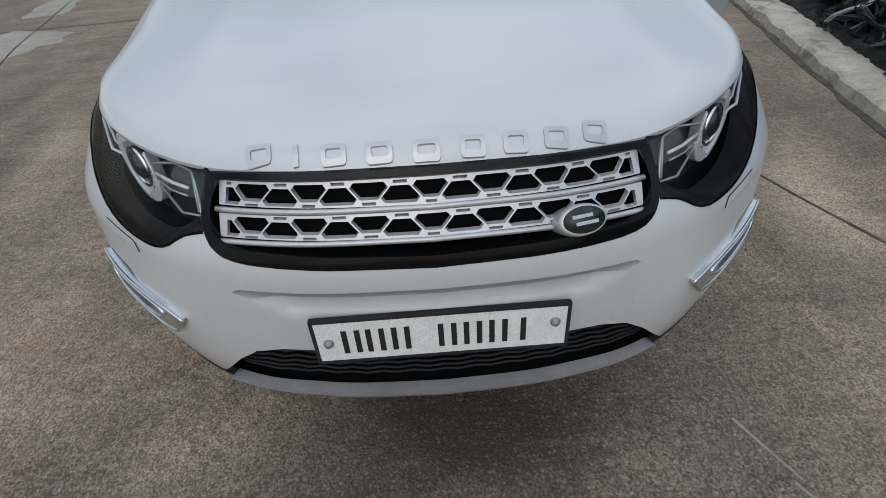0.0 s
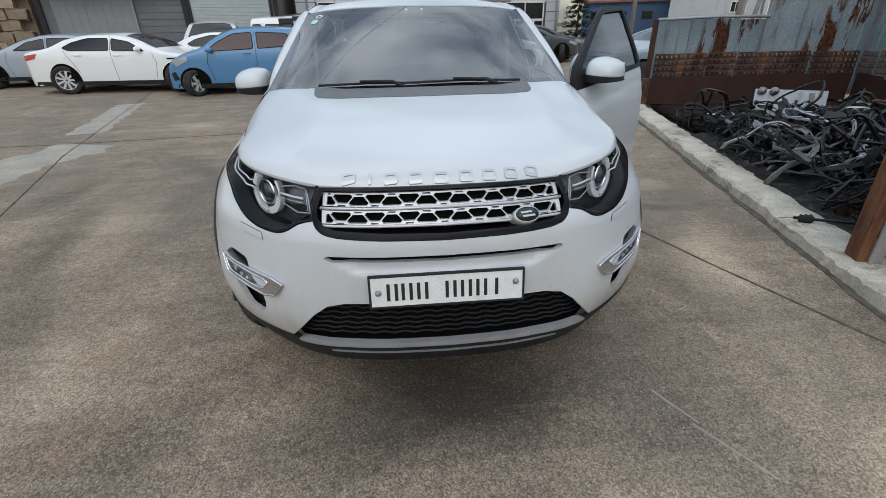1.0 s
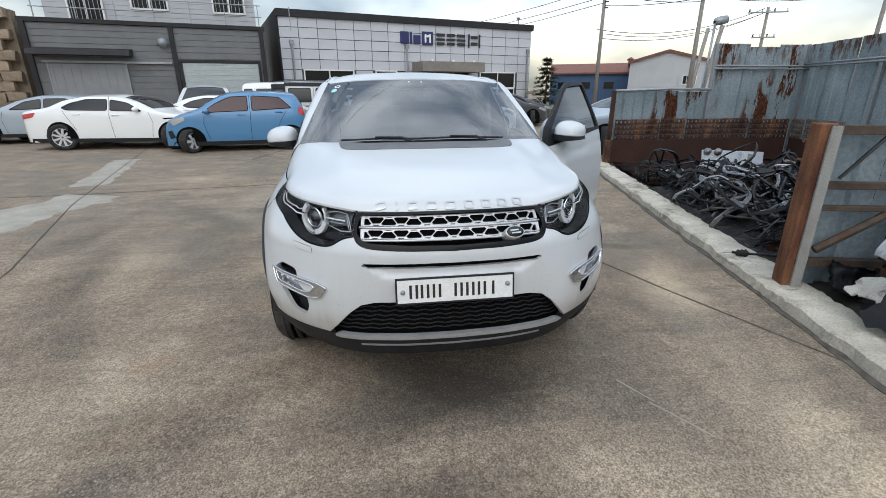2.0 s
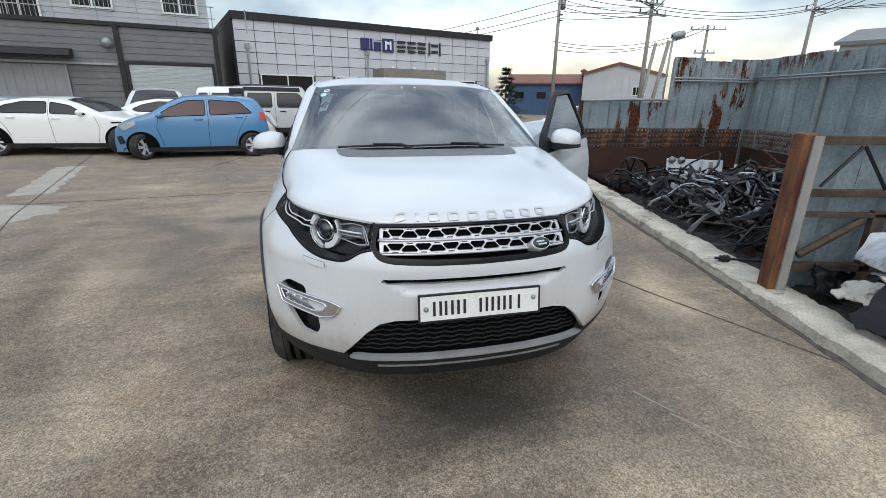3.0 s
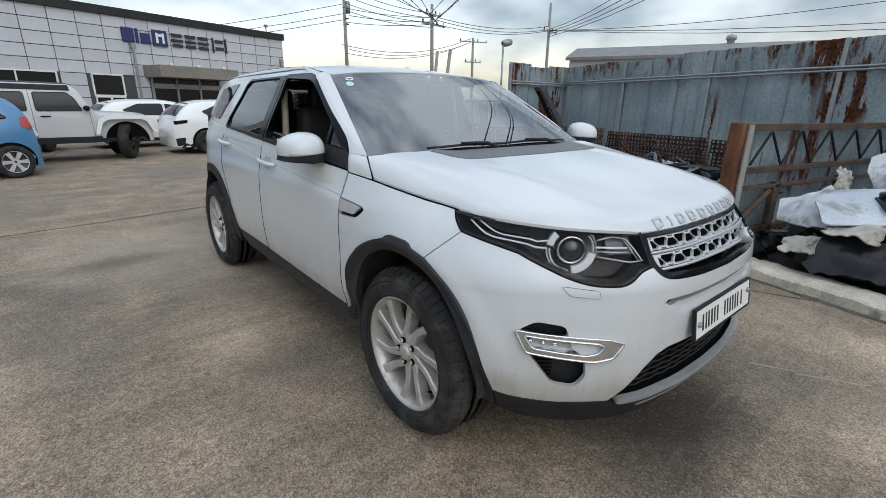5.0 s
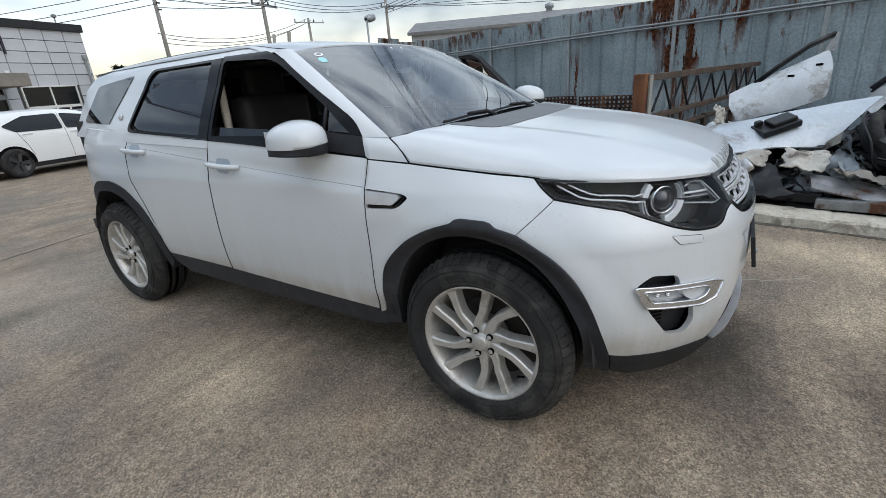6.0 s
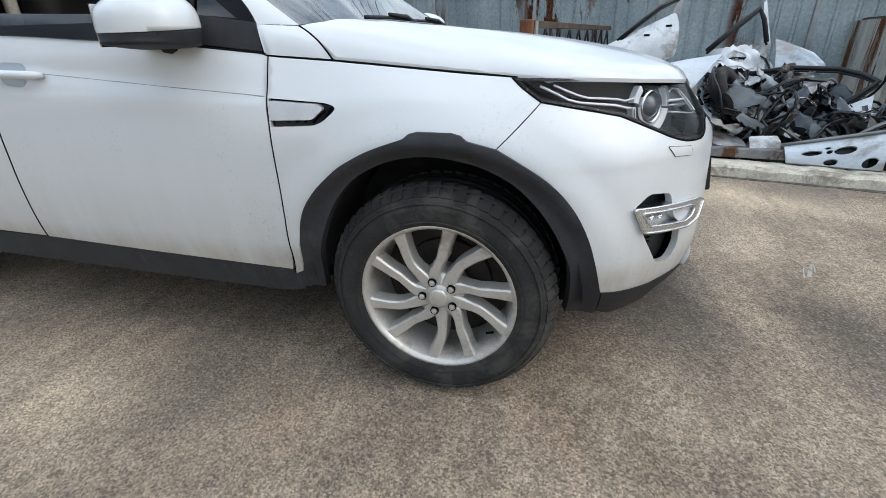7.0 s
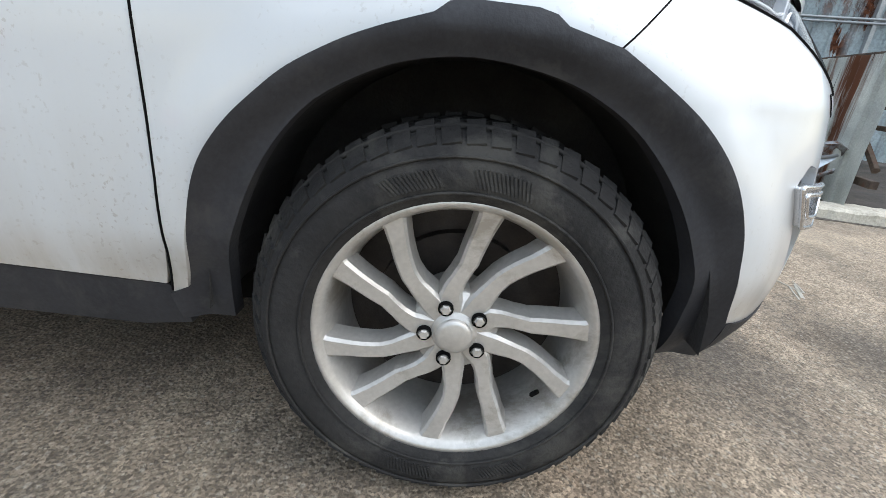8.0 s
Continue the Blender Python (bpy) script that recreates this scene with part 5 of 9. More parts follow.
# outlines shared by neighbouring panels, on the skin
LAMP_LOW = [fx(.452, .852), fx(.50, .840), fx(.535, .815), fx(.575, .803), fx(.64, .807), fx(.70, .824), fx(.765, .856), fx(.83, .893)]
LAMP_TIP = [fy(.50, .916), fy(.605, .934), fy(.655, .966), fy(.685, .990)]
LAMP_TOP = [fx(.818, .985), fx(.76, .975), fx(.68, .965), fx(.60, .958), fx(.52, .951), fx(.452, .946)]
ARCH_F = [fy(.418, .412), fy(.445, .50), fy(.475, .59), fy(.52, .68), fy(.58, .745), fy(.65, .792), fy(.715, .830)]
ARCH_TOP = [fy(.79, .849), fy(.806, .862), fy(.83, .868), fy(.92, .870), fy(.942, .865), fy(.960, .851)]
ARCH_R = [fy(1.02, .832), fy(1.065, .815), fy(1.11, .793), fy(1.15, .770), fy(1.185, .742), fy(1.24, .690), fy(1.285, .625), fy(1.318, .53), fy(1.345, .405)]


def flowing(pts, n=5):
    """Points along a smooth line through the given ones."""
    a = [0.0]
    for p, q in zip(pts, pts[1:]):
        a.append(a[-1] + math.dist(p, q))
    cu, cv = Curve(list(zip(a, [p[0] for p in pts])), .012), Curve(list(zip(a, [p[1] for p in pts])), .012)
    k = n * (len(pts) - 1)
    return [pts[0]] + [(cu(a[-1] * i / k), cv(a[-1] * i / k)) for i in range(1, k)] + [pts[-1]]


ARCH_F, ARCH_R = flowing(ARCH_F), flowing(ARCH_R)
LAMP_LOW = flowing(LAMP_LOW, 3)
SEAM = [fy(.715, .830), fy(.605, .934)]
SURROUND = [(0, .947), fx(.20, .947), fx(.40, .945), fx(.452, .944), fx(.457, .90), fx(.456, .876), fx(.452, .859), fx(.445, .845), fx(.436, .833), fx(.424, .823), fx(.410, .815), fx(.39, .809), fx(.36, .804), fx(.30, .800), fx(.2, .796), (0, .793)]
INTAKE = [(0, .562), fx(.2, .561), fx(.36, .558), fx(.42, .545), fx(.47, .505), fx(.53, .435), fx(.575, .385)]

FOG_HOLE = rounded([fx(.822, .655), fx(.782, .690), fx(.712, .676), fx(.695, .60), fx(.662, .575), fx(.652, .50), fx(.676, .456), fx(.735, .468), fx(.785, .56)], 0.02)
GROOVE = mirrored([(0, .741), fx(.25, .741), fx(.40, .741), fx(.412, .732), fx(.385, .718), fx(.25, .714), (0, .713)])

# front bumper
half = [(0, .793), fx(.2, .796), fx(.33, .802), fx(.40, .812), fx(.435, .832), fx(.452, .852)] + LAMP_LOW[1:] + [LAMP_TIP[0], LAMP_TIP[1], SEAM[0]] + ARCH_F[::-1][1:] + [fx(.82, .402), fx(.72, .388), fx(.575, .385)] + INTAKE[::-1][1:]
panel("front_bumper", mirrored(half), skin, "white_paint", suv, [FOG_HOLE, flip(FOG_HOLE), GROOVE], 0.022, 0.02)
panel("bumper_groove", mirrored([(0, .747), fx(.42, .747), fx(.42, .710), (0, .710)]), skin, "void", suv, step=0.03, rim=0, lift=-0.024)
# lamp washer covers: thin outlined flaps
for sg in (-1, 1):
    wash = rounded([(fx(sg * .728, .806)), fx(sg * .634, .792), fx(sg * .628, .766), fx(sg * .706, .776)], 0.006)
    panel("washer_cover", wash, skin, "white_paint", suv, step=0.02, rim=0.004, lift=0.0022)
    line = bmesh.new()
    tube(line, [skin(*p, 0.0012) for p in resample(wash, 0.01)], 0.0011, 5, True)
    part("washer_cover_gap", line, "void", suv)

# grille: gloss black surround, dark void, two silver honeycomb bars
panel("grille_surround", mirrored(SURROUND), skin, "gloss_black", suv, [mirrored([(0, .938), fx(.43, .936), fx(.439, .89), fx(.436, .868), fx(.427, .852), fx(.414, .841), fx(.398, .834), fx(.37, .828), fx(.2, .820), (0, .816)])], 0.014, 0.03, 0.001)
panel("grille_backing", mirrored([(0, .942), fx(.44, .94), fx(.442, .83), (0, .81)]), skin, "void", suv, step=0.04, rim=0, lift=-0.05)


def honeycomb(x1, zb, zt, p=0.118):
    """The openings of a bar: trapezoids pointing up and down in turn, with small slots between."""
    res = []
    h = zt - zb
    mid = (zb + zt) / 2
    t = h * 0.10
    n = int(x1 * 2 / p) + 3
    for i in range(-n, n):
        for up in (0, 1):
            c = (i + 0.5 * up) * p
            za, zc = (zb + t * 1.1, zt - t * 2.6) if up else (zt - t * 1.1, zb + t * 2.6)
            cell = [(c - .029, za), (c + .029, za), (c + .0365, za + (zc - za) * 0.30), (c + .017, zc), (c - .017, zc), (c - .0365, za + (zc - za) * 0.30)]
            slot = [(c - .013, zc + (t * 0.9 if up else -t * 0.9)), (c + .013, zc + (t * 0.9 if up else -t * 0.9)), (c + .013, zt - t * 0.6 if up else zb + t * 0.6), (c - .013, zt - t * 0.6 if up else zb + t * 0.6)]
            for poly in (cell, slot):
                q = [(min(max(x, -x1 + .02), x1 - .02), z) for x, z in poly]
                if max(x for x, z in q) - min(x for x, z in q) < 0.012:
                    continue
                clean = [q[k] for k in range(len(q)) if math.dist(q[k], q[k - 1]) > 0.002]
                if len(clean) >= 3:
                    res.append([fx(x if abs(x) > 1e-4 else 1e-4, z) for x, z in clean])
    return res


for x1, zb, zt in ((.432, .889, .929), (.425, .840, .880)):
    bar = panel("grille_bar", mirrored([(0, zt), fx(x1, zt - .001), fx(x1 - .006, zb + .003), (0, zb)]), skin, "satin", suv, honeycomb(x1, zb, zt), 0.02, 0.010, -0.012, "satin silver honeycomb bar")
    lip = bmesh.new()
    tube(lip, [skin(*fx(-x1 + i * x1 / 15 + (1e-4 if i == 15 else 0), zb - 0.003), -0.010) for i in range(31)], 0.0055, 6)
    part("bar_lip", lip, "satin", bar, smooth=True)
# oval badge: a plain dark oval with a silver rim
c = skin(*fx(.275, .853), 0.012)
tilt = pose(*c, 52, 0, 12)
badge = bmesh.new()
lathe(badge, [(.0, .012), (.043, .0125), (.046, .011), (.049, .0), (.0485, -.012), (.046, -.04)], 40, tilt @ Matrix.Diagonal((1.0, 0.62, 1, 1)))
badge_ob = part("badge", badge, "satin", suv, "oval badge with silver rim", smooth=True)
badge = bmesh.new()
lathe(badge, [(.0, .0155), (.041, .0145), (.0415, .010)], 40, tilt @ Matrix.Diagonal((1.0, 0.60, 1, 1)))
part("badge_face", badge, material("dark_badge", (.012, .02, .016), .25), badge_ob, smooth=True)
badge = boxes(((-.003, .007, .0155), (.040, .0065, .0012), tilt), ((.004, -.006, .0155), (.044, .0065, .0012), tilt))
part("badge_bar", badge, "letter", badge_ob)

# number plate with plain bars for its characters, two bolts, thin frame
plate_pose = Matrix.Translation(Vector((0, skin(0.0, .62).y - 0.009, .619))) @ pose(0, 0, 0, 90 - 8, 0, 0)
plate = part("number_plate", boxes(((0, 0, 0), (.522, .110, .006), plate_pose), bevel=0.002), "plate", suv, "white number plate with black bars")
part("plate_frame", boxes(((0, .056, -.002), (.532, .008, .014), plate_pose), ((0, -.056, -.002), (.532, .008, .014), plate_pose), ((-.264, 0, -.002), (.008, .12, .014), plate_pose), ((.264, 0, -.002), (.008, .12, .014), plate_pose), bevel=0.002), "black_plastic", plate)
for xx, w in ((-.188, .040), (-.138, .040), (-.085, .040), (.012, .040), (.065, .040), (.118, .040), (.170, .022)):
    for side_ in ((-.5, .5) if w > .03 else (0, )):
        part("plate_bar", boxes(((xx + side_ * (w - .013), -.002, .0036), (.0115, .062, .0016), plate_pose), bevel=0.0006), "ink", plate)
for xx in (-.236, .236):
    bolt = bmesh.new()
    lathe(bolt, [(0, .0105), (.007, .009), (.011, .003), (.011, 0)], 14, plate_pose @ Matrix.Translation((xx, -.002 if xx < 0 else .012, .003)))
    part("plate_bolt", bolt, "galv", plate, smooth=True)

# lower intake: recess, mesh slats, silver skid bar, black valance
panel("intake_recess", mirrored([(0, .575), fx(.45, .575), fx(.60, .375), fx(.58, .252), fx(.45, .252), (0, .252)]), skin, "void", suv, step=0.04, rim=0, lift=-0.05)
# shelf that closes the recess above the skid bar
shelf = bmesh.new()
rows = [[shelf.verts.new(skin(*fx(x + 1e-4, .372), off)) for off in (.004, -.03, -.075)] for x in [-.55 + .05 * i for i in range(23)]]
for a, b in zip(rows, rows[1:]):
    for i in (0, 1):
        shelf.faces.new((a[i], b[i], b[i + 1], a[i + 1]))
part("intake_shelf", shelf, "void", suv)
for k in range(7):
    z = .402 + k * .0235
    hw = .56 - (z - .40) * 0.75
    slat = bmesh.new()
    tube(slat, [skin(*fx(-hw + i * hw / 14 + (1e-4 if i == 14 else 0), z + .004 * math.cos(i * math.pi)), -0.042) for i in range(29)], 0.0036, 6)
    part("intake_slat", slat, "black_plastic", suv, smooth=True)
panel("skid_bar", mirrored([(0, .386), fx(.3, .386), fx(.45, .388), fx(.52, .391), fx(.546, .383), fx(.546, .374), fx(.53, .367), fx(.45, .364), fx(.3, .363), (0, .363)]), skin, "skid", suv, step=0.02, rim=0.03, lift=0.012, label="brushed silver skid bar")
panel("skid_lip", mirrored([(0, .330), fx(.44, .332), fx(.44, .322), (0, .319)]), skin, "skid", suv, step=0.02, rim=0.015, lift=0.010, label="thin silver lip")
half = [(0, .364), fx(.3, .364), fx(.54, .368), fx(.575, .387), fx(.72, .388), fx(.82, .402), fy(.415, .412), fy(.405, .33), fx(.80, .285), fx(.65, .255), fx(.45, .25), (0, .25)]
panel("front_valance", mirrored(half), skin, "black_plastic", suv, step=0.035, rim=0.02, lift=0.004, label="black plastic lower valance")

# headlamps
for sg in (-1, 1):
    f = (lambda l: flip(l)) if sg < 0 else (lambda l: l)
    outl = f(LAMP_LOW + LAMP_TIP + LAMP_TOP)
    lamp = panel("headlamp", outl, skin, "lamp_black", suv, step=0.02, rim=0, lift=-0.095, label="dark headlamp with clear cover")
    inner = [fx(.460, .857), fx(.505, .846), fx(.54, .823), fx(.577, .811), fx(.638, .815), fx(.695, .831), fx(.76, .863), fx(.822, .900), fy(.495, .922), fy(.60, .940), fy(.648, .969), fy(.668, .982), fx(.812, .978), fx(.76, .969), fx(.68, .959), fx(.60, .952), fx(.52, .945), fx(.460, .940)]
    panel("lamp_rim", outl, skin, "lamp_black", lamp, [f(inner)], 0.02, 0.05, 0.0)
    # grey plate under the cover paints the sky's reflection on its upper half
    shade = [fx(.47, .872), fx(.54, .868), fx(.60, .862), fx(.68, .868), fx(.74, .893), fx(.80, .922), fy(.48, .934), fy(.60, .950), fy(.655, .978), fx(.80, .974), fx(.70, .958), fx(.60, .949), fx(.47, .938)]
    panel("upper_reflector", f(shade), skin, "lamp_grey", lamp, step=0.02, rim=0.006, lift=-0.082)
    panel("lamp_cover", outl, skin, "lamp_glass", lamp, step=0.02, rim=0, lift=0.002).visible_shadow = False
    # projector
    c = skin(*fx(sg * .690, .897), -0.044)
    ax = (skin(*fx(sg * .700, .900), 0.05) - c).normalized()
    m = Matrix.Translation(c) @ (ax + Vector((0, -0.12, 0.06))).normalized().to_track_quat("Z", "Y").to_matrix().to_4x4()
    bm = bmesh.new()
    lathe(bm, [(.047, -.02), (.0475, .004), (.0455, .009), (.0415, .009), (.040, .004), (.0395, -.01)], 40, m)
    part("projector_ring", bm, "chrome", lamp, smooth=True)
    bm = bmesh.new()
    lathe(bm, [(.039, -.012), (.036, .0), (.026, .011), (.013, .017), (0, .0185)], 32, m)
    part("projector_lens", bm, material("smoked_lens", (.02, .022, .026), .03, 0, 1.0), lamp, smooth=True)
    # bright C-shaped guides round the projector, flat ribbons with a rim
    for a0, a1, r0, r1, mat in ((134, 168, .062, .084, "guide_bright"), (176, 264, .070, .075, "guide_bright"), (176, 264, .080, .084, "guide_bright"), (180, 260, .0755, .0795, "lamp_grey"), (274, 352, .056, .082, "guide_bright"), (356, 400, .070, .074, "guide_bright"), (356, 400, .079, .083, "guide")):
        bm = bmesh.new()
        rows = []
        for k in range(17):
            a = radians((a0 + (a1 - a0) * k / 16) if sg < 0 else 180 - (a0 + (a1 - a0) * k / 16))
            rows.append([bm.verts.new(m @ Vector((r * math.cos(a), r * math.sin(a), h))) for r, h in ((r0, -.012), (r0, .006), (r0 + .002, .008), (r1 - .002, .008), (r1, .006), (r1, -.012))])
        for p, q in zip(rows, rows[1:]):
            for k in range(5):
                bm.faces.new((p[k], p[k + 1], q[k + 1], q[k]))
        bm.faces.new(rows[0])
        bm.faces.new(rows[-1])
        bmesh.ops.recalc_face_normals(bm, faces=bm.faces)
        part("light_guide", bm, mat, lamp)
    flat = lambda pts, dep: [skin(*fx(sg * x, z), dep) for x, z in pts]
    tip = lambda y, z: skin(*(f([fy(y, z)])[0]), -.022)
    ring = lambda x, y: m @ Vector((sg * -x if sg > 0 else x, y, .004))
    for pts, r, mat in (
        ([tip(.605, .968), tip(.56, .950), tip(.52, .934), tip(.48, .926)] + flat([(.815, .914), (.79, .906)], -.026) + [ring(-.084, .004)], .0036, "guide_bright"),
        ([tip(.565, .970), tip(.525, .956), tip(.485, .943), tip(.45, .936)] + flat([(.805, .928), (.785, .922)], -.026) + [ring(-.080, .030)], .0032, "guide_bright"),
        ([ring(.083, .034)] + flat([(.565, .937), (.512, .930), (.490, .900), (.472, .866), (.520, .864)], -.020) + [ring(.084, -.022)], .0030, "guide"),
        ([ring(.078, .010)] + flat([(.56, .905), (.515, .903)], -.022), .0042, "guide_bright"),
        ([ring(.080, -.004)] + flat([(.56, .893), (.515, .891)], -.022), .0024, "guide"),
        (flat([(.520, .931), (.484, .868)], -.024), .0020, "guide"),
    ):
        bm = bmesh.new()
        tube(bm, [p for a_, b_ in zip(pts, pts[1:]) for p in (a_, a_.lerp(b_, .5))] + [pts[-1]], r, 6)
        part("lamp_trim", bm, mat, lamp, smooth=True)
    panel("indicator_reflector", f(rounded([fx(.485, .932), fx(.58, .94), fx(.59, .885), fx(.49, .882)], .008)), skin, material("silver_reflector", (.12, .125, .13), .35, .4), lamp, step=0.02, rim=0.01, lift=-0.035)

# fog lamps in black recesses with chrome bezels
for sg in (-1, 1):
    f = (lambda l: flip(l)) if sg < 0 else (lambda l: l)
    rec = panel("fog_recess", f([fx(.84, .70), fx(.68, .70), fx(.635, .55), fx(.66, .445), fx(.80, .445), fx(.84, .6)]), skin, "black_plastic", suv, step=0.03, rim=0, lift=-0.045, label="black fog lamp recess")
    for k in range(6):
        bm = bmesh.new()
        tube(bm, [skin(*fx(sg * x, .485 + k * .014), -0.035) for x in (.735, .75, .765, .78)], 0.003, 5)
        part("recess_rib", bm, "void", rec)
    bez = rounded([fx(.824, .660), fx(.60, .634), fx(.560, .618), fx(.590, .570), fx(.64, .558), fx(.800, .588)], [0.010, 0.012, 0.008, 0.010, 0.012, 0.010])
    hole = rounded([fx(.806, .645), fx(.63, .622), fx(.614, .611), fx(.630, .588), fx(.66, .580), fx(.788, .604)], 0.01)
    ch = panel("fog_bezel", f(bez), skin, "bezel", rec, [f(hole)], 0.012, 0.04, 0.012, "chrome fog lamp bezel")
    for loop in (bez, hole):
        bm = bmesh.new()
        tube(bm, [skin(*q, .012) for q in resample(f(loop), .012)], .0038, 8, True)
        part("bezel_edge", bm, "bezel", rec, smooth=True)
    panel("fog_lens", f(rounded([fx(.81, .65), fx(.70, .636), fx(.67, .58), fx(.795, .60)], .008)), skin, material("fog_lens", (.42, .43, .44), .12, .35, .8), rec, step=0.02, rim=0.004, lift=-0.02)
    panel("fog_scoop", f([fx(.71, .635), fx(.60, .622), fx(.60, .575), fx(.68, .575)]), skin, "satin", rec, step=0.02, rim=0, lift=-0.026)
    for k in range(3):
        bm = bmesh.new()
        p = skin(*fx(sg * (.735 + k * .028), .612 + k * .004), -0.014)
        bmesh.ops.create_uvsphere(bm, u_segments=12, v_segments=8, radius=0.009, matrix=Matrix.Translation(p))
        part("fog_led", bm, "chrome", rec, smooth=True)

# front wings with side vents
VENT = rounded([fy(1.358, .948), fy(1.18, .936), fy(1.148, .924), fy(1.205, .878), fy(1.354, .872)], [0, .02, .02, .03, 0])
wing = LAMP_TIP[1:] + [fy(.80, 1.000), fy(.95, 1.015), fy(1.06, 1.026), fy(1.175, 1.037), fy(1.25, 1.043), fy(1.336, 1.050), fy(1.364, 1.053), fy(1.358, .948), fy(1.354, .872), fy(1.350, .6), fy(1.356, .48), fy(1.372, .392)] + ARCH_R[::-1] + ARCH_TOP[::-1] + [SEAM[0]]
for sg in (-1, 1):
    f = flip if sg < 0 else (lambda l: l)
    panel("front_wing", f(wing), skin, "white_paint", suv, [f([(u + (-.004 if i in (0, len(VENT) - 1) else 0), v) for i, (u, v) in enumerate(VENT)])], 0.022, 0.02)
    vent = panel("side_vent", f(VENT), skin, "gloss_black", suv, step=0.02, rim=0.004, lift=-0.012, label="black wing vent with silver blade")
    panel("vent_blade", f(rounded([fy(1.353, .942), fy(1.205, .933), fy(1.188, .922), fy(1.222, .893), fy(1.351, .890)], .01)), skin, "satin", vent, step=0.015, rim=0.02, lift=0.003)
    for k in range(5):
        bm = bmesh.new()
        tube(bm, [skin(*(fy(1.17 + k * .028, .925 - k * .004) if sg > 0 else flip([fy(1.17 + k * .028, .925 - k * .004)])[0]), -0.008), skin(*(fy(1.20 + k * .026, .885) if sg > 0 else flip([fy(1.20 + k * .026, .885)])[0]), -0.008)], .0028, 5)
        part("vent_fin", bm, "void", vent)

# rear doors, quarters, sills
DOOR_F = [fy(1.370, 1.052), fy(1.392, 1.060), fy(1.7, 1.096), fy(2.1, 1.118), fy(2.376, 1.132), fy(2.386, .95), fy(2.398, .6), fy(2.402, .445), fy(1.9, .425), fy(1.38, .408), fy(1.361, .48), fy(1.355, .6), fy(1.358, .85)]
DOOR_R = [fy(2.386, 1.133), fy(2.8, 1.153), fy(3.20, 1.174), fy(3.225, 1.0), fy(3.21, .9), fy(3.13, .78), fy(3.07, .65), fy(3.04, .455), fy(2.7, .452), fy(2.411, .447), fy(2.406, .6), fy(2.395, .95)]
ARCH2 = [(3.025, .40), (3.06, .55), (3.12, .68), (3.22, .78), (3.36, .855), (3.53, .885), (3.70, .875), (3.86, .82), (3.98, .72), (4.05, .58), (4.08, .42)]
QUARTER = [fy(3.21, 1.175), fy(3.6, 1.195), fy(4.1, 1.21), fy(4.35, 1.21), (S_END, 1.20), (S_END, .42), fy(4.3, .42)] + flowing([fy(y, z) for y, z in ARCH2[::-1]]) + [fy(3.05, .455), fy(3.08, .65), fy(3.14, .78), fy(3.22, .9), fy(3.234, 1.0)]
SILL = [fy(1.372, .392), fy(1.38, .404), fy(1.9, .421), fy(2.402, .441), fy(3.04, .449), fy(3.03, .40), fy(2.9, .335), fy(1.45, .305), fy(1.36, .32)]
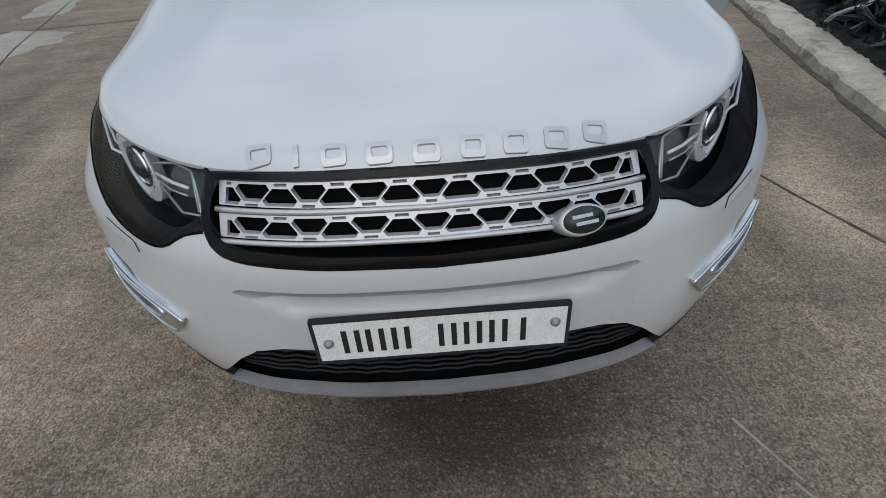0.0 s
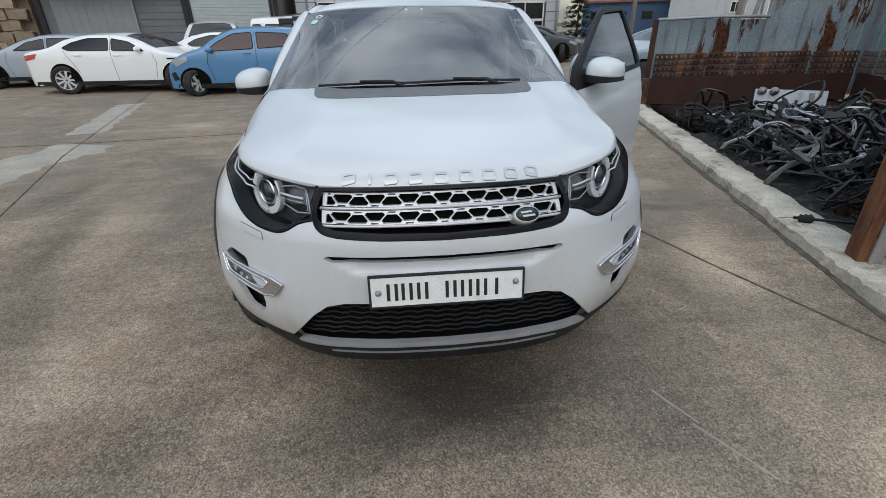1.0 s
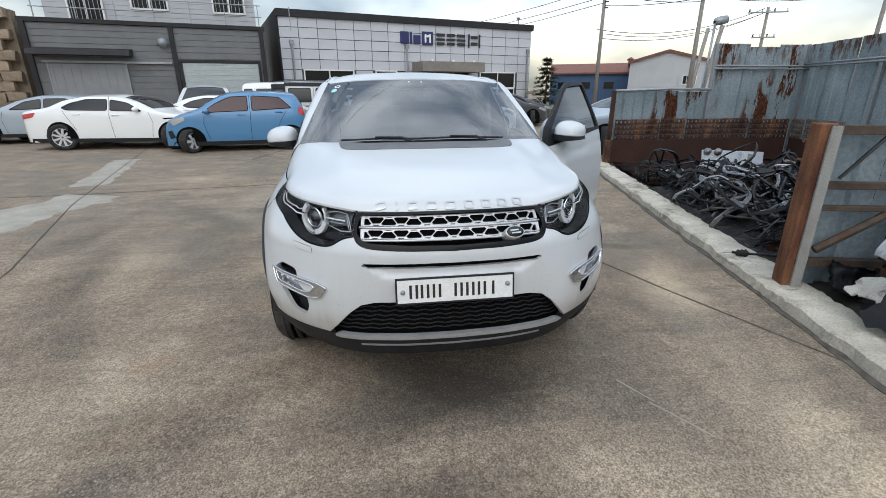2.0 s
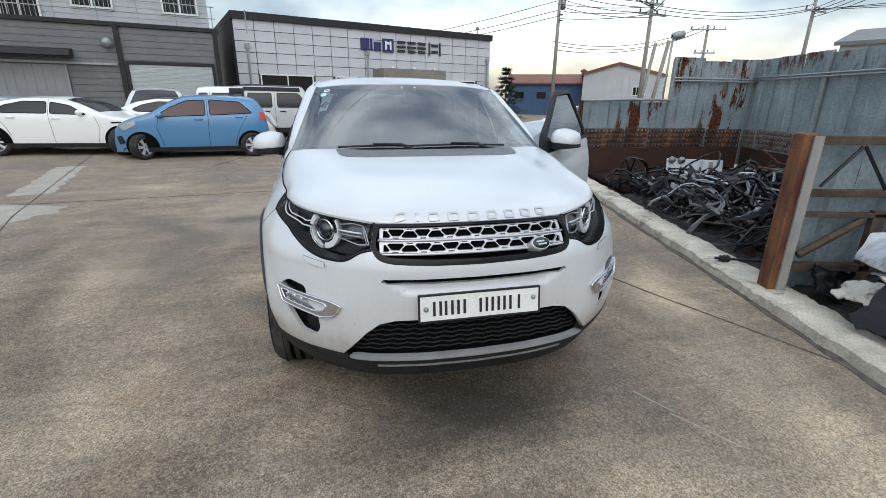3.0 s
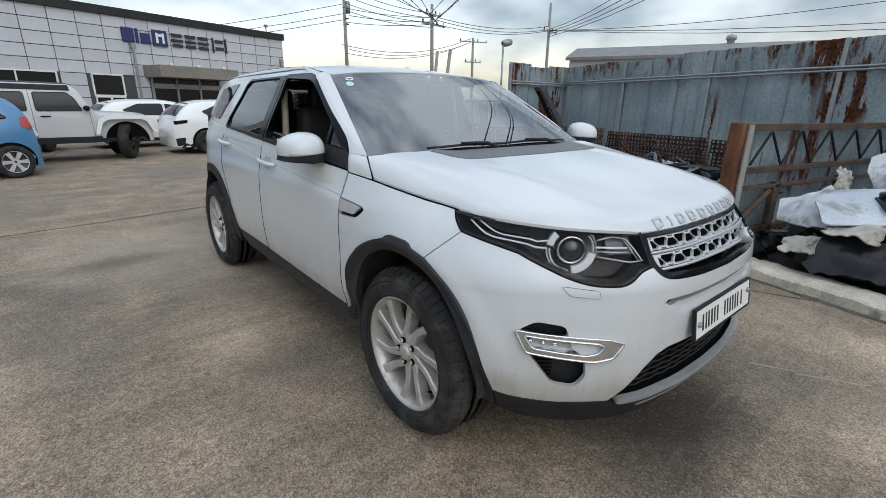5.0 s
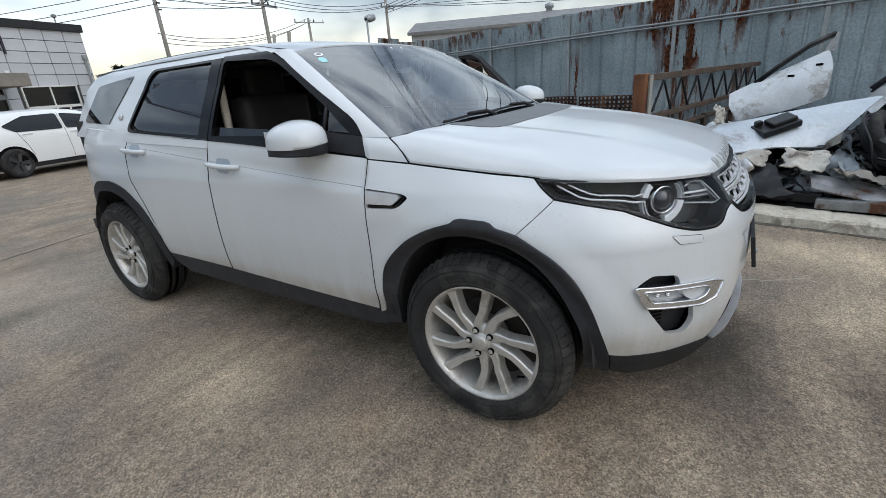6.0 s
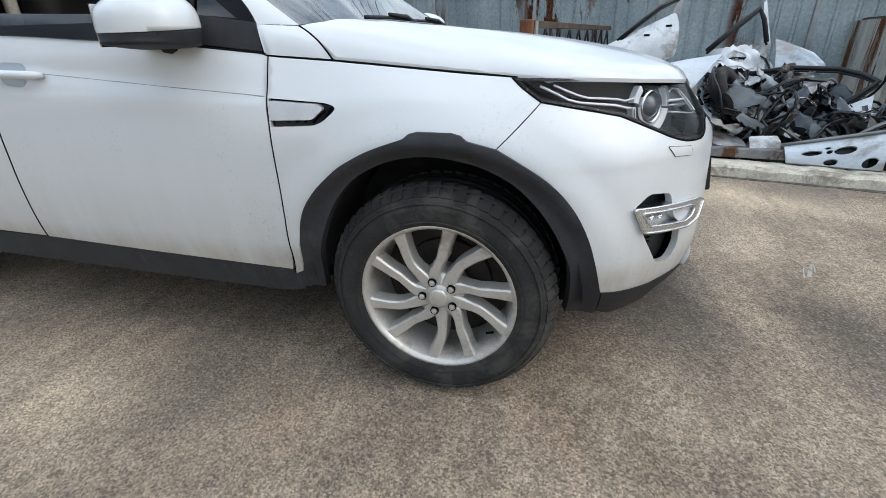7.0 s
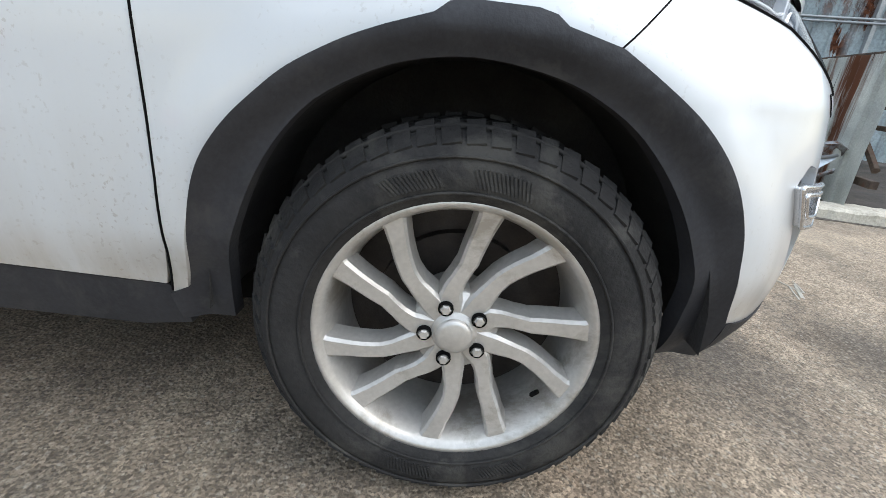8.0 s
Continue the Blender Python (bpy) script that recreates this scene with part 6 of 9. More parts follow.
for sg in (-1, 1):
    f = flip if sg < 0 else (lambda l: l)
    if sg < 0:
        fd = panel("front_door", f(DOOR_F), skin, "white_paint", suv, step=0.018, rim=0.02)
    rd = panel("rear_door", f(DOOR_R), skin, "white_paint", suv, step=0.018, rim=0.02)
    panel("rear_quarter", f(QUARTER), skin, "white_paint", suv, step=0.035, rim=0.02)
    panel("sill", f(SILL), skin, "cladding", suv, step=0.04, rim=0.06, lift=-0.004, label="black plastic sill")
    for d, y0, z in ((fd if sg < 0 else None, 2.13, 1.012), (rd, 2.98, 1.075)):
        if d is None:
            continue
        hd = bmesh.new()
        pts = [skin(*(f([fy(y0 + t * .25, z + .012 * t)])[0]), .006 + .030 * math.sin(math.pi * min(1, max(0, t))) ** 0.5) for t in [k / 12 for k in range(13)]]
        tube(hd, pts, [.009] + [.0130] * 11 + [.009], 10)
        part("handle", hd, "white_paint", d, smooth=True)
        # flat grey patch behind the handle, the cup's shade put in as colour
        panel("handle_cup", f(rounded([fy(y0 + .07, z + .035), fy(y0 + .19, z + .04), fy(y0 + .18, z - .03), fy(y0 + .08, z - .035)], .03)), skin, "silver_paint", d, step=0.02, rim=0.004, lift=0.0015)
    # arch cladding
    out_f = [fy(.410, .320)] + ARCH_F + ARCH_TOP + ARCH_R + [fy(1.372, .392), fy(1.365, .335)]
    cf = (fy(.888, 0)[0], .353)
    inner = [(.486, .318), (.493, .412), (.502, .48), (.54, .575), (.575, .635), (.62, .69), (.67, .734), (.715, .76), (.76, .780), (.81, .793), (.86, .801), (.905, .804), (.95, .800), (1.0, .79), (1.05, .771), (1.09, .75), (1.125, .727), (1.19, .652), (1.24, .555), (1.275, .45), (1.285, .335)]
    def arch_skin(s_, z, off=0.0):
        r = math.hypot(PY(abs(s_)) - .888, z - .353)
        return skin(s_, z, off - .030 * smooth01((.492 - r) / .055) + .004 * smooth01((.53 - r) / .03))
    panel("arch_cladding", f(out_f + flowing([fy(y, z) for y, z in reversed(inner)], 3)), arch_skin, "cladding", suv, step=0.014, rim=0.035, lift=0.008, label="black wheel arch cladding")
    inner2 = [(3.10, .33), (3.125, .50), (3.18, .62), (3.27, .72), (3.39, .79), (3.54, .82), (3.69, .81), (3.83, .76), (3.93, .67), (3.99, .55), (4.01, .40)]
    panel("arch_cladding", f(flowing([fy(y, z) for y, z in ARCH2]) + flowing([fy(y, z) for y, z in reversed(inner2)])), skin, "black_plastic", suv, step=0.03, rim=0.05, lift=0.010, label="black wheel arch cladding")
    # wheel wells
    for yc in (.888, 3.63):
        bm = bmesh.new()
        arcp = [(yc + .43 * math.cos(radians(a)), .36 + .45 * math.sin(radians(a))) for a in range(0, 181, 10)]
        rows = [[bm.verts.new((sg * x, y, z)) for y, z in arcp] for x in (.895, .52)]
        for i in range(len(arcp) - 1):
            bm.faces.new((rows[0][i], rows[0][i + 1], rows[1][i + 1], rows[1][i]))
        bm.faces.new(rows[1])
        part("wheel_well", bm, "liner", suv)
# underbody
part("underbody", boxes(((0, 2.25, .30), (1.3, 3.6, .10), None), ((0, .42, .36), (1.0, .4, .14), None), ((0, 4.1, .40), (1.5, .6, .3), None)), "void", suv)

# bonnet
hood = [(k * .0134, NOSE_Y(k * .0134) + .002) for k in range(60)] + [(side_x(y) - .003, y) for y in (.72, .78, .84, .92, 1.02, 1.10, 1.17)] + [(.836, 1.222), (.807, 1.288), (.77, 1.232), (.70, 1.205), (.6, 1.188), (.4, 1.176), (.2, 1.17), (0, 1.167)]
hood_half = resample(hood, 0.017, False)
bon = panel("bonnet", mirrored(hood_half), bonnet, "white_paint", suv, step=0.017, rim=0.010)
panel("bonnet_film", rounded(mirrored([(0, 1.162), (.2, 1.165), (.4, 1.171), (.55, 1.18), (.53, 1.02), (.50, .965), (0, .945)]), .03), bonnet, "matte_film", bon, step=0.03, rim=0.002, lift=0.0022, label="matte grey film on the bonnet")
panel("under_bonnet", mirrored([(0, .18), (.35, .21), (.55, .29), (.73, .48), (.78, .75), (.81, 1.15), (.79, 1.27), (0, 1.22)]), bonnet, "void", suv, step=0.05, rim=0, lift=-0.035)
# raised plain shapes in a row along the bonnet's nose
for xx, w in ((-.312, .048), (-.242, .010), (-.172, .046), (-.088, .048), (-.002, .050), (.083, .046), (.162, .046), (.238, .046), (.312, .046)):
    y0, y1 = NOSE_Y(abs(xx)) + .005, NOSE_Y(abs(xx)) + .033
    shape = [(xx - w / 2, y0), (xx + w / 2, y0), (xx + w / 2, y1), (xx - w / 2, y1)]
    hole = []
    if w > .02:
        shape = rounded(shape, .007)
        hole = [rounded([(xx - w / 2 + .0085, y0 + .0075), (xx + w / 2 - .0085, y0 + .0075), (xx + w / 2 - .0085, y1 - .0075), (xx - w / 2 + .0085, y1 - .0075)], .004)]
    panel("nose_mark", shape, bonnet, "letter", bon, hole, 0.005, 0.004, 0.0035)

# scuttle, windscreen, pillars, roof
panel("scuttle", [(-1, -.10), (-.5, -.10), (0, -.10), (.5, -.10), (1, -.10), (1, .03), (.5, .03), (0, .03), (-.5, .03), (-1, .03)], lambda u, v, off=0.0: windscreen(u, v, off - 0.02), "black_plastic", suv, step=0.06, rim=0)
ws = panel("windscreen", [(-1, 0), (-.5, 0), (0, 0), (.5, 0), (1, 0), (1, 1), (.5, 1), (0, 1), (-.5, 1), (-1, 1)], windscreen, "screen", suv, step=0.05, rim=0, label="tinted windscreen reflecting clouds")
ws.visible_shadow = False
band = [(-.995, .004), (0, .004), (.995, .004), (.995, .93), (.965, .93), (.94, .055), (0, .045), (-.94, .055), (-.965, .93), (-.995, .93)]
panel("screen_band", resample(band, .05), windscreen, "gloss_black", ws, step=0.05, rim=0, lift=-0.004)
for sg in (-1, 1):
    front_line = [(1.407, 1.135), (1.45, 1.172), (1.51, 1.222), (1.60, 1.293), (1.75, 1.395), (1.90, 1.468), (2.02, 1.515)]
    LINE = Curve([(i / 6, p[0]) for i, p in enumerate(front_line)], .02), Curve([(i / 6, p[1]) for i, p in enumerate(front_line)], .02)

    PILLAR_Y = Curve([(1.12, 1.400), (1.135, 1.407), (1.17, 1.430), (1.20, 1.457), (1.25, 1.535), (1.30, 1.622), (1.40, 1.797), (1.47, 1.91), (1.505, 1.985), (1.53, 2.05)], .01)

    def pillar(u, v, off=0.0, sg=sg):
        a = screen_edge(v * 1.03)
        b = house(PILLAR_Y(a.z), a.z + .004 * (1 - v), 0, 1.0)
        if v < 0.0:
            a = screen_edge(0)
        p = a.lerp(b, u)
        o = 0.008 * math.sin(math.pi * u) * smooth01(v / .3) + off
        return Vector((sg * (p.x + o * .6), p.y - o * .5, p.z + o * .5))

    panel("windscreen_pillar", resample([(0, 0), (1, 0), (1, 1), (0, 1)], .08), pillar, "white_paint", suv, step=0.06, rim=0)
    # pillar foot between bonnet, belt line and windscreen
    def foot(u, v, off=0.0, sg=sg):
        y = 1.178 + .200 * u
        low = skin(fy(y, 0)[0], BELT(y) + .002)
        top = screen_edge(0).lerp(house(1.407, 1.135, 0, 1.0), u)
        p, f0 = low.lerp(top, v), skin(fy(1.178, 0)[0], BELT(1.178) + .002).lerp(screen_edge(0), v)
        p.z += (bonnet(f0.x, f0.y).z - f0.z) * (1 - u) * .8
        o = .010 * math.sin(math.pi * v) * math.sin(math.pi * min(1, u * .8 + .1)) + off
        return Vector((sg * (p.x + o * .8), p.y, p.z + o * .5))

    panel("pillar_foot", resample([(0.012, 0), (1, 0), (1, 1), (0.012, 1)], .08), foot, "white_paint", suv, step=0.07, rim=0)
    bm = bmesh.new()
    tube(bm, [foot(0, k / 12, .0005) for k in range(13)], .0024, 5)
    part("shut_line", bm, "void", suv)
    # side of the glasshouse
    def hs(y, z, off=0.0, sg=sg):
        return house(y, z, off, sg)
    DLO_F = rounded([(1.460, 1.148), (1.63, 1.275), (1.83, 1.395), (1.98, 1.478), (2.36, 1.498), (2.345, 1.155)], [.01, .05, .08, .08, .02, .01])
    DLO_R = rounded([(2.455, 1.158), (2.468, 1.503), (3.04, 1.50), (3.185, 1.195)], [.01, .01, .05, .05])
    DLO_Q = rounded([(3.27, 1.492), (3.50, 1.228), (4.02, 1.242), (3.84, 1.462)], [.02, .02, .05, .05])
    frame_out = [(2.02, 1.515), (2.10, 1.54), (2.4, 1.56), (3.0, 1.565), (3.6, 1.555), (3.95, 1.53), (4.12, 1.45), (4.26, 1.15), (3.6, 1.14), (2.38, 1.098), (2.375, 1.5)]
    panel("side_frame", resample(frame_out, .1), hs, "white_paint", suv, [[(2.388, 1.150), (2.398, 1.506), (3.045, 1.504), (3.10, 1.47), (3.198, 1.20), (3.18, 1.188)], DLO_Q], 0.035, 0.014, -0.003)
    panel("window_trim", rounded([(2.375, 1.138), (2.385, 1.515), (3.06, 1.512), (3.215, 1.182)], [.0, .0, .05, .05]), hs, "gloss_black", suv, [DLO_R], 0.03, 0.01, 0.003, "black window surround")
    panel("rear_side_glass", DLO_R, hs, "privacy", suv, step=0.05, rim=0, lift=-0.006, label="dark privacy side glass")
    panel("quarter_glass", DLO_Q, hs, "privacy", suv, step=0.05, rim=0, lift=0.0015, label="dark privacy quarter glass")
    bm = bmesh.new()
    lathe(bm, [(0, .006), (.016, .005), (.02, 0)], 20, Matrix.Translation(house(3.33, 1.265, .002, sg)) @ pose(0, 0, 0, 0, sg * 68, 0))
    part("round_emblem", bm, "satin", suv, smooth=True)
    # roof side rail, between frame and roof skin
    ROOF_EDGE = Curve([(1.92, .632), (2.05, .625), (2.4, .615), (3.0, .605), (3.8, .582), (4.1, .54), (4.3, .5)], .03)

    def rail(u, v, off=0.0, sg=sg):
        y = 1.925 + v * 2.155
        a = house(y + .058 * (1 - v) ** 6, 1.505 + .045 * smooth01((y - 1.95) / .3), 0, 1.0)
        b = rooftop(ROOF_EDGE(y), y)
        p = a.lerp(b, u)
        o = .014 * math.sin(math.pi * u) + off
        return Vector((sg * (p.x + o * .6), p.y, p.z + o * .8))
    panel("roof_rail", resample([(0, 0), (1, 0), (1, 1), (0, 1)], .06), rail, "white_paint", suv, step=0.05, rim=0)
    bm = bmesh.new()
    tube(bm, [rail(.62, k / 20, .000) for k in range(21)], .0028, 6)
    part("roof_seal", bm, "gloss_black", suv, smooth=True)
roof_half = [(0, 1.84), (.2, 1.845), (.4, 1.872), (.55, 1.895), (.632, 1.925), (.628, 2.02), (.615, 2.4), (.606, 3.0), (.582, 3.8), (.54, 4.10), (.40, 4.22), (0, 4.27)]
panel("roof", mirrored(resample(roof_half, .05, False)), rooftop, "white_paint", suv, step=0.045, rim=0.01)
panel("tail_glass", [(-.9, 0), (0, 0), (.9, 0), (.9, 1), (0, 1), (-.9, 1)], lambda u, v, off=0.0: Vector((u * (.74 - .16 * v), 4.36 - .16 * v - .10 * u * u, 1.18 + .27 * v)), "privacy", suv, step=0.1, rim=0)

# mirrors: black base, white cap, glass
def wing_mirror(root, at, sg):
    def egg(scale, cut):
        bm = bmesh.new()
        bmesh.ops.create_uvsphere(bm, u_segments=28, v_segments=18, radius=1.0)
        for v in bm.verts:
            x, y, z = v.co
            x = math.copysign(abs(x) ** 0.62, x)
            z = math.copysign(abs(z) ** 0.72, z)
            if z < 0:  # the lower half is straight-sided
                k = min(1.0 / max(.05, math.sqrt(1 - min(.99, v.co.z ** 2))), 1.8) * (1 - .12 * z * z)
                x, y = max(-1.0, min(1.0, x * k)), y * k
            v.co = (x * .104 * scale, (y if y < 0 else y * .95) * .126 * scale, z * (.090 if z > 0 else .056) * scale * (1 - .22 * max(0.0, x)))
        if cut == "top":
            bmesh.ops.bisect_plane(bm, geom=bm.verts[:] + bm.edges[:] + bm.faces[:], plane_co=(0, 0, -.008), plane_no=(.06, 0, 1), clear_inner=True)
        else:
            bmesh.ops.bisect_plane(bm, geom=bm.verts[:] + bm.edges[:] + bm.faces[:], plane_co=(0, 0, -.008), plane_no=(.06, 0, 1), clear_outer=True)
        bmesh.ops.bisect_plane(bm, geom=bm.verts[:] + bm.edges[:] + bm.faces[:], plane_co=(0, .090, 0), plane_no=(0, 1, 0), clear_outer=True)
        bmesh.ops.holes_fill(bm, edges=bm.edges)
        bmesh.ops.transform(bm, matrix=Matrix.Translation(at) @ Matrix.Diagonal((sg, 1, 1, 1)), verts=bm.verts)
        if sg < 0:
            bmesh.ops.reverse_faces(bm, faces=bm.faces)
        return bm
    cap = part("mirror", egg(1.0, "top"), "white_paint", root, "white mirror cap on black base", smooth=True)
    part("mirror_base", egg(.985, "bottom"), "black_plastic", cap, smooth=True)
    bm = bmesh.new()
    tube(bm, [Vector(at) + Vector((-sg * .06, .01, -.035)), Vector(at) + Vector((-sg * .11, .01, -.047)), Vector(at) + Vector((-sg * .16, .02, -.05))], [.032, .026, .024], 10)
    part("mirror_arm", bm, "black_plastic", cap, smooth=True)
    part("mirror_glass", boxes(((at[0], at[1] + .091, at[2] + .004), (.150, .004, .10), None)), "chrome", cap)
    return cap


wing_mirror(suv, (-.970, 1.642, 1.132), -1)
# front right window: wound down, black seals round the opening
def hs(y, z, off=0.0):
    return house(y, z, off, -1.0)
FRAME_F = [(1.385, 1.062), (1.407, 1.135), (1.457, 1.202), (1.535, 1.252), (1.622, 1.302), (1.797, 1.402), (1.91, 1.472), (2.04, 1.516), (2.385, 1.522), (2.375, 1.135), (1.9, 1.105)]
panel("window_frame", FRAME_F, hs, "gloss_black", suv, [DLO_F], 0.03, 0.02, 0.001, "black front window frame, glass wound down")
panel("mirror_sail", [(1.386, 1.064), (1.408, 1.138), (1.60, 1.165), (1.64, 1.095)], hs, "black_plastic", suv, step=0.05, rim=0.01, lift=0.006, label="black mirror sail")
panel("quarter_light", rounded([(1.465, 1.155), (1.605, 1.255), (1.615, 1.17)], .01), hs, "privacy", suv, step=0.05, rim=0, lift=-0.008)
bm = bmesh.new()
tube(bm, [hs(1.60, 1.165, -.002), hs(1.605, 1.262, -.002)], .008, 6)
part("quarter_bar", bm, "black_plastic", suv, smooth=True)
panel("lowered_glass", [(1.66, 1.12), (1.68, 1.175), (2.345, 1.20), (2.345, 1.14)], hs, "privacy", suv, step=0.05, rim=0, lift=-0.02)

# wipers
for pts in ([(-.02, .004), (-.35, .013), (-.66, .002)], [(.64, .006), (.25, .018), (-.10, .006)]):
    bm = bmesh.new()
    tube(bm, [windscreen(u, v, .010) for u, v in resample(pts, .05, False)], .0062, 6)
    tube(bm, [windscreen(pts[1][0] - .05, pts[1][1], .020), windscreen(pts[1][0] + .16, .0, .022), windscreen(pts[1][0] + .24, -.04, .012)], [.006, .009, .012], 6)
    part("wiper", bm, "black_plastic", suv, smooth=True)
# stickers, mirror bracket
panel("screen_sticker", [(-.885 + .03 * math.cos(a * .4), .838 + .035 * math.sin(a * .4)) for a in range(16)], windscreen, "teal", ws, step=0.03, rim=0, lift=0.001)
panel("screen_sticker", [(-.865 + .032 * math.cos(a * .4), .912 + .026 * math.sin(a * .4)) for a in range(16)], windscreen, "white_plain", ws, [[(-.865 + .02 * math.cos(a * .4), .912 + .014 * math.sin(a * .4)) for a in range(16)]], step=0.03, rim=0, lift=0.001)
bm = bmesh.new()
box(bm, windscreen(0, .86, -.05), (.10, .06, .07), bevel=0.015)
box(bm, windscreen(0, .80, -.12), (.24, .02, .07), bevel=0.01)
part("mirror_bracket", bm, "cabin", ws)
for xx in (-.08, .06):
    bm = bmesh.new()
    bmesh.ops.create_uvsphere(bm, u_segments=12, v_segments=8, radius=.014, matrix=Matrix.Translation(windscreen(xx, .93, -.01)))
    part("sensor", bm, "white_plain", ws, smooth=True)

# cabin
bm = bmesh.new()
prism(bm, [(-.84, 1.40), (.84, 1.40), (.80, 1.78), (-.80, 1.78)], .12, pose(0, 0, .98))
part("dashboard", bm, "cabin", suv)
part("cabin_floor", boxes(((0, 2.8, .50), (1.66, 2.9, .08), None), ((0, 4.15, .85), (1.5, .1, .8), None)), "cabin", suv)
part("roof_lining", boxes(((0, 3.02, 1.490), (1.10, 1.96, .02), None), bevel=.006), "cabin", suv)
for sg in (-1, 1):
    st = part("seat", boxes(((sg * .37, 2.15, .72), (.50, .52, .20), None), bevel=0.06), "seat", suv, smooth=True)
    part("seat_back", boxes(((sg * .37, 2.50, 1.02), (.48, .16, .62), None), bevel=0.06), "seat", st, smooth=True)
    part("head_rest", boxes(((sg * .37, 2.54, 1.40), (.26, .10, .18), None), bevel=0.04), "seat", st, smooth=True)
    bm = bmesh.new()
    tube(bm, [(sg * .70, 2.46, 1.46), (sg * .72, 2.44, 1.2), (sg * .74, 2.42, .9)], .022, 6)
    part("belt_pillar", bm, "beige", suv, smooth=True)
bench = part("rear_bench", boxes(((0, 3.3, .98), (1.36, .18, .66), None), ((0, 3.1, .74), (1.36, .5, .18), None), bevel=0.05), "seat", suv, smooth=True)
for x in (-.42, 0, .42):
    part("head_rest", boxes(((x, 3.33, 1.38), (.24, .1, .16), None), bevel=0.04), "seat", bench, smooth=True)
bm = bmesh.new()
tube(bm, [Vector((.37, 1.80, 1.06)) + Vector((.18 * math.cos(a * math.pi / 12), .05 * math.sin(a * math.pi / 12), .17 * math.sin(a * math.pi / 12))) for a in range(24)], .014, 8, True)
part("steering_wheel", bm, "cabin", suv, smooth=True)

# the driver's door, swung open on its hinge
hinge = Vector((.925, 1.345, 0))
swing = Matrix.Translation(hinge) @ pose(0, 0, 0, 0, 0, -45) @ Matrix.Translation(-hinge)
door = panel("front_door", DOOR_F, skin, "white_paint", suv, step=0.035, rim=0.05, back=True, label="white driver's door standing open")
hs2 = lambda y, z, off=0.0: house(y, z, off, 1.0)
fr = panel("window_frame", FRAME_F, hs2, "black_plastic", door, [DLO_F], 0.03, 0.03, 0.0, back=True)
gl = panel("door_glass", DLO_F, hs2, "privacy", door, step=0.05, rim=0, lift=-0.012)
wing_mirror(door, (.960, 1.555, 1.155), 1)
for o in (door, ):
    o.matrix_basis = swing


# shut lines: dark gaps between the panels
def gap(pts, fn=skin, r=0.0018, off=0.0, name="shut_line"):
    bm = bmesh.new()
    tube(bm, [fn(u, v, off) for u, v in resample(pts, 0.025, False)], r, 5)
    part(name, bm, "void", suv)


for sg in (-1, 1):
    f = flip if sg < 0 else (lambda l: l)
    gap(f([fy(1.367, 1.055), fy(1.3565, .9), fy(1.3525, .6), fy(1.3585, .48), fy(1.374, .395)]))
    gap(f([fy(2.381, 1.132), fy(2.390, .95), fy(2.402, .6), fy(2.406, .445)]))
    gap(f([fy(3.205, 1.174), fy(3.229, 1.0), fy(3.215, .9), fy(3.135, .78), fy(3.075, .65)]))
    gap(f(SEAM), r=.0014)
    # thin grey line along the doors draws the crease's shade as colour
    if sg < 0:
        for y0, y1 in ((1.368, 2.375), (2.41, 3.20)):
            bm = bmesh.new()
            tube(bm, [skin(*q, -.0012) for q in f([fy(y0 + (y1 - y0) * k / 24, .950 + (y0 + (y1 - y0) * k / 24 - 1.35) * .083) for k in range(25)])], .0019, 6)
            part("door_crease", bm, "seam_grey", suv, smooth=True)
    gap(f([fy(1.375, 1.060), fy(1.7, 1.098), fy(2.1, 1.120), fy(2.386, 1.134), fy(2.8, 1.155), fy(3.20, 1.176)]), r=.003)
    gap(f([fy(y, BELT(y) - .001) for y in (.67, .8, .95, 1.06, 1.175, 1.28, 1.375)]), r=.0032, off=-.002)
    gap(f(LAMP_LOW + LAMP_TIP), r=.003)
    gap(f(LAMP_TOP[::-1]), r=.0085, off=-.006)


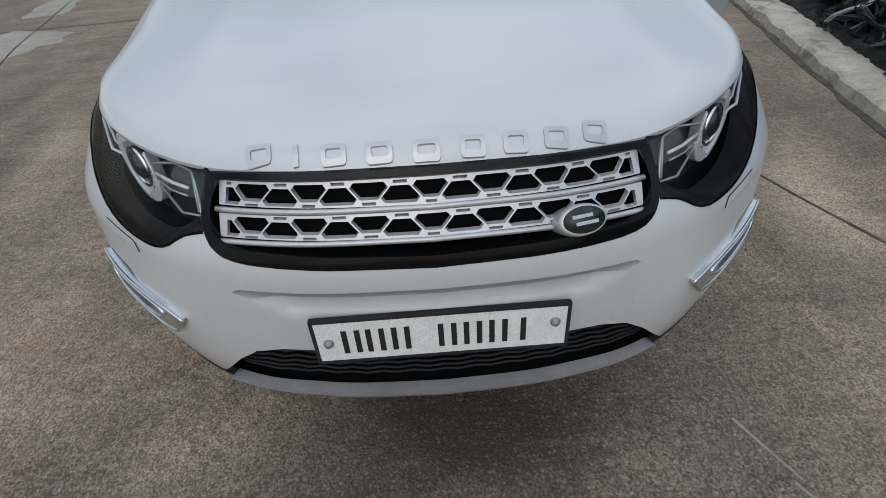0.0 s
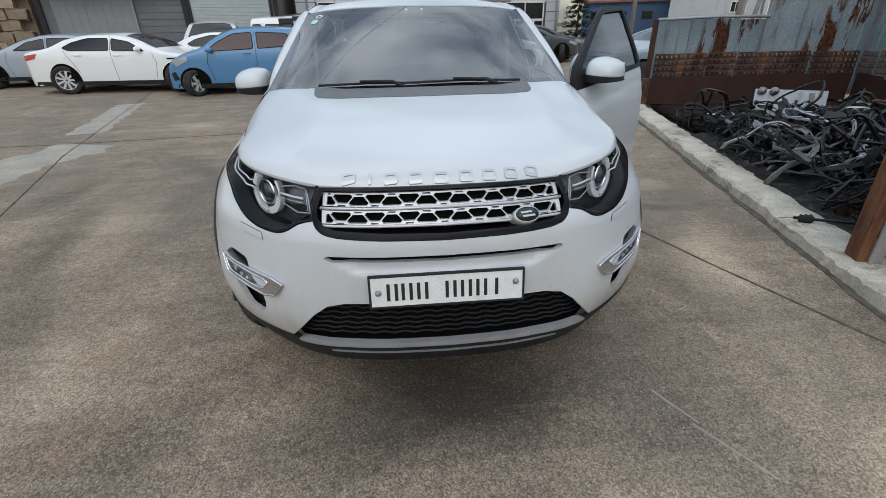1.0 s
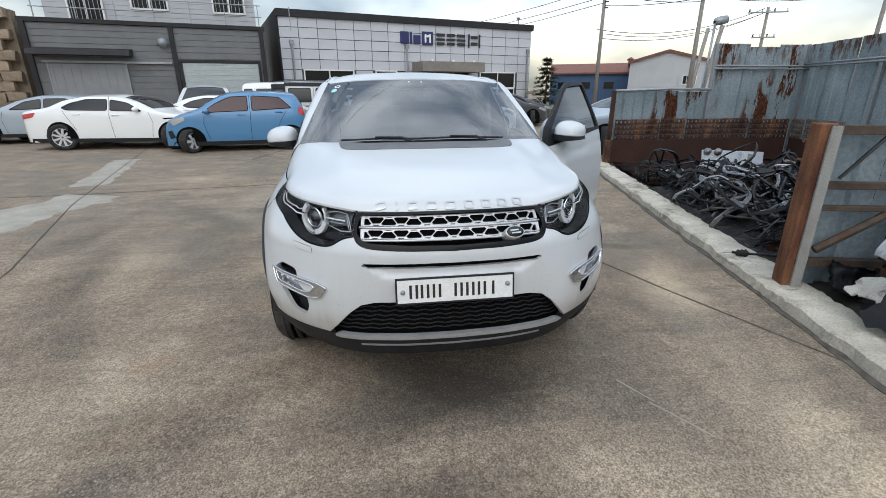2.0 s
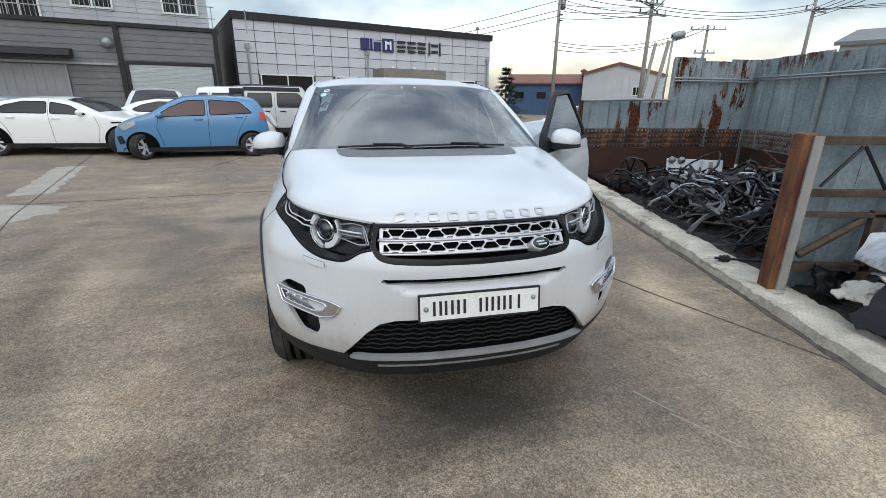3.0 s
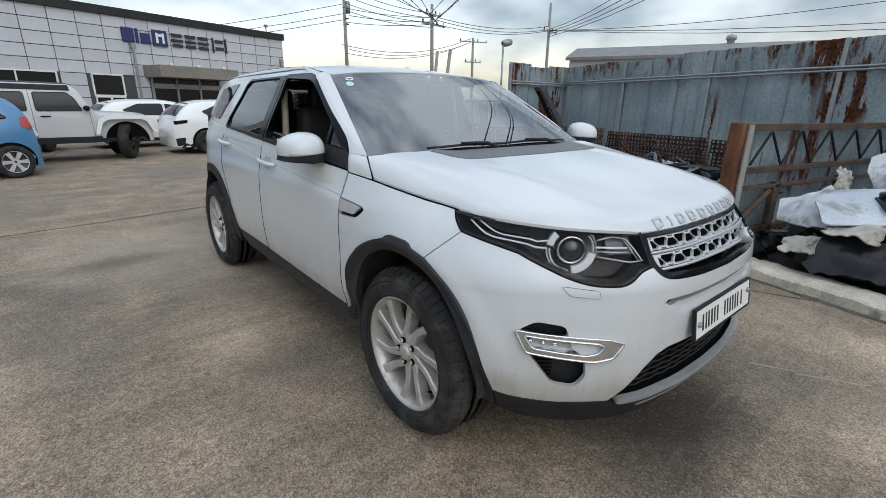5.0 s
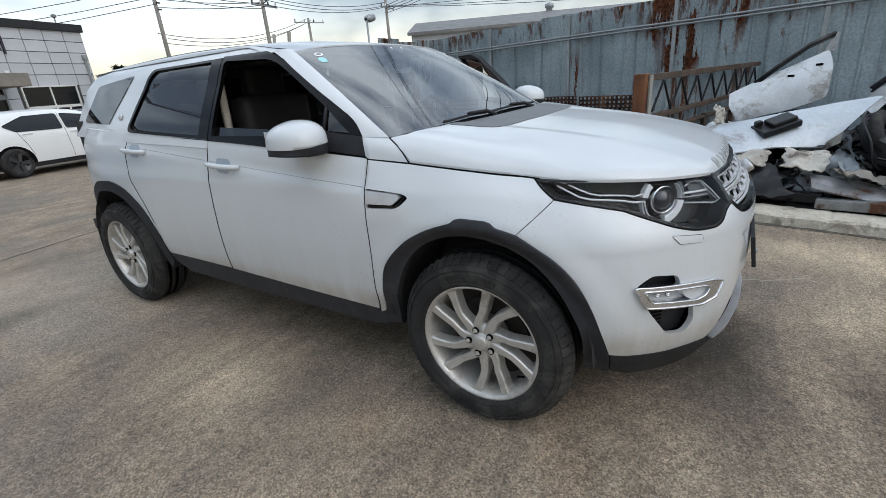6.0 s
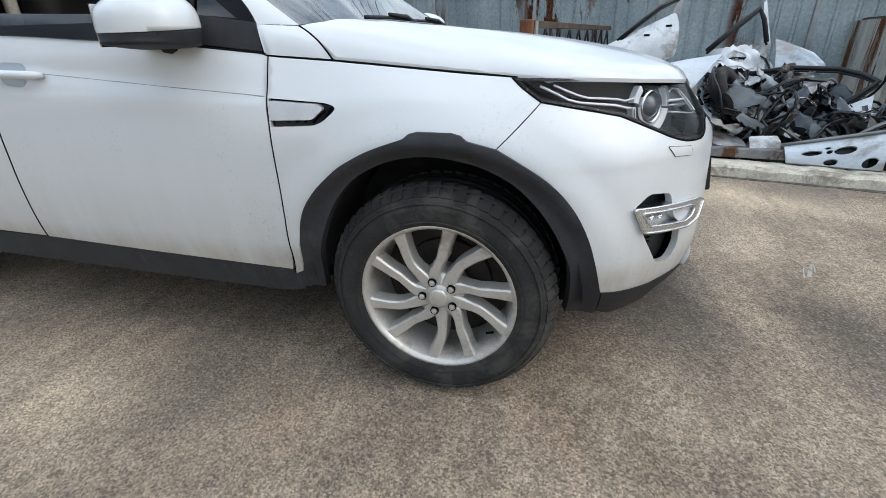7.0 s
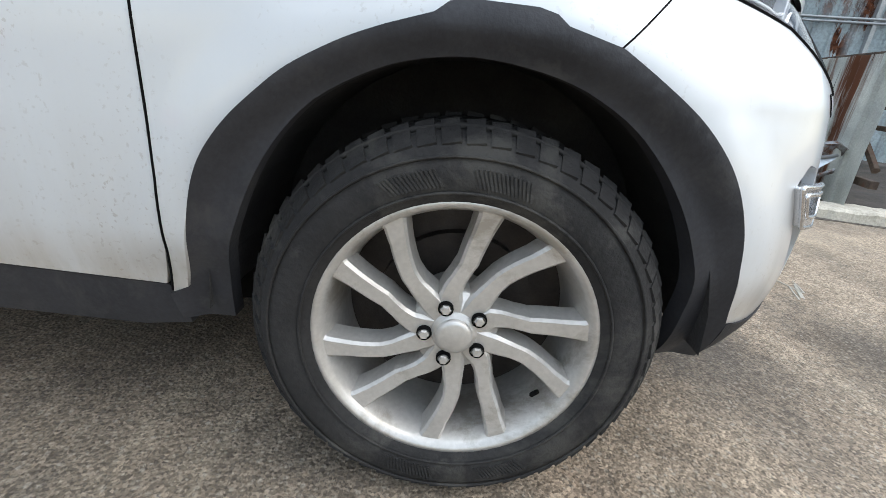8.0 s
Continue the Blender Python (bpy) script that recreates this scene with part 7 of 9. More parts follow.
# ---- wheels ----
def road_wheel(name, radius, width, rim_r, spokes, rim_mat, label, tread=True, pairs=True, lugs=5):
    """A wheel lying in the xy plane, its outer face towards +z."""
    root = thing(name, label, "wheel")
    bm = bmesh.new()
    w = width / 2
    prof = [(rim_r - .012, w - .045), (rim_r - .004, w - .016), (rim_r + .008, w - .004), (rim_r + .03, w + .004), (radius * .86, w + .002), (radius * .93, w - .012), (radius - .012, w - .032), (radius - .006, w - .05)]
    groove = []
    for g in (-.5, -.17, .17, .5):
        c = g * (width - .10)
        groove += [(radius, c + .010), (radius - .009, c + .006), (radius - .009, c - .006), (radius, c - .010)]
    prof = prof + [(radius - .002, w - .055)] + groove[::-1] + [(radius - .002, -w + .055)] + [(r, -h) for r, h in reversed(prof)]
    lathe(bm, prof, 72)
    bmesh.ops.recalc_face_normals(bm, faces=bm.faces)
    tyre = part("tyre", bm, "tyre", root, smooth=True)
    if tread:
        bm = bmesh.new()
        n = 58
        for k in range(n):
            a = 2 * math.pi * (k + .5) / n
            for s in (-1, 1):
                m = pose(0, 0, 0, 0, 0, math.degrees(a)) @ Matrix.Translation((radius - .0135, 0, s * (w - .036))) @ pose(0, 0, 0, 0, s * -32, s * 6)
                box(bm, (.0, 0, 0), (.012, 2 * math.pi * radius / n * .74, .056), m)
        part("tread", bm, "tyre", tyre)["kind"] = "stuff"
        bm = bmesh.new()
        for rr in (rim_r + .018, radius * .885):
            tube(bm, [(rr * math.cos(2 * math.pi * k / 72), rr * math.sin(2 * math.pi * k / 72), w + .0015) for k in range(72)], .0028, 5, True)
        part("sidewall_ridge", bm, "tyre", tyre, smooth=True)
        for a0 in (100, 72, 250, 285):  # hatched bands moulded in the sidewall
            bm = bmesh.new()
            for k in range(14):
                m = pose(0, 0, 0, 0, 0, a0 + k * 1.25) @ Matrix.Translation((radius * .80, 0, w + .0035)) @ pose(0, 0, 0, 0, 0, 22)
                box(bm, (0, 0, 0), (.030, .0035, .004), m)
            part("sidewall_band", bm, "tyre", tyre)["kind"] = "stuff"
    bm = bmesh.new()
    lathe(bm, [(rim_r - .035, -w + .02), (rim_r - .03, w - .09), (rim_r - .022, w - .05), (rim_r - .014, w - .026), (rim_r - .006, w - .012), (rim_r + .003, w - .010), (rim_r + .004, w - .02), (rim_r - .004, w - .04)], 64)
    bmesh.ops.recalc_face_normals(bm, faces=bm.faces)
    rim = part("rim", bm, rim_mat, root, smooth=True)
    bm = bmesh.new()
    lathe(bm, [(0, -.02), (rim_r * .62, -.02), (rim_r * .62, -.045), (rim_r - .03, -.05)], 40)
    part("brake_disc", bm, "rotor", rim, smooth=False)
    bm = bmesh.new()
    lathe(bm, [(rim_r * .33, -.01), (rim_r * .33, w - .060), (rim_r * .31, w - .045), (rim_r * .17, w - .038), (rim_r * .15, w - .03), (0, w - .028)], 40)
    hub = part("hub", bm, rim_mat, rim, smooth=True)
    bm = bmesh.new()
    lathe(bm, [(rim_r * .135, w - .036), (rim_r * .13, w - .022), (rim_r * .1, w - .019), (0, w - .018)], 28)
    part("hub_cap", bm, rim_mat, hub, smooth=True)
    n = spokes
    for k in range(n):
        a0 = 2 * math.pi * k / n
        lines = ([(.15, 1.80, 1.5), (.30, 1.745, 1.35), (.46, 1.55, 1.05), (.55, 1.475, 1.05), (.80, 1.42, 1.15), (.92, 1.40, 1.35), (.98, 1.39, 1.9)], [(.15, 2.22, 1.5), (.30, 2.27, 1.35), (.46, 2.275, 1.05), (.55, 2.26, 1.05), (.80, 2.14, 1.15), (.92, 2.10, 1.35), (.98, 2.09, 1.9)]) if pairs else ([(.14, 0, 1.5), (.5, .02, 1.25), (.965, 0, 1.5)],)
        for line in lines:
            bm = bmesh.new()
            rows = []
            fine = []
            for (r0, b0, w0), (r1, b1, w1) in zip(line, line[1:]):
                for t in range(4):
                    t /= 4
                    fine.append((r0 + (r1 - r0) * t, b0 + (b1 - b0) * t, w0 + (w1 - w0) * t))
            fine.append(line[-1])
            for r, b, ww in fine:
                rr, a = r * rim_r, a0 + b
                c = Vector((rr * math.cos(a), rr * math.sin(a), 0))
                d = Vector((-math.sin(a), math.cos(a), 0))
                hw = .0155 * ww * rim_r / .25
                zt = w - .040 + .016 * r
                rows.append([bm.verts.new(c + d * o + Vector((0, 0, z))) for o, z in ((-hw * 1.25, zt - .045), (-hw, zt - .006), (-hw * .72, zt), (hw * .72, zt), (hw, zt - .006), (hw * 1.25, zt - .045))])
            for p, q in zip(rows, rows[1:]):
                for j in range(5):
                    bm.faces.new((p[j], q[j], q[j + 1], p[j + 1]))
            bmesh.ops.recalc_face_normals(bm, faces=bm.faces)
            sp = part("spoke", bm, rim_mat, rim)
    for k in range(lugs):
        a = 2 * math.pi * k / lugs + 1.93
        bm = bmesh.new()
        m = Matrix.Translation((rim_r * .215 * math.cos(a), rim_r * .215 * math.sin(a), 0))
        lathe(bm, [(.013, w - .05), (.0135, w - .030), (.0115, w - .026)], 16, m)
        part("lug_seat", bm, "void", hub, smooth=True)
        bm = bmesh.new()
        lathe(bm, [(.0098, w - .045), (.0098, w - .026), (.007, w - .022), (0, w - .022)], 6, m)
        part("lug_nut", bm, "alloy", hub)
    bm = bmesh.new()
    a = -.62
    tube(bm, [((rim_r - .035) * math.cos(a), (rim_r - .035) * math.sin(a), w - .055), ((rim_r - .055) * math.cos(a), (rim_r - .055) * math.sin(a), w - .03)], .0045, 8)
    part("valve", bm, "void", rim, smooth=True)
    return root


def flatten(root, parent, m, name="wheel"):
    """Hangs a wheel's three main parts under one wheel part of the car."""
    root.parent = parent
    root.matrix_basis = m
    for key in ("category", "group", "kind"):
        if key in root:
            del root[key]
    # a thing > part > sub-part tree: deeper pieces move up to the wheel
    for o in list(root.children_recursive):
        if o.parent is not root:
            o.parent = root
    return root


proto = road_wheel("wheel", .357, .235, .244, 5, "alloy", "silver alloy wheel with dusty black tyre")
face = {-1: Matrix(((0, 0, -1, 0), (-1, 0, 0, 0), (0, 1, 0, 0), (0, 0, 0, 1))), 1: Matrix(((0, 0, 1, 0), (1, 0, 0, 0), (0, 1, 0, 0), (0, 0, 0, 1)))}
spots = [(-1, .888, 0), (-1, 3.63, 40), (1, .888, 60), (1, 3.63, 5)]
flatten(proto, suv, Matrix.Translation((-.812, .888, .357)) @ face[-1] @ pose(0, 0, 0, 0, 0, spots[0][2]))
for sg, y, turn in spots[1:]:
    copy_thing(proto, Matrix.Translation((sg * .812, y, .357)) @ face[sg] @ pose(0, 0, 0, 0, 0, turn))


# ---- parked cars ----
def far_wheel(radius, rim_r, mat, spokes=5):
    """A simpler wheel for parked cars, its outer face towards +z."""
    root = thing("wheel", "wheel", "wheel")
    bm = bmesh.new()
    lathe(bm, [(rim_r - .01, .05), (rim_r + .01, .085), (radius * .9, .09), (radius, .06), (radius, -.09), (rim_r, -.1)], 36)
    bmesh.ops.recalc_face_normals(bm, faces=bm.faces)
    part("tyre", bm, "tyre", root, smooth=True)
    bm = bmesh.new()
    lathe(bm, [(0, .042), (rim_r - .03, .042), (rim_r - .02, .055), (rim_r + .004, .078), (rim_r + .008, .07)], 36)
    bmesh.ops.recalc_face_normals(bm, faces=bm.faces)
    part("rim_barrel", bm, "dark_alloy", root, smooth=True)
    for k in range(spokes):
        bm = bmesh.new()
        slim = min(1.0, 5.5 / spokes)
        w0, w1 = rim_r * .13 * slim, rim_r * .20 * slim
        prism(bm, [(rim_r * .1, -w0), (rim_r * .95, -w1), (rim_r * .98, 0), (rim_r * .95, w1), (rim_r * .1, w0)], .018, pose(0, 0, .055, 0, 0, 360 / spokes * k))
        part("spoke", bm, mat, root)
    bm = bmesh.new()
    lathe(bm, [(rim_r * .95, .06), (rim_r * 1.0, .082), (rim_r * 1.03, .07)], 36)
    part("rim_edge", bm, mat, root, smooth=True)
    for key in ("category", "group", "kind", "label"):
        if key in root:
            del root[key]
    return root


def parked_car(name, label, m, top, plan, base, belt, paint, windows, wheels, screen=None, tail=None, tumble=0.42, glass="far_glass", lamps=(), rim=("alloy", 5), doors=(), wheel_r=(.32, .2), group="parked cars", roof_mat=None, trim=(), handles=()):
    """A parked car along +x from its tail at x = 0: top and plan outlines by length, cut windows, lamps and wheels."""
    root = thing(name, label, "car", group, at=m)
    T, W = Curve(top, .03), Curve(plan, .05)
    start, length = top[0][0], top[-1][0]

    def flank(u, z, off=0.0, sg=-1.0):
        hw = W(u)
        x = hw - .05 * max(0.0, (.55 - z) / .4) ** 2
        if z > belt:
            x -= tumble * (z - belt) + .10 * (z - belt) ** 2
        x -= .015 * max(0.0, 1 - abs(z - belt) / .1) * 0.5
        return Vector((u, sg * (x + off), z))

    def lid(v, u, off=0.0):
        hw = abs(flank(u, max(base + .1, T(u) - .05)).y)
        return Vector((u, v * hw, T(u) - .05 * abs(v) ** 2.2 + off))

    # body: rings from one foot over the top to the other
    bm = bmesh.new()
    rings = []
    n = 60
    for i in range(n + 1):
        u = start + (length - start) * i / n
        u = min(max(u, start + .001), length - .001)
        half = []
        zt = T(u) - .05
        for k in range(10):
            half.append(flank(u, base + (zt - base) * k / 9))
        for v in (-.97, -.88, -.7, -.45, -.2):
            half.append(lid(v, u))
        ring = half + [lid(0, u)] + [Vector((p.x, -p.y, p.z)) for p in reversed(half)]
        rings.append([bm.verts.new(p) for p in ring])
    for a, b in zip(rings, rings[1:]):
        for k in range(len(a) - 1):
            bm.faces.new((a[k], b[k], b[k + 1], a[k + 1]))
    bm.faces.new(rings[0])
    bm.faces.new(rings[-1][::-1])
    bmesh.ops.recalc_face_normals(bm, faces=bm.faces)
    part("body", bm, paint, root, smooth=True)
    for sg in (-1.0, 1.0):
        fl = lambda u, z, off=0.0, sg=sg: flank(u, z, off, sg)
        for poly in windows:
            rr = rounded(poly, .05)
            panel("window", rr, fl, glass, root, step=0.12, rim=0.004, lift=.006)
            bm = bmesh.new()
            tube(bm, [fl(u, z, .007) for u, z in resample(rr, .08)], .008, 5, True)
            part("window_seal", bm, "gloss_black", root)
        for line in doors:
            bm = bmesh.new()
            tube(bm, [fl(u, z, .001) for u, z in resample(line, .1, False)], .004, 5)
            part("door_gap", bm, "void", root)
        for u, z in handles:
            bm = bmesh.new()
            tube(bm, [fl(u, z, .012), fl(u + .09, z + .004, .022), fl(u + .18, z + .006, .012)], .013, 6)
            part("handle", bm, trim[0] if trim else paint, root, smooth=True)
        for poly, mat in lamps:
            panel("lamp", rounded(poly, .03), fl, mat, root, step=0.08, rim=0.01, lift=.008)
        for u in wheels:
            r = wheel_r[0]
            arch = [(u + (r + .055) * math.cos(radians(a)), r + (r + .055) * math.sin(radians(a))) for a in range(-25, 206, 11)]
            panel("wheel_arch", [(p, max(q, base + .002)) for p, q in arch], fl, "void", root, step=0.15, rim=0, lift=.004)
        panel("sill", [(start + .15, base), (length - .15, base), (length - .2, base + .10), (start + .2, base + .10)], fl, "black_plastic", root, step=0.3, rim=0.01, lift=.006)
    for poly in (screen, tail):
        if poly:
            panel("screen", poly, lid, glass, root, step=0.15, rim=0.004, lift=.007)
    if roof_mat:
        panel("roof_panel", roof_mat[1], lid, roof_mat[0], root, step=0.2, rim=0.01, lift=.005)
    w = far_wheel(*wheel_r, *rim)
    first = True
    for u in wheels:
        for sg in (-1, 1):
            mw = Matrix.Translation((u, sg * (W(u) - .030), wheel_r[0])) @ pose(0, 0, 0, 90 if sg < 0 else -90, 0, 17 * u)
            if first:
                w.parent, w.matrix_basis, first = root, mw, False
            else:
                copy_thing(w, mw)
    return root, flank, lid




def side_mirror(root, flank, u, z, mat, sg=-1.0):
    bm = bmesh.new()
    p = flank(u, z, .09, sg)
    bmesh.ops.create_uvsphere(bm, u_segments=14, v_segments=10, radius=1.0, matrix=Matrix.Translation(p) @ Matrix.Diagonal((.07, .10, .065, 1)))
    part("mirror", bm, mat, root, smooth=True)


MAT["lamp_clear"] = material("clear_headlamp", (.45, .47, .48), .12, .3, .8)
# small blue hatchback
hatch_top = [(.12, .50), (.14, .80), (.18, .98), (.26, 1.20), (.44, 1.40), (.9, 1.455), (1.5, 1.47), (2.0, 1.43), (2.4, 1.27), (2.75, 1.06), (3.1, .95), (3.38, .83), (3.50, .68), (3.54, .45)]
hatch_plan = [(.12, .56), (.18, .66), (.30, .735), (.5, .785), (1.0, .80), (2.5, .80), (3.0, .785), (3.35, .70), (3.54, .52)]
m = Matrix.Translation((-2.50, 10.95, 0)) @ pose(0, 0, 0, 0, 0, 189.0) @ Matrix.Translation((-.56, -.72, 0))
root, fl, lid = parked_car("hatchback", "small blue hatchback with reddish tinted windows", m, hatch_top, hatch_plan, .17, .93, "blue_paint",
    [[(2.62, .965), (1.55, 1.00), (1.55, 1.345), (1.95, 1.325), (2.30, 1.17)], [(1.45, 1.00), (.50, 1.05), (.78, 1.31), (1.45, 1.35)]], (.56, 2.945),
    screen=[(-.86, 2.70), (0, 2.76), (.86, 2.70), (.80, 2.06), (0, 2.02), (-.80, 2.06)], tail=[(-.8, .20), (.8, .20), (.72, .40), (-.72, .40)], glass="maroon_glass",
    lamps=[([(.22, 1.06), (.33, 1.08), (.34, .90), (.18, .84)], "red_lamp"), ([(3.40, .79), (3.04, .87), (3.0, .79), (3.28, .66)], "lamp_clear"), ([(3.46, .52), (3.34, .55), (3.28, .38), (3.42, .34)], "black_plastic")],
    doors=[[(1.50, 1.36), (1.50, .95), (1.53, .30)], [(2.55, .95), (2.60, .7), (2.50, .32)], [(.62, 1.0), (.78, .75), (.92, .45), (.95, .3)]], wheel_r=(.29, .19), rim=("silver_alloy", 6), handles=[(1.62, .90), (.72, .95)])
for sg in (-1.0, 1.0):
    side_mirror(root, fl, 2.5, 1.0, "blue_paint", sg)
# white sedan
sedan_top = [(0, .60), (.05, .98), (.35, 1.05), (.75, 1.12), (1.25, 1.31), (1.8, 1.385), (2.3, 1.385), (2.8, 1.29), (3.35, 1.07), (3.6, .99), (4.2, .90), (4.6, .76), (4.75, .55)]
sedan_plan = [(0, .70), (.15, .82), (.6, .90), (1.5, .915), (3.4, .915), (4.1, .87), (4.5, .76), (4.75, .58)]
win_f = [(2.33, .995), (3.12, .975), (2.75, 1.185), (2.33, 1.265)]
win_r = [(2.25, 1.0), (2.25, 1.27), (1.75, 1.275), (1.35, 1.185), (1.12, 1.07), (1.25, 1.015)]
sedan_kw = dict(screen=[(-.86, 3.36), (0, 3.44), (.86, 3.36), (.78, 2.62), (0, 2.56), (-.78, 2.62)], tail=[(-.8, .80), (.8, .80), (.72, 1.30), (-.72, 1.30)],
    doors=[[(2.29, 1.34), (2.29, .95), (2.33, .32)], [(3.28, .95), (3.36, .7), (3.28, .32)], [(1.15, 1.0), (1.30, .75), (1.42, .5)]], wheel_r=(.335, .225), rim=("silver_alloy", 9), handles=[(2.36, .88), (1.40, .90)])
tail_lamp = ([(.05, .90), (.48, .955), (.40, .84), (.06, .78)], "red_lamp")
head_lamp = ([(4.6, .70), (4.15, .80), (4.1, .72), (4.5, .60)], "lamp_clear")
m = Matrix.Translation((-8.4, 11.75, 0)) @ pose(0, 0, 0, 0, 0, -4.0) @ Matrix.Translation((-1.02, .84, 0))
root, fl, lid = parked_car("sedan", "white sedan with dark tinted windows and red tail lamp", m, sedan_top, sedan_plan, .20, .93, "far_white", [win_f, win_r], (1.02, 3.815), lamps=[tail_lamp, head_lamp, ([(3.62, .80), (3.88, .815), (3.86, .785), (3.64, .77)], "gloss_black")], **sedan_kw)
for sg in (-1.0, 1.0):
    side_mirror(root, fl, 3.0, 1.02, "far_white", sg)
# a crashed dark-roofed coupe just behind it
m = Matrix.Translation((-6.9, 13.9, 0)) @ pose(0, 0, 0, 0, 0, -3.0)
parked_car("sedan", "white sedan with a smashed dark windscreen and bonnet", m, sedan_top, sedan_plan, .20, .93, "far_white", [win_f, win_r], (1.02, 3.815), lamps=[tail_lamp, head_lamp], roof_mat=("gloss_black", [(-.85, 1.3), (.85, 1.3), (.85, 2.7), (-.85, 2.7)]), **sedan_kw)
m = Matrix.Translation((-10.9, 14.4, 0)) @ pose(0, 0, 0, 0, 0, 186.0) @ Matrix.Translation((-3.2, 0, 0))
parked_car("sedan", "slate grey sedan with dark alloy wheels", m, sedan_top, sedan_plan, .20, .93, "silver_paint", [win_f, win_r], (1.02, 3.815), lamps=[tail_lamp, head_lamp], **{**sedan_kw, "rim": ("dark_alloy", 7)})
m = Matrix.Translation((4.98, 8.5, 0)) @ pose(0, 0, 0, 0, 0, 186.0) @ Matrix.Translation((-3.815, -.84, 0))
parked_car("sedan", "pale silver-blue sedan beside the fence end", m, sedan_top, sedan_plan, .20, .93, "silver_paint", [win_f, win_r], (1.02, 3.815), lamps=[tail_lamp, head_lamp], **sedan_kw)
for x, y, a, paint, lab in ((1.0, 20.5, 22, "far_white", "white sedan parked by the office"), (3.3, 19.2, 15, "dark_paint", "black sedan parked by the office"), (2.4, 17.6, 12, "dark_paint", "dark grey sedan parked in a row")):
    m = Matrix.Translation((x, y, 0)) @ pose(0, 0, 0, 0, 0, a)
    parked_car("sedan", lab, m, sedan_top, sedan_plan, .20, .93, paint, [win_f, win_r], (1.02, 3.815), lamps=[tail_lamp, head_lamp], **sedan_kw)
# off-road wagons: boxy, flat sides, upright screen
box_top = [(.62, .75), (.64, 1.66), (.70, 1.74), (1.4, 1.78), (2.62, 1.76), (2.70, 1.72), (2.95, 1.22), (3.0, 1.16), (4.05, 1.08), (4.12, .95), (4.15, .6)]
box_plan = [(.62, .77), (.7, .79), (1.0, .80), (2.9, .80), (3.6, .76), (4.1, .70), (4.15, .66)]
box_kw = dict(windows=[[(1.15, 1.14), (1.80, 1.14), (1.80, 1.54), (1.15, 1.54)], [(1.95, 1.14), (2.78, 1.14), (2.66, 1.42), (2.55, 1.54), (1.95, 1.54)], [(.74, 1.16), (1.02, 1.16), (1.02, 1.54), (.74, 1.54)]],
    wheels=(1.22, 3.58), screen=[(-.85, 2.93), (.85, 2.93), (.82, 2.72), (-.82, 2.72)], tail=None, tumble=.16, lamps=[([(.66, 1.05), (.73, 1.05), (.73, .8), (.66, .8)], "red_lamp")],
    doors=[[(1.08, 1.6), (1.08, .95), (1.1, .5)], [(1.88, 1.6), (1.88, .5)], [(2.9, 1.12), (2.92, .5)]], wheel_r=(.42, .22), rim=("gloss_black", 8), handles=[(1.55, 1.02), (2.0, 1.02)], trim=("gloss_black",))
for m, paint, lab in ((Matrix.Translation((-.43, 13.42, 0)) @ pose(0, 0, 0, 0, 0, 4.0) @ Matrix.Translation((-3.58, .76, 0)), "grey_paint", "light grey off-road wagon with black hardtop and flared arches"),
    (Matrix.Translation((-4.0, 17.0, 0)) @ pose(0, 0, 0, 0, 0, 4.0) @ Matrix.Translation((-1.66, 0, 0)), "far_white", "white boxy off-road wagon behind the hatchback")):
    root, fl, lid = parked_car("off_road_wagon", lab, m, box_top, box_plan, .42, 1.12, paint, roof_mat=("black_plastic", [(-.97, .66), (.97, .66), (.97, 2.66), (-.97, 2.66)]) if paint == "grey_paint" else None, **box_kw)
    for sg in (-1.0, 1.0):
        side_mirror(root, fl, 2.85, 1.2, "gloss_black", sg)
        for u in (1.22, 3.58):
            f2 = lambda a, z, off=0.0, sg=sg: fl(a, z, off, sg)
            ring = rounded([(u + .68, .62), (u + .52, .98), (u + .36, 1.03), (u - .40, 1.03), (u - .56, .96), (u - .66, .60), (u - .58, .60), (u - .48, .88), (u - .36, .95), (u + .32, .95), (u + .44, .90), (u + .58, .62)], .05)
            panel("wheel_flare", ring, f2, paint if paint == "far_white" else "far_white", root, step=0.1, rim=0.12, lift=.13)
        if paint == "grey_paint":
            f2 = lambda a, z, off=0.0, sg=sg: fl(a, z, off, sg)
            panel("hardtop_side", [(.66, 1.12), (1.06, 1.12), (1.06, 1.66), (.66, 1.66)], f2, "black_plastic", root, [[(.75, 1.18), (1.0, 1.18), (1.0, 1.5), (.75, 1.5)]], 0.2, 0.01, .008)
            panel("hardtop_edge", [(1.04, 1.60), (2.62, 1.58), (2.60, 1.70), (1.04, 1.71)], f2, "black_plastic", root, step=0.2, rim=0.01, lift=.008)
            panel("rock_rail", [(1.1, .42), (3.05, .42), (3.05, .56), (1.1, .56)], f2, "black_plastic", root, step=0.2, rim=0.03, lift=.03)
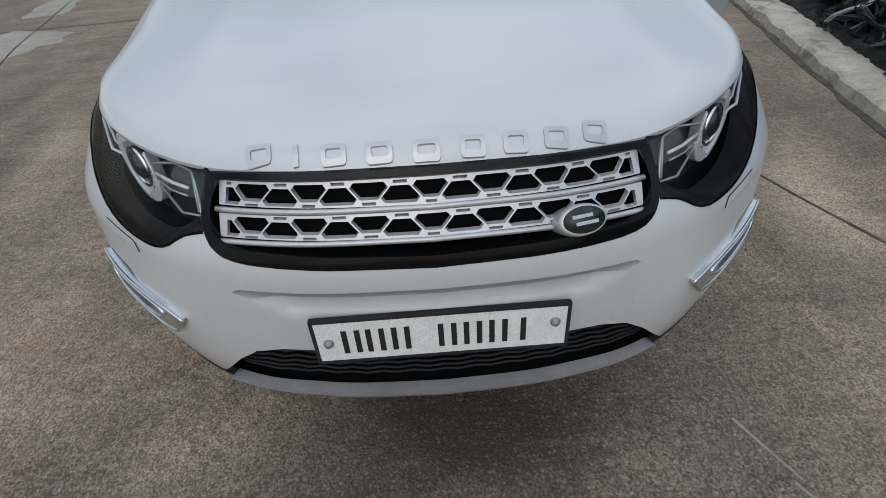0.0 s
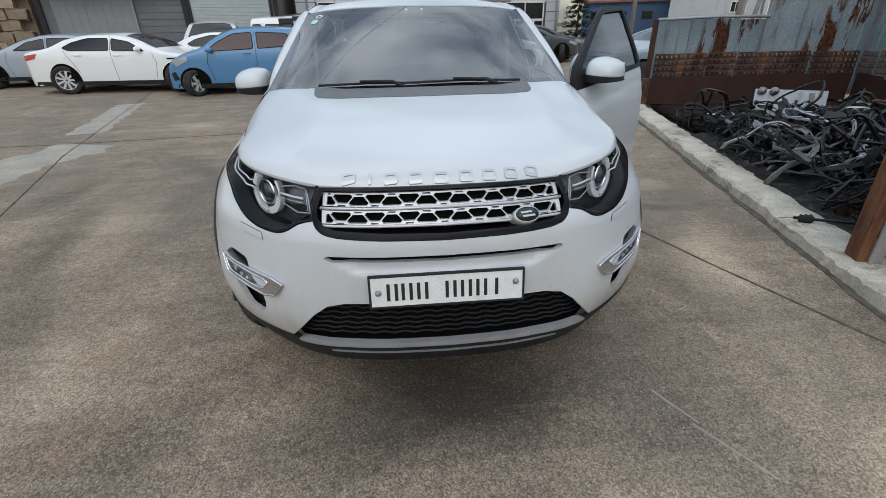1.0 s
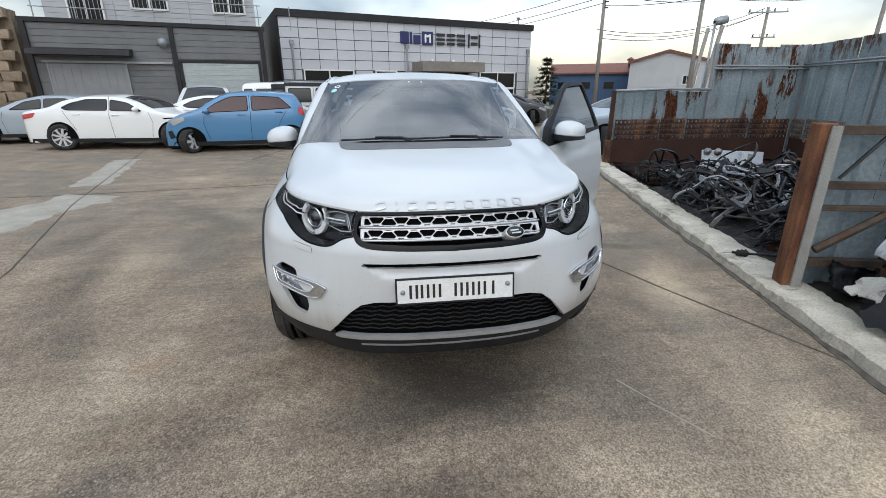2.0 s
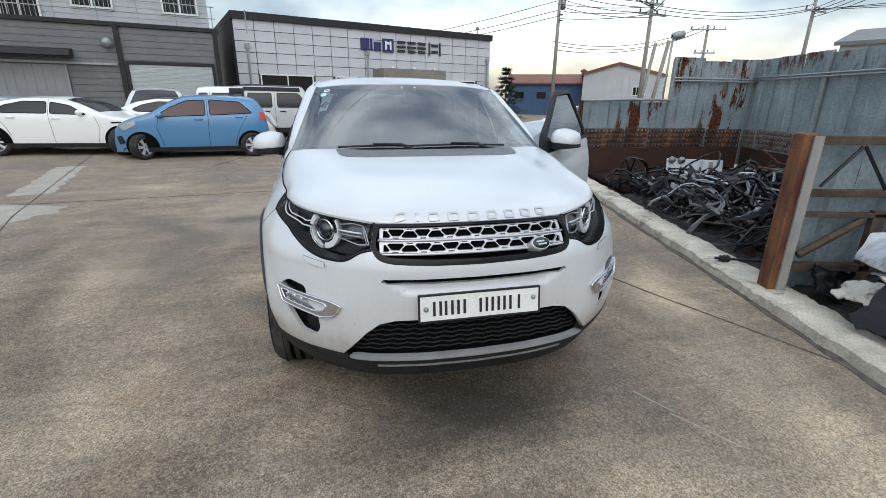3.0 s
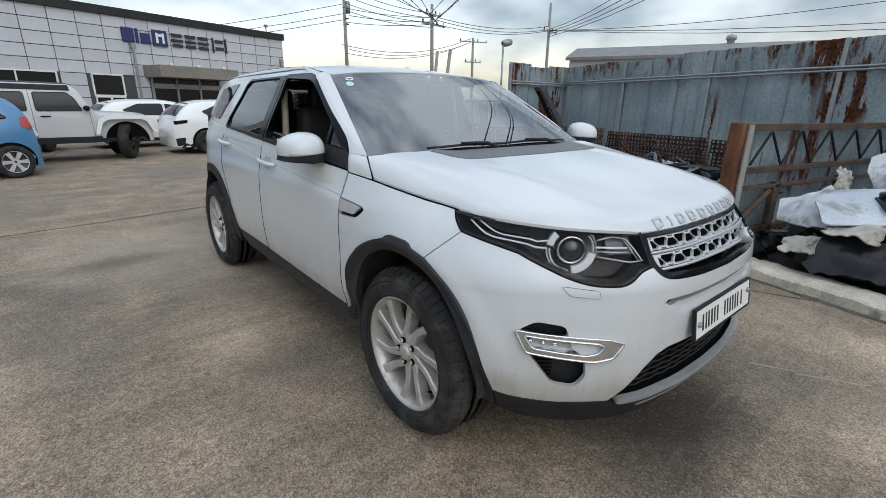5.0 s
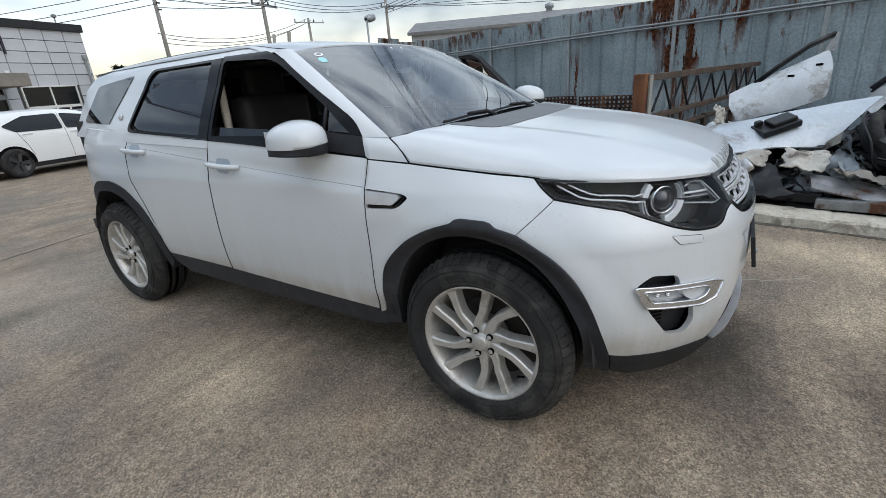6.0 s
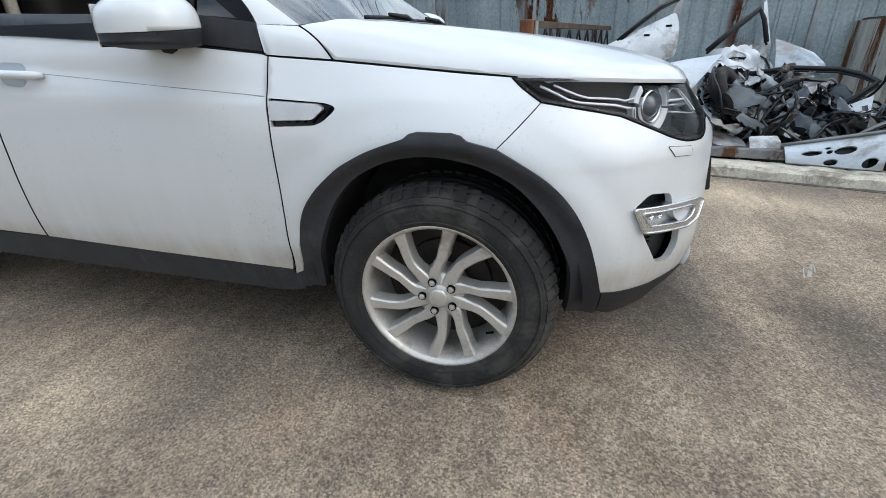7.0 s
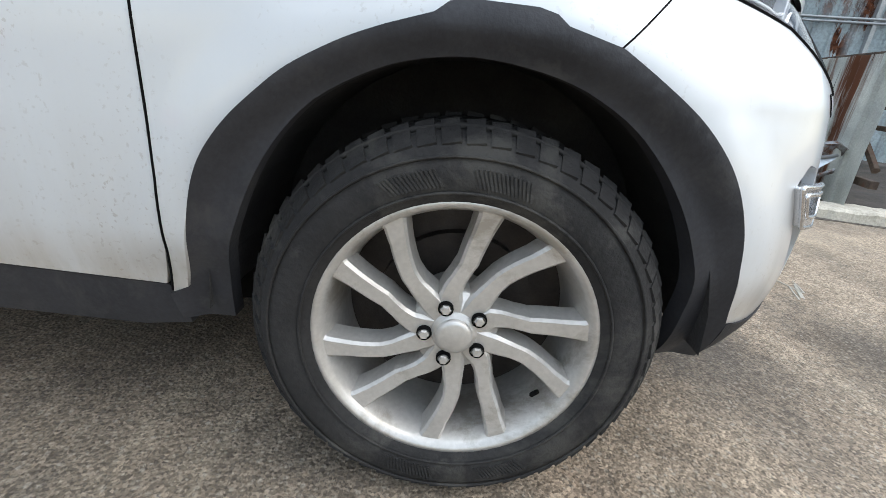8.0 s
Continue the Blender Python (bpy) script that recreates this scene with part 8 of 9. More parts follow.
# white hatchbacks with black details, seen beyond the vehicle's tail
fast_top = [(0, .55), (.04, .88), (.14, 1.05), (.55, 1.36), (1.1, 1.44), (1.8, 1.45), (2.3, 1.40), (2.75, 1.22), (3.15, 1.02), (3.5, .95), (3.9, .82), (4.02, .62), (4.05, .4)]
fast_plan = [(0, .68), (.1, .78), (.5, .86), (1.2, .87), (3.0, .87), (3.6, .82), (4.05, .56)]
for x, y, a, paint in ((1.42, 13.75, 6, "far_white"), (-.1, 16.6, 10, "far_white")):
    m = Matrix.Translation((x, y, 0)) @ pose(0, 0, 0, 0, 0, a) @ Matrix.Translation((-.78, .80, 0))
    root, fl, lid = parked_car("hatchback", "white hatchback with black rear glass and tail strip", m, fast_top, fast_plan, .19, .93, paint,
        [[(1.95, .97), (2.95, .96), (2.55, 1.22), (1.95, 1.31)], [(1.87, .97), (1.87, 1.31), (1.2, 1.30), (.75, 1.12), (.95, .99)]], (.78, 3.32), tail=[(-.86, .12), (.86, .12), (.74, .52), (-.74, .52)],
        screen=[(-.86, 3.05), (0, 3.12), (.86, 3.05), (.78, 2.36), (-.78, 2.36)], lamps=[([(.03, .88), (.35, .91), (.33, .83), (.04, .78)], "gloss_black"), ([(.03, .42), (.25, .45), (.22, .25), (.05, .22)], "black_plastic"), ([(3.95, .74), (3.5, .85), (3.5, .77), (3.85, .64)], "lamp_clear")],
        doors=[[(1.91, 1.33), (1.91, .95), (1.95, .3)], [(2.9, .95), (3.0, .7), (2.9, .3)], [(.95, 1.0), (1.08, .7), (1.15, .45)]], wheel_r=(.32, .22), rim=("dark_alloy", 5), handles=[(2.0, .88), (1.05, .92)])
# grey van front and a red pickup in the back row
van_top = [(0, .6), (.04, 1.5), (.2, 1.64), (1.6, 1.68), (2.6, 1.62), (3.3, 1.15), (3.6, 1.05), (4.2, .95), (4.35, .6)]
van_plan = [(0, .84), (.2, .92), (2.5, .94), (3.8, .90), (4.35, .74)]
van_kw = dict(windows=[[(1.9, 1.05), (2.95, 1.05), (2.55, 1.45), (1.9, 1.5)], [(.6, 1.05), (1.8, 1.05), (1.8, 1.5), (.6, 1.5)]], wheels=(.85, 3.5), screen=[(-.86, 3.25), (0, 3.32), (.86, 3.25), (.8, 2.68), (-.8, 2.68)], wheel_r=(.35, .23), rim=("alloy", 5), doors=[[(1.85, 1.5), (1.85, .35)]], lamps=[([(4.2, .9), (3.9, .98), (3.9, .85), (4.15, .78)], "lamp_clear")])
m = Matrix.Translation((-5.9, 15.3, 0)) @ pose(0, 0, 0, 0, 0, 285.0) @ Matrix.Translation((-3.2, 0, 0))
parked_car("van", "pale grey family van facing the yard", m, van_top, van_plan, .25, 1.0, "grey_paint", **van_kw)
m = Matrix.Translation((-13.2, 14.6, 0)) @ pose(0, 0, 0, 0, 0, 300.0) @ Matrix.Translation((-2.6, 0, 0))
parked_car("van", "red utility vehicle with dark screen", m, van_top, van_plan, .25, 1.0, "red_paint", **van_kw)


# ---- scrap heaps in the bays ----
def heap(name, cy, coff, ly, lx, h, mat, label, seed):
    """A lumpy mound lying beside the kerb."""
    bm = bmesh.new()
    n, m = 60, 44
    rows = []
    for i in range(n + 1):
        row = []
        for j in range(m + 1):
            a, b = i / n * 2 - 1, j / m * 2 - 1
            f = max(0.0, 1 - abs(a) ** 2.6) * max(0.0, 1 - abs(b) ** 2.6)
            z = h * f * (0.72 + 0.55 * noise.noise((a * 3.3, b * 3.1, seed))) + 0.16 * f * noise.noise((a * 13, b * 13, seed)) + 0.05
            row.append(bm.verts.new(along(cy + a * ly, coff + b * lx, max(z, 0.03))))
        rows.append(row)
    for a, b in zip(rows, rows[1:]):
        for k in range(m):
            bm.faces.new((a[k], b[k], b[k + 1], a[k + 1]))
    bmesh.ops.recalc_face_normals(bm, faces=bm.faces)
    return tagged(part(name, bm, mat), label, "scrap heap", kind="stuff")


heap("scrap_heap", 3.0, 1.85, 2.05, 1.62, .28, "scrap_dirt", "heap of oily black scrap metal in the bay", 3)
heap("scrap_heap", -.62, 1.75, 1.5, 1.35, .52, "scrap_dirt", "heap of dark crushed car scrap in the bay", 7)


def heap_z(cy, coff, ly, lx, h, seed, y, off):
    a, b = (y - cy) / ly, (off - coff) / lx
    f = max(0.0, 1 - abs(a) ** 2.6) * max(0.0, 1 - abs(b) ** 2.6)
    return max(0.03, h * f * (0.72 + 0.55 * noise.noise((a * 3.3, b * 3.1, seed))) + 0.05)


def scrap_loop(rnd, size):
    """A bent carrier pressed from sheet: a closed band with turned-up rims, cross webs and a cable."""
    bm = bmesh.new()
    n = 26
    w, lop, tip = size * rnd.uniform(.035, .06), rnd.uniform(.45, .8), rnd.uniform(-.3, .3)
    rows, mids = [], []
    ph = [rnd.uniform(0, 6) for _ in range(3)]
    for k in range(n):
        a = 2 * math.pi * k / n
        r = size * .5 * (1 + .10 * math.sin(3 * a + ph[0]) + .07 * math.sin(5 * a + ph[1]))
        c = Vector((r * math.cos(a), r * lop * math.sin(a) + tip * r * math.cos(a) * .3, size * .06 * math.sin(2 * a + ph[2])))
        o = Vector((math.cos(a), math.sin(a) * lop, 0)).normalized()
        mids.append(c)
        rows.append([bm.verts.new(c + o * u + Vector((0, 0, h))) for u, h in ((-w * .5, w * .34), (-w * .42, w * .34), (-w * .34, 0), (w * .34, 0), (w * .42, w * .34), (w * .5, w * .34), (w * .5, -w * .2))])
    for i in range(n):
        a, b = rows[i], rows[(i + 1) % n]
        for k in range(6):
            if not (k == 2 and i % 4 == 1):
                bm.faces.new((a[k], a[k + 1], b[k + 1], b[k]))
    for k in range(2):
        i = rnd.randrange(n)
        tube(bm, [mids[i], mids[i].lerp(mids[(i + n // 2) % n], .5) + Vector((0, 0, size * .05)), mids[(i + n // 2 + rnd.randrange(-3, 4)) % n]], size * .022, 5)
    tube(bm, [mids[k] * 1.02 + Vector((0, 0, w * .45 + .01 * math.sin(k * 2.1))) for k in range(3, 17)], size * .011, 5)
    return bm


def scrap_channel(rnd, size):
    bm = bmesh.new()
    rows = []
    w, h = size * rnd.uniform(.05, .09), size * rnd.uniform(.03, .06)
    b1, b2 = rnd.uniform(-.5, .5), rnd.uniform(-.3, .3)
    for i in range(9):
        t = i / 8 - .5
        c = Vector((size * t, size * b1 * t * t, size * b2 * math.sin(t * 4) * .4))
        rows.append([bm.verts.new(c + Vector((0, y, z))) for y, z in ((-w, h), (-w, 0), (w, 0), (w, h))])
    for a, b in zip(rows, rows[1:]):
        for k in range(3):
            bm.faces.new((a[k], a[k + 1], b[k + 1], b[k]))
    bmesh.ops.solidify(bm, geom=bm.faces[:], thickness=.005)
    return bm


def scrap_disc(rnd, size):
    bm = bmesh.new()
    r = size * .32
    lathe(bm, [(r * .2, .0), (r * .2, .04), (r * .5, .045), (r * .52, .012), (r, .012), (r, -.012), (r * .5, -.012), (r * .48, .0)], 28, closed=True)
    bmesh.ops.recalc_face_normals(bm, faces=bm.faces)
    return bm


def scrap_hose(rnd, size):
    bm = bmesh.new()
    p, d = Vector((0, 0, 0)), Vector((1, 0, 0))
    pts = [p.copy()]
    for _ in range(14):
        d = (d + Vector([rnd.uniform(-.55, .55) for _ in range(3)]) * .8).normalized()
        p = p + d * size * .11
        pts.append(p.copy())
    c = sum(pts, Vector()) / len(pts)
    tube(bm, [q - c for q in pts], size * rnd.uniform(.014, .026), 6)
    return bm


def scrap_block(rnd, size):
    bm = bmesh.new()
    box(bm, (0, 0, 0), (size * .34, size * .24, size * .16), bevel=.012)
    for k in range(3):
        box(bm, (size * rnd.uniform(-.14, .14), size * rnd.uniform(-.1, .1), size * .09), (size * .08, size * .06, size * .07), bevel=.006)
    tube(bm, [(size * .17, 0, 0), (size * .28, size * .05, size * .03), (size * .34, size * .02, size * .1)], size * .022, 6)
    return bm


def scrap_sheet(rnd, size, crumple=.16, nx=16, ny=11, ratio=.62):
    """A crumpled pressed sheet with a ragged outline."""
    bm = bmesh.new()
    s = rnd.uniform(0, 50)
    rows = []
    for i in range(nx + 1):
        row = []
        for j in range(ny + 1):
            x, y = i / nx - .5, j / ny - .5
            k = 1 + .10 * noise.noise((x * 5, y * 5, s + 3))
            z = crumple * (noise.noise((x * 3, y * 3, s)) + .45 * noise.noise((x * 8, y * 8, s)) + .35 * abs(noise.noise((x * 6 + 3, y * 6, s))))
            row.append(bm.verts.new((x * size * k, y * size * ratio * k, z * size)))
        rows.append(row)
    for a, b in zip(rows, rows[1:]):
        for k in range(ny):
            bm.faces.new((a[k], b[k], b[k + 1], a[k + 1]))
    bmesh.ops.solidify(bm, geom=bm.faces[:], thickness=.006)
    return bm


def scrap_shard(rnd, size):
    """A torn sliver of sheet, folded once or twice."""
    bm = bmesh.new()
    n = 7
    f1, f2 = rnd.uniform(-.5, .5), rnd.uniform(-.4, .4)
    rows = []
    for i in range(n):
        t = i / (n - 1) - .5
        w = size * (.16 * (1 - abs(t) * rnd.uniform(.6, 1.6)) + .03)
        z = size * (f1 * abs(t) + f2 * t * t + rnd.uniform(-.03, .03))
        rows.append([bm.verts.new((size * t, -w + size * rnd.uniform(-.03, .03), z + size * .05 * rnd.uniform(-1, 1))), bm.verts.new((size * t, 0, z + size * .05)), bm.verts.new((size * t, w + size * rnd.uniform(-.03, .03), z))])
    for a, b in zip(rows, rows[1:]):
        for k in range(2):
            bm.faces.new((a[k], a[k + 1], b[k + 1], b[k]))
    bmesh.ops.solidify(bm, geom=bm.faces[:], thickness=.004)
    return bm


BLACK, MIXED = ("scrap_black", ) * 7 + ("scrap_grey", "scrap_bright"), ("scrap_black", "scrap_white", "scrap_grey", "scrap_black", "scrap_silver", "scrap_white")
KINDS = {
    "pressed_carrier": (scrap_loop, "bent black pressed-steel door carrier among the scrap", "car part", BLACK, False),
    "metal_offcut": (scrap_channel, "bent metal channel among the scrap", "metal offcut", BLACK, False),
    "brake_disc": (scrap_disc, "rusty brake disc lying in the scrap", "brake disc", ("rust", "rust", "scrap_grey"), True),
    "rubber_hose": (scrap_hose, "twisted black hose among the scrap", "hose", ("scrap_black", "black_plastic"), True),
    "machine_unit": (scrap_block, "oily machine unit among the scrap", "car part", BLACK, False),
    "crumpled_sheet": (scrap_sheet, "crumpled sheet among the scrap", "sheet", ("scrap_black", "scrap_grey", "scrap_black", "scrap_grey", "scrap_black"), True),
    "plastic_cover": (scrap_sheet, "crumpled black plastic cover among the scrap", "cover", ("scrap_black", ), True),
    "bright_offcut": (scrap_channel, "bent bare metal channel among the scrap", "metal offcut", ("scrap_bright", "scrap_grey", "scrap_white"), False),
    "bright_sheet": (scrap_sheet, "crumpled pale panel piece among the scrap", "sheet", ("scrap_white", "scrap_silver", "scrap_cream", "scrap_grey"), True),
    "dark_shard": (scrap_shard, "torn dirty sliver of sheet metal among the scrap", "metal offcut", ("scrap_black", "scrap_grey", "scrap_cream", "scrap_white", "scrap_silver", "scrap_bright"), False),
    "metal_shard": (scrap_shard, "torn sliver of sheet metal among the scrap", "metal offcut", MIXED, False),
}
rnd = random.Random(21)
# bay one: carriers, hoses, discs; bay two: torn sheets and shards
for cy, coff, ly, lx, h, seed, mix_, count, top in (
    (3.0, 1.85, 2.05, 1.62, .28, 3, ("pressed_carrier", "pressed_carrier", "pressed_carrier", "pressed_carrier", "machine_unit", "metal_offcut", "rubber_hose", "rubber_hose", "metal_offcut", "metal_offcut", "plastic_cover", "metal_shard"), 380, .24),
    (-.62, 1.75, 1.5, 1.35, .52, 7, ("metal_shard", "metal_shard", "metal_shard", "metal_offcut", "rubber_hose", "machine_unit", "pressed_carrier", "crumpled_sheet", "metal_shard"), 230, .14),
):
    for k in range(count):
        kind = rnd.choice(mix_)
        make, lab, cat, mats, sm = KINDS[kind]
        y, off = cy + rnd.uniform(-.95, .95) * ly, max(.52, coff + rnd.uniform(-.97, .8) * lx)
        size = {"pressed_carrier": rnd.uniform(.42, .85), "metal_shard": rnd.uniform(.16, .5), "crumpled_sheet": rnd.uniform(.25, .5), "plastic_cover": rnd.uniform(.18, .34)}.get(kind, rnd.uniform(.28, .6))
        z = heap_z(cy, coff, ly, lx, h, seed, y, off) + rnd.uniform(.02, top)
        ob = part(kind, make(rnd, size), rnd.choice(mats), smooth=sm)
        ob.matrix_basis = Matrix.Translation(along(y, off, z)) @ pose(0, 0, 0, rnd.uniform(-50, 50), rnd.uniform(-50, 50), rnd.uniform(0, 360))
        tagged(ob, lab, cat, "scrap pieces")
def strew(count, y0, y1, o0, o1, mound, top, kinds, lo, hi):
    """Loose pieces over a stretch of a bay."""
    for _ in range(count):
        kind = rnd.choice(kinds)
        make, lab, cat, mats, sm = KINDS[kind]
        y, off = rnd.uniform(y0, y1), rnd.uniform(o0, o1)
        size = rnd.uniform(lo, hi)
        ob = part(cat.replace(" ", "_"), make(rnd, size), rnd.choice(mats), smooth=sm)
        ob.matrix_basis = Matrix.Translation(along(y, off, heap_z(*mound, y, off) + rnd.uniform(.03, top))) @ pose(0, 0, 0, rnd.uniform(-60, 60), rnd.uniform(-60, 60), rnd.uniform(0, 360))
        tagged(ob, lab, cat, "scrap pieces")


strew(130, 1.5, 4.6, .55, 1.5, (3.0, 1.85, 2.05, 1.62, .28, 3), .14, ("pressed_carrier", "pressed_carrier", "metal_offcut", "machine_unit", "rubber_hose", "metal_shard"), .22, .46)
strew(150, -1.9, .55, .6, 2.2, (-.62, 1.75, 1.5, 1.35, .52, 7), .18, ("dark_shard", "dark_shard", "dark_shard", "bright_offcut", "rubber_hose", "rubber_hose", "pressed_carrier", "bright_sheet"), .26, .60)
for y, off, z, s_ in ((2.15, .75, .24, .36), (3.0, 1.1, .40, .32), (1.85, .62, .16, .34)):
    ob = part("brake_disc", scrap_disc(rnd, s_), "rust", smooth=True)
    ob.matrix_basis = Matrix.Translation(along(y, off, z)) @ pose(0, 0, 0, rnd.uniform(20, 60), rnd.uniform(-20, 20), rnd.uniform(0, 360))
    tagged(ob, "rusty brake disc lying in the scrap", "brake disc", "scrap pieces")


def leaning(name, bm, mat, at, rx, ry, rz, label, category, group="", smooth=False):
    ob = part(name, bm, mat, smooth=smooth)
    ob.matrix_basis = Matrix.Translation(at) @ pose(0, 0, 0, rx, ry, rz)
    return tagged(ob, label, category, group)


# first bay: a grey sheet with two lugs against the rust plate, black harness boxes, a drive shaft on the kerb
sheet = leaning("grey_sheet", boxes(((0, 0, .24), (1.0, .02, .46), None), bevel=.006), "scrap_silver", (5.55, 5.05, .03), -14, 2, -12, "pale grey steel sheet with two lugs leaning on the rust plate", "steel sheet")
for x in (-.42, -.25):
    bm = bmesh.new()
    lathe(bm, [(0, .05), (.05, .04), (.06, 0)], 16, Matrix.Translation((x, -.03, .44)) @ pose(0, 0, 0, 90, 0, 0))
    part("lug", bm, "scrap_grey", sheet, smooth=True)
part("strap", boxes(((.28, -.02, .3), (.07, .02, .26), None), bevel=.006), "scrap_grey", sheet)
rnd = random.Random(4)
for i in range(6):
    for j in range(3):
        bm = boxes(((0, 0, 0), (.24, .3, .13), None), ((.03, -.16, .02), (.10, .03, .06), None), ((-.07, -.16, -.02), (.05, .03, .08), None), bevel=.012)
        ob = part("harness_box", bm, "scrap_black")
        ob.matrix_basis = Matrix.Translation(along(3.9 - i * .29 + rnd.uniform(-.03, .03), 2.15, .22 + j * .145)) @ pose(0, 0, 0, rnd.uniform(-6, 6), rnd.uniform(-8, 8), 75 + rnd.uniform(-12, 12))
        tagged(ob, "black plastic module with cable stubs in the scrap", "car part", "harness boxes")
        part("tag", boxes(((.03, -.181, .02), (.05, .004, .035), None)), "white_plain", ob)
bm = bmesh.new()
tube(bm, [(0, 0, 0), (.12, .0, .0), (.5, .0, .01), (.62, 0, .01)], [.012, .012, .011, .016], 8)
shaft = leaning("drive_shaft", bm, "scrap_black", along(1.55, .06, .115), 0, 0, -28, "thin black drive shaft lying across the kerb", "drive shaft", smooth=True)
bm = bmesh.new()
lathe(bm, [(.012, -.05), (.03, -.04), (.024, -.02), (.034, -.01), (.028, .01), (.038, .02), (.012, .05)], 14, Matrix.Translation((.08, 0, 0)) @ pose(0, 0, 0, 0, 90, 0))
part("rubber_boot", bm, "tyre", shaft, smooth=True)
leaning("brake_disc", scrap_disc(rnd, .40), "rust", along(1.72, .55, .14), 62, 8, -20, "rusty brake disc leaning beside the post", "brake disc", smooth=True)
leaning("machine_unit", scrap_block(rnd, .5), "scrap_silver", along(1.35, .46, .16), 10, 20, 40, "bright cast metal unit beside the post", "car part")
for k in range(4):
    bm = bmesh.new()
    tube(bm, [(0, 0, 0), (.25, .02, .05), (.42, -.04, .12 + .02 * k), (.5, .05, .2)], .016, 6)
    leaning("rusty_bar", bm, "rust", along(3.1 + k * .25, 2.35, .52 + .03 * k), 0, rnd.uniform(-20, 20), rnd.uniform(0, 180), "short rusty bar on top of the heap", "steel bar", "rusty bars")


# second bay: car doors, a bonnet, liners, coiled hoses, window surrounds
def quad(a, b, c, d, belly=0.0, rough=0.0, seed=0.0):
    """A curved sheet over four corners: a to b along u, a to d along v."""
    a, b, c, d = Vector(a), Vector(b), Vector(c), Vector(d)
    n = (b - a).cross(d - a).normalized()

    def f(u, v, off=0.0):
        p = a.lerp(b, u).lerp(d.lerp(c, u), v)
        o = belly * 4 * v * (1 - v) + rough * .8 * (noise.noise((u * 1.9, v * 1.7, seed)) + .7 * abs(noise.noise((u * 3.3, v * 2.9, seed + 5))))
        return p + n * (o + off)
    return f


def sheet(name, fn, mat, outline=None, holes=(), label="", category="", parent=None, rim=.012, group=""):
    ob = panel(name, outline or resample([(0, 0), (1, 0), (1, 1), (0, 1)], .06), fn, mat, parent, holes, .06, rim, back=True)
    return tagged(ob, label, category, group) if not parent else ob


def ragged(seed, n=34, jag=.07):
    r = random.Random(seed)
    return [(.5 + (.5 - jag * r.random() * 2) * math.copysign(min(1, abs(1.25 * math.cos(2 * math.pi * k / n))), math.cos(2 * math.pi * k / n)), .5 + (.5 - jag * r.random() * 2) * math.copysign(min(1, abs(1.25 * math.sin(2 * math.pi * k / n))), math.sin(2 * math.pi * k / n))) for k in range(n)]


def surround(pts, mat="black_plastic", r=.020):
    bm = bmesh.new()
    tube(bm, pts, r, 7)
    tube(bm, [Vector(p) + Vector((-.015, 0, -.03)) for p in pts], r * .5, 6)
    return bm


# white door standing on its lower edge against the heap, window rail bent up
f = quad((3.95, .15, .64), (4.15, -.63, .84), (4.35, -.60, 1.32), (4.12, .25, .93), .06, .02, 3)
d = thing("loose_doorshell", "dented white car door shell on top of the heap", "car door", "loose car doors")
sheet("skin", f, "scrap_white", rounded([(0, 0), (.55, -.04), (1, .02), (1.03, .6), (1, 1), (.5, 1.02), (0, 1), (-.05, .5)], .06), parent=d)
sheet("inner_panel", lambda u, v, off=0.0: f(u, v, off - .05), "scrap_black", resample([(.03, .05), (.96, .06), (.96, .95), (.03, .95)], .06), parent=d)
part("window_rail", surround([(4.18, .02, 1.03), (4.22, -.18, 1.20), (4.30, -.42, 1.38), (4.40, -.63, 1.48)]), "scrap_black", d, smooth=True)
sheet("lock_post", quad((4.34, -.56, 1.30), (4.36, -.66, 1.30), (4.42, -.67, 1.49), (4.41, -.62, 1.48)), "scrap_grey", parent=d)
for u, v in ((.62, .72), (.90, .72)):
    part("handle_hole", boxes((f(u, v, .004), (.02, .06, .022), None), bevel=.004), "void", d)
# blue-white bonnet draped over the heap
f = quad((2.60, .23, .50), (3.00, -.60, .53), (3.55, -.98, .90), (3.10, .36, .70), .05, .018, 8)
sheet("scrap_bonnet", f, "scrap_silver", rounded([(0, 0), (.45, .05), (.97, -.02), (1, .45), (1, 1), (.5, .97), (0, 1), (-.06, .5)], .07), label="pale silver-blue car bonnet lying across the heap", category="car bonnet")
leaning("black_tray", boxes(((0, 0, 0), (.34, .2, .06), None), ((.04, 0, .045), (.22, .14, .04), None), ((-.12, .06, .05), (.06, .05, .05), None), bevel=.014), "scrap_black", (3.0, -.17, .70), 14, -16, -58, "black plastic tray lying on the bonnet", "car part")
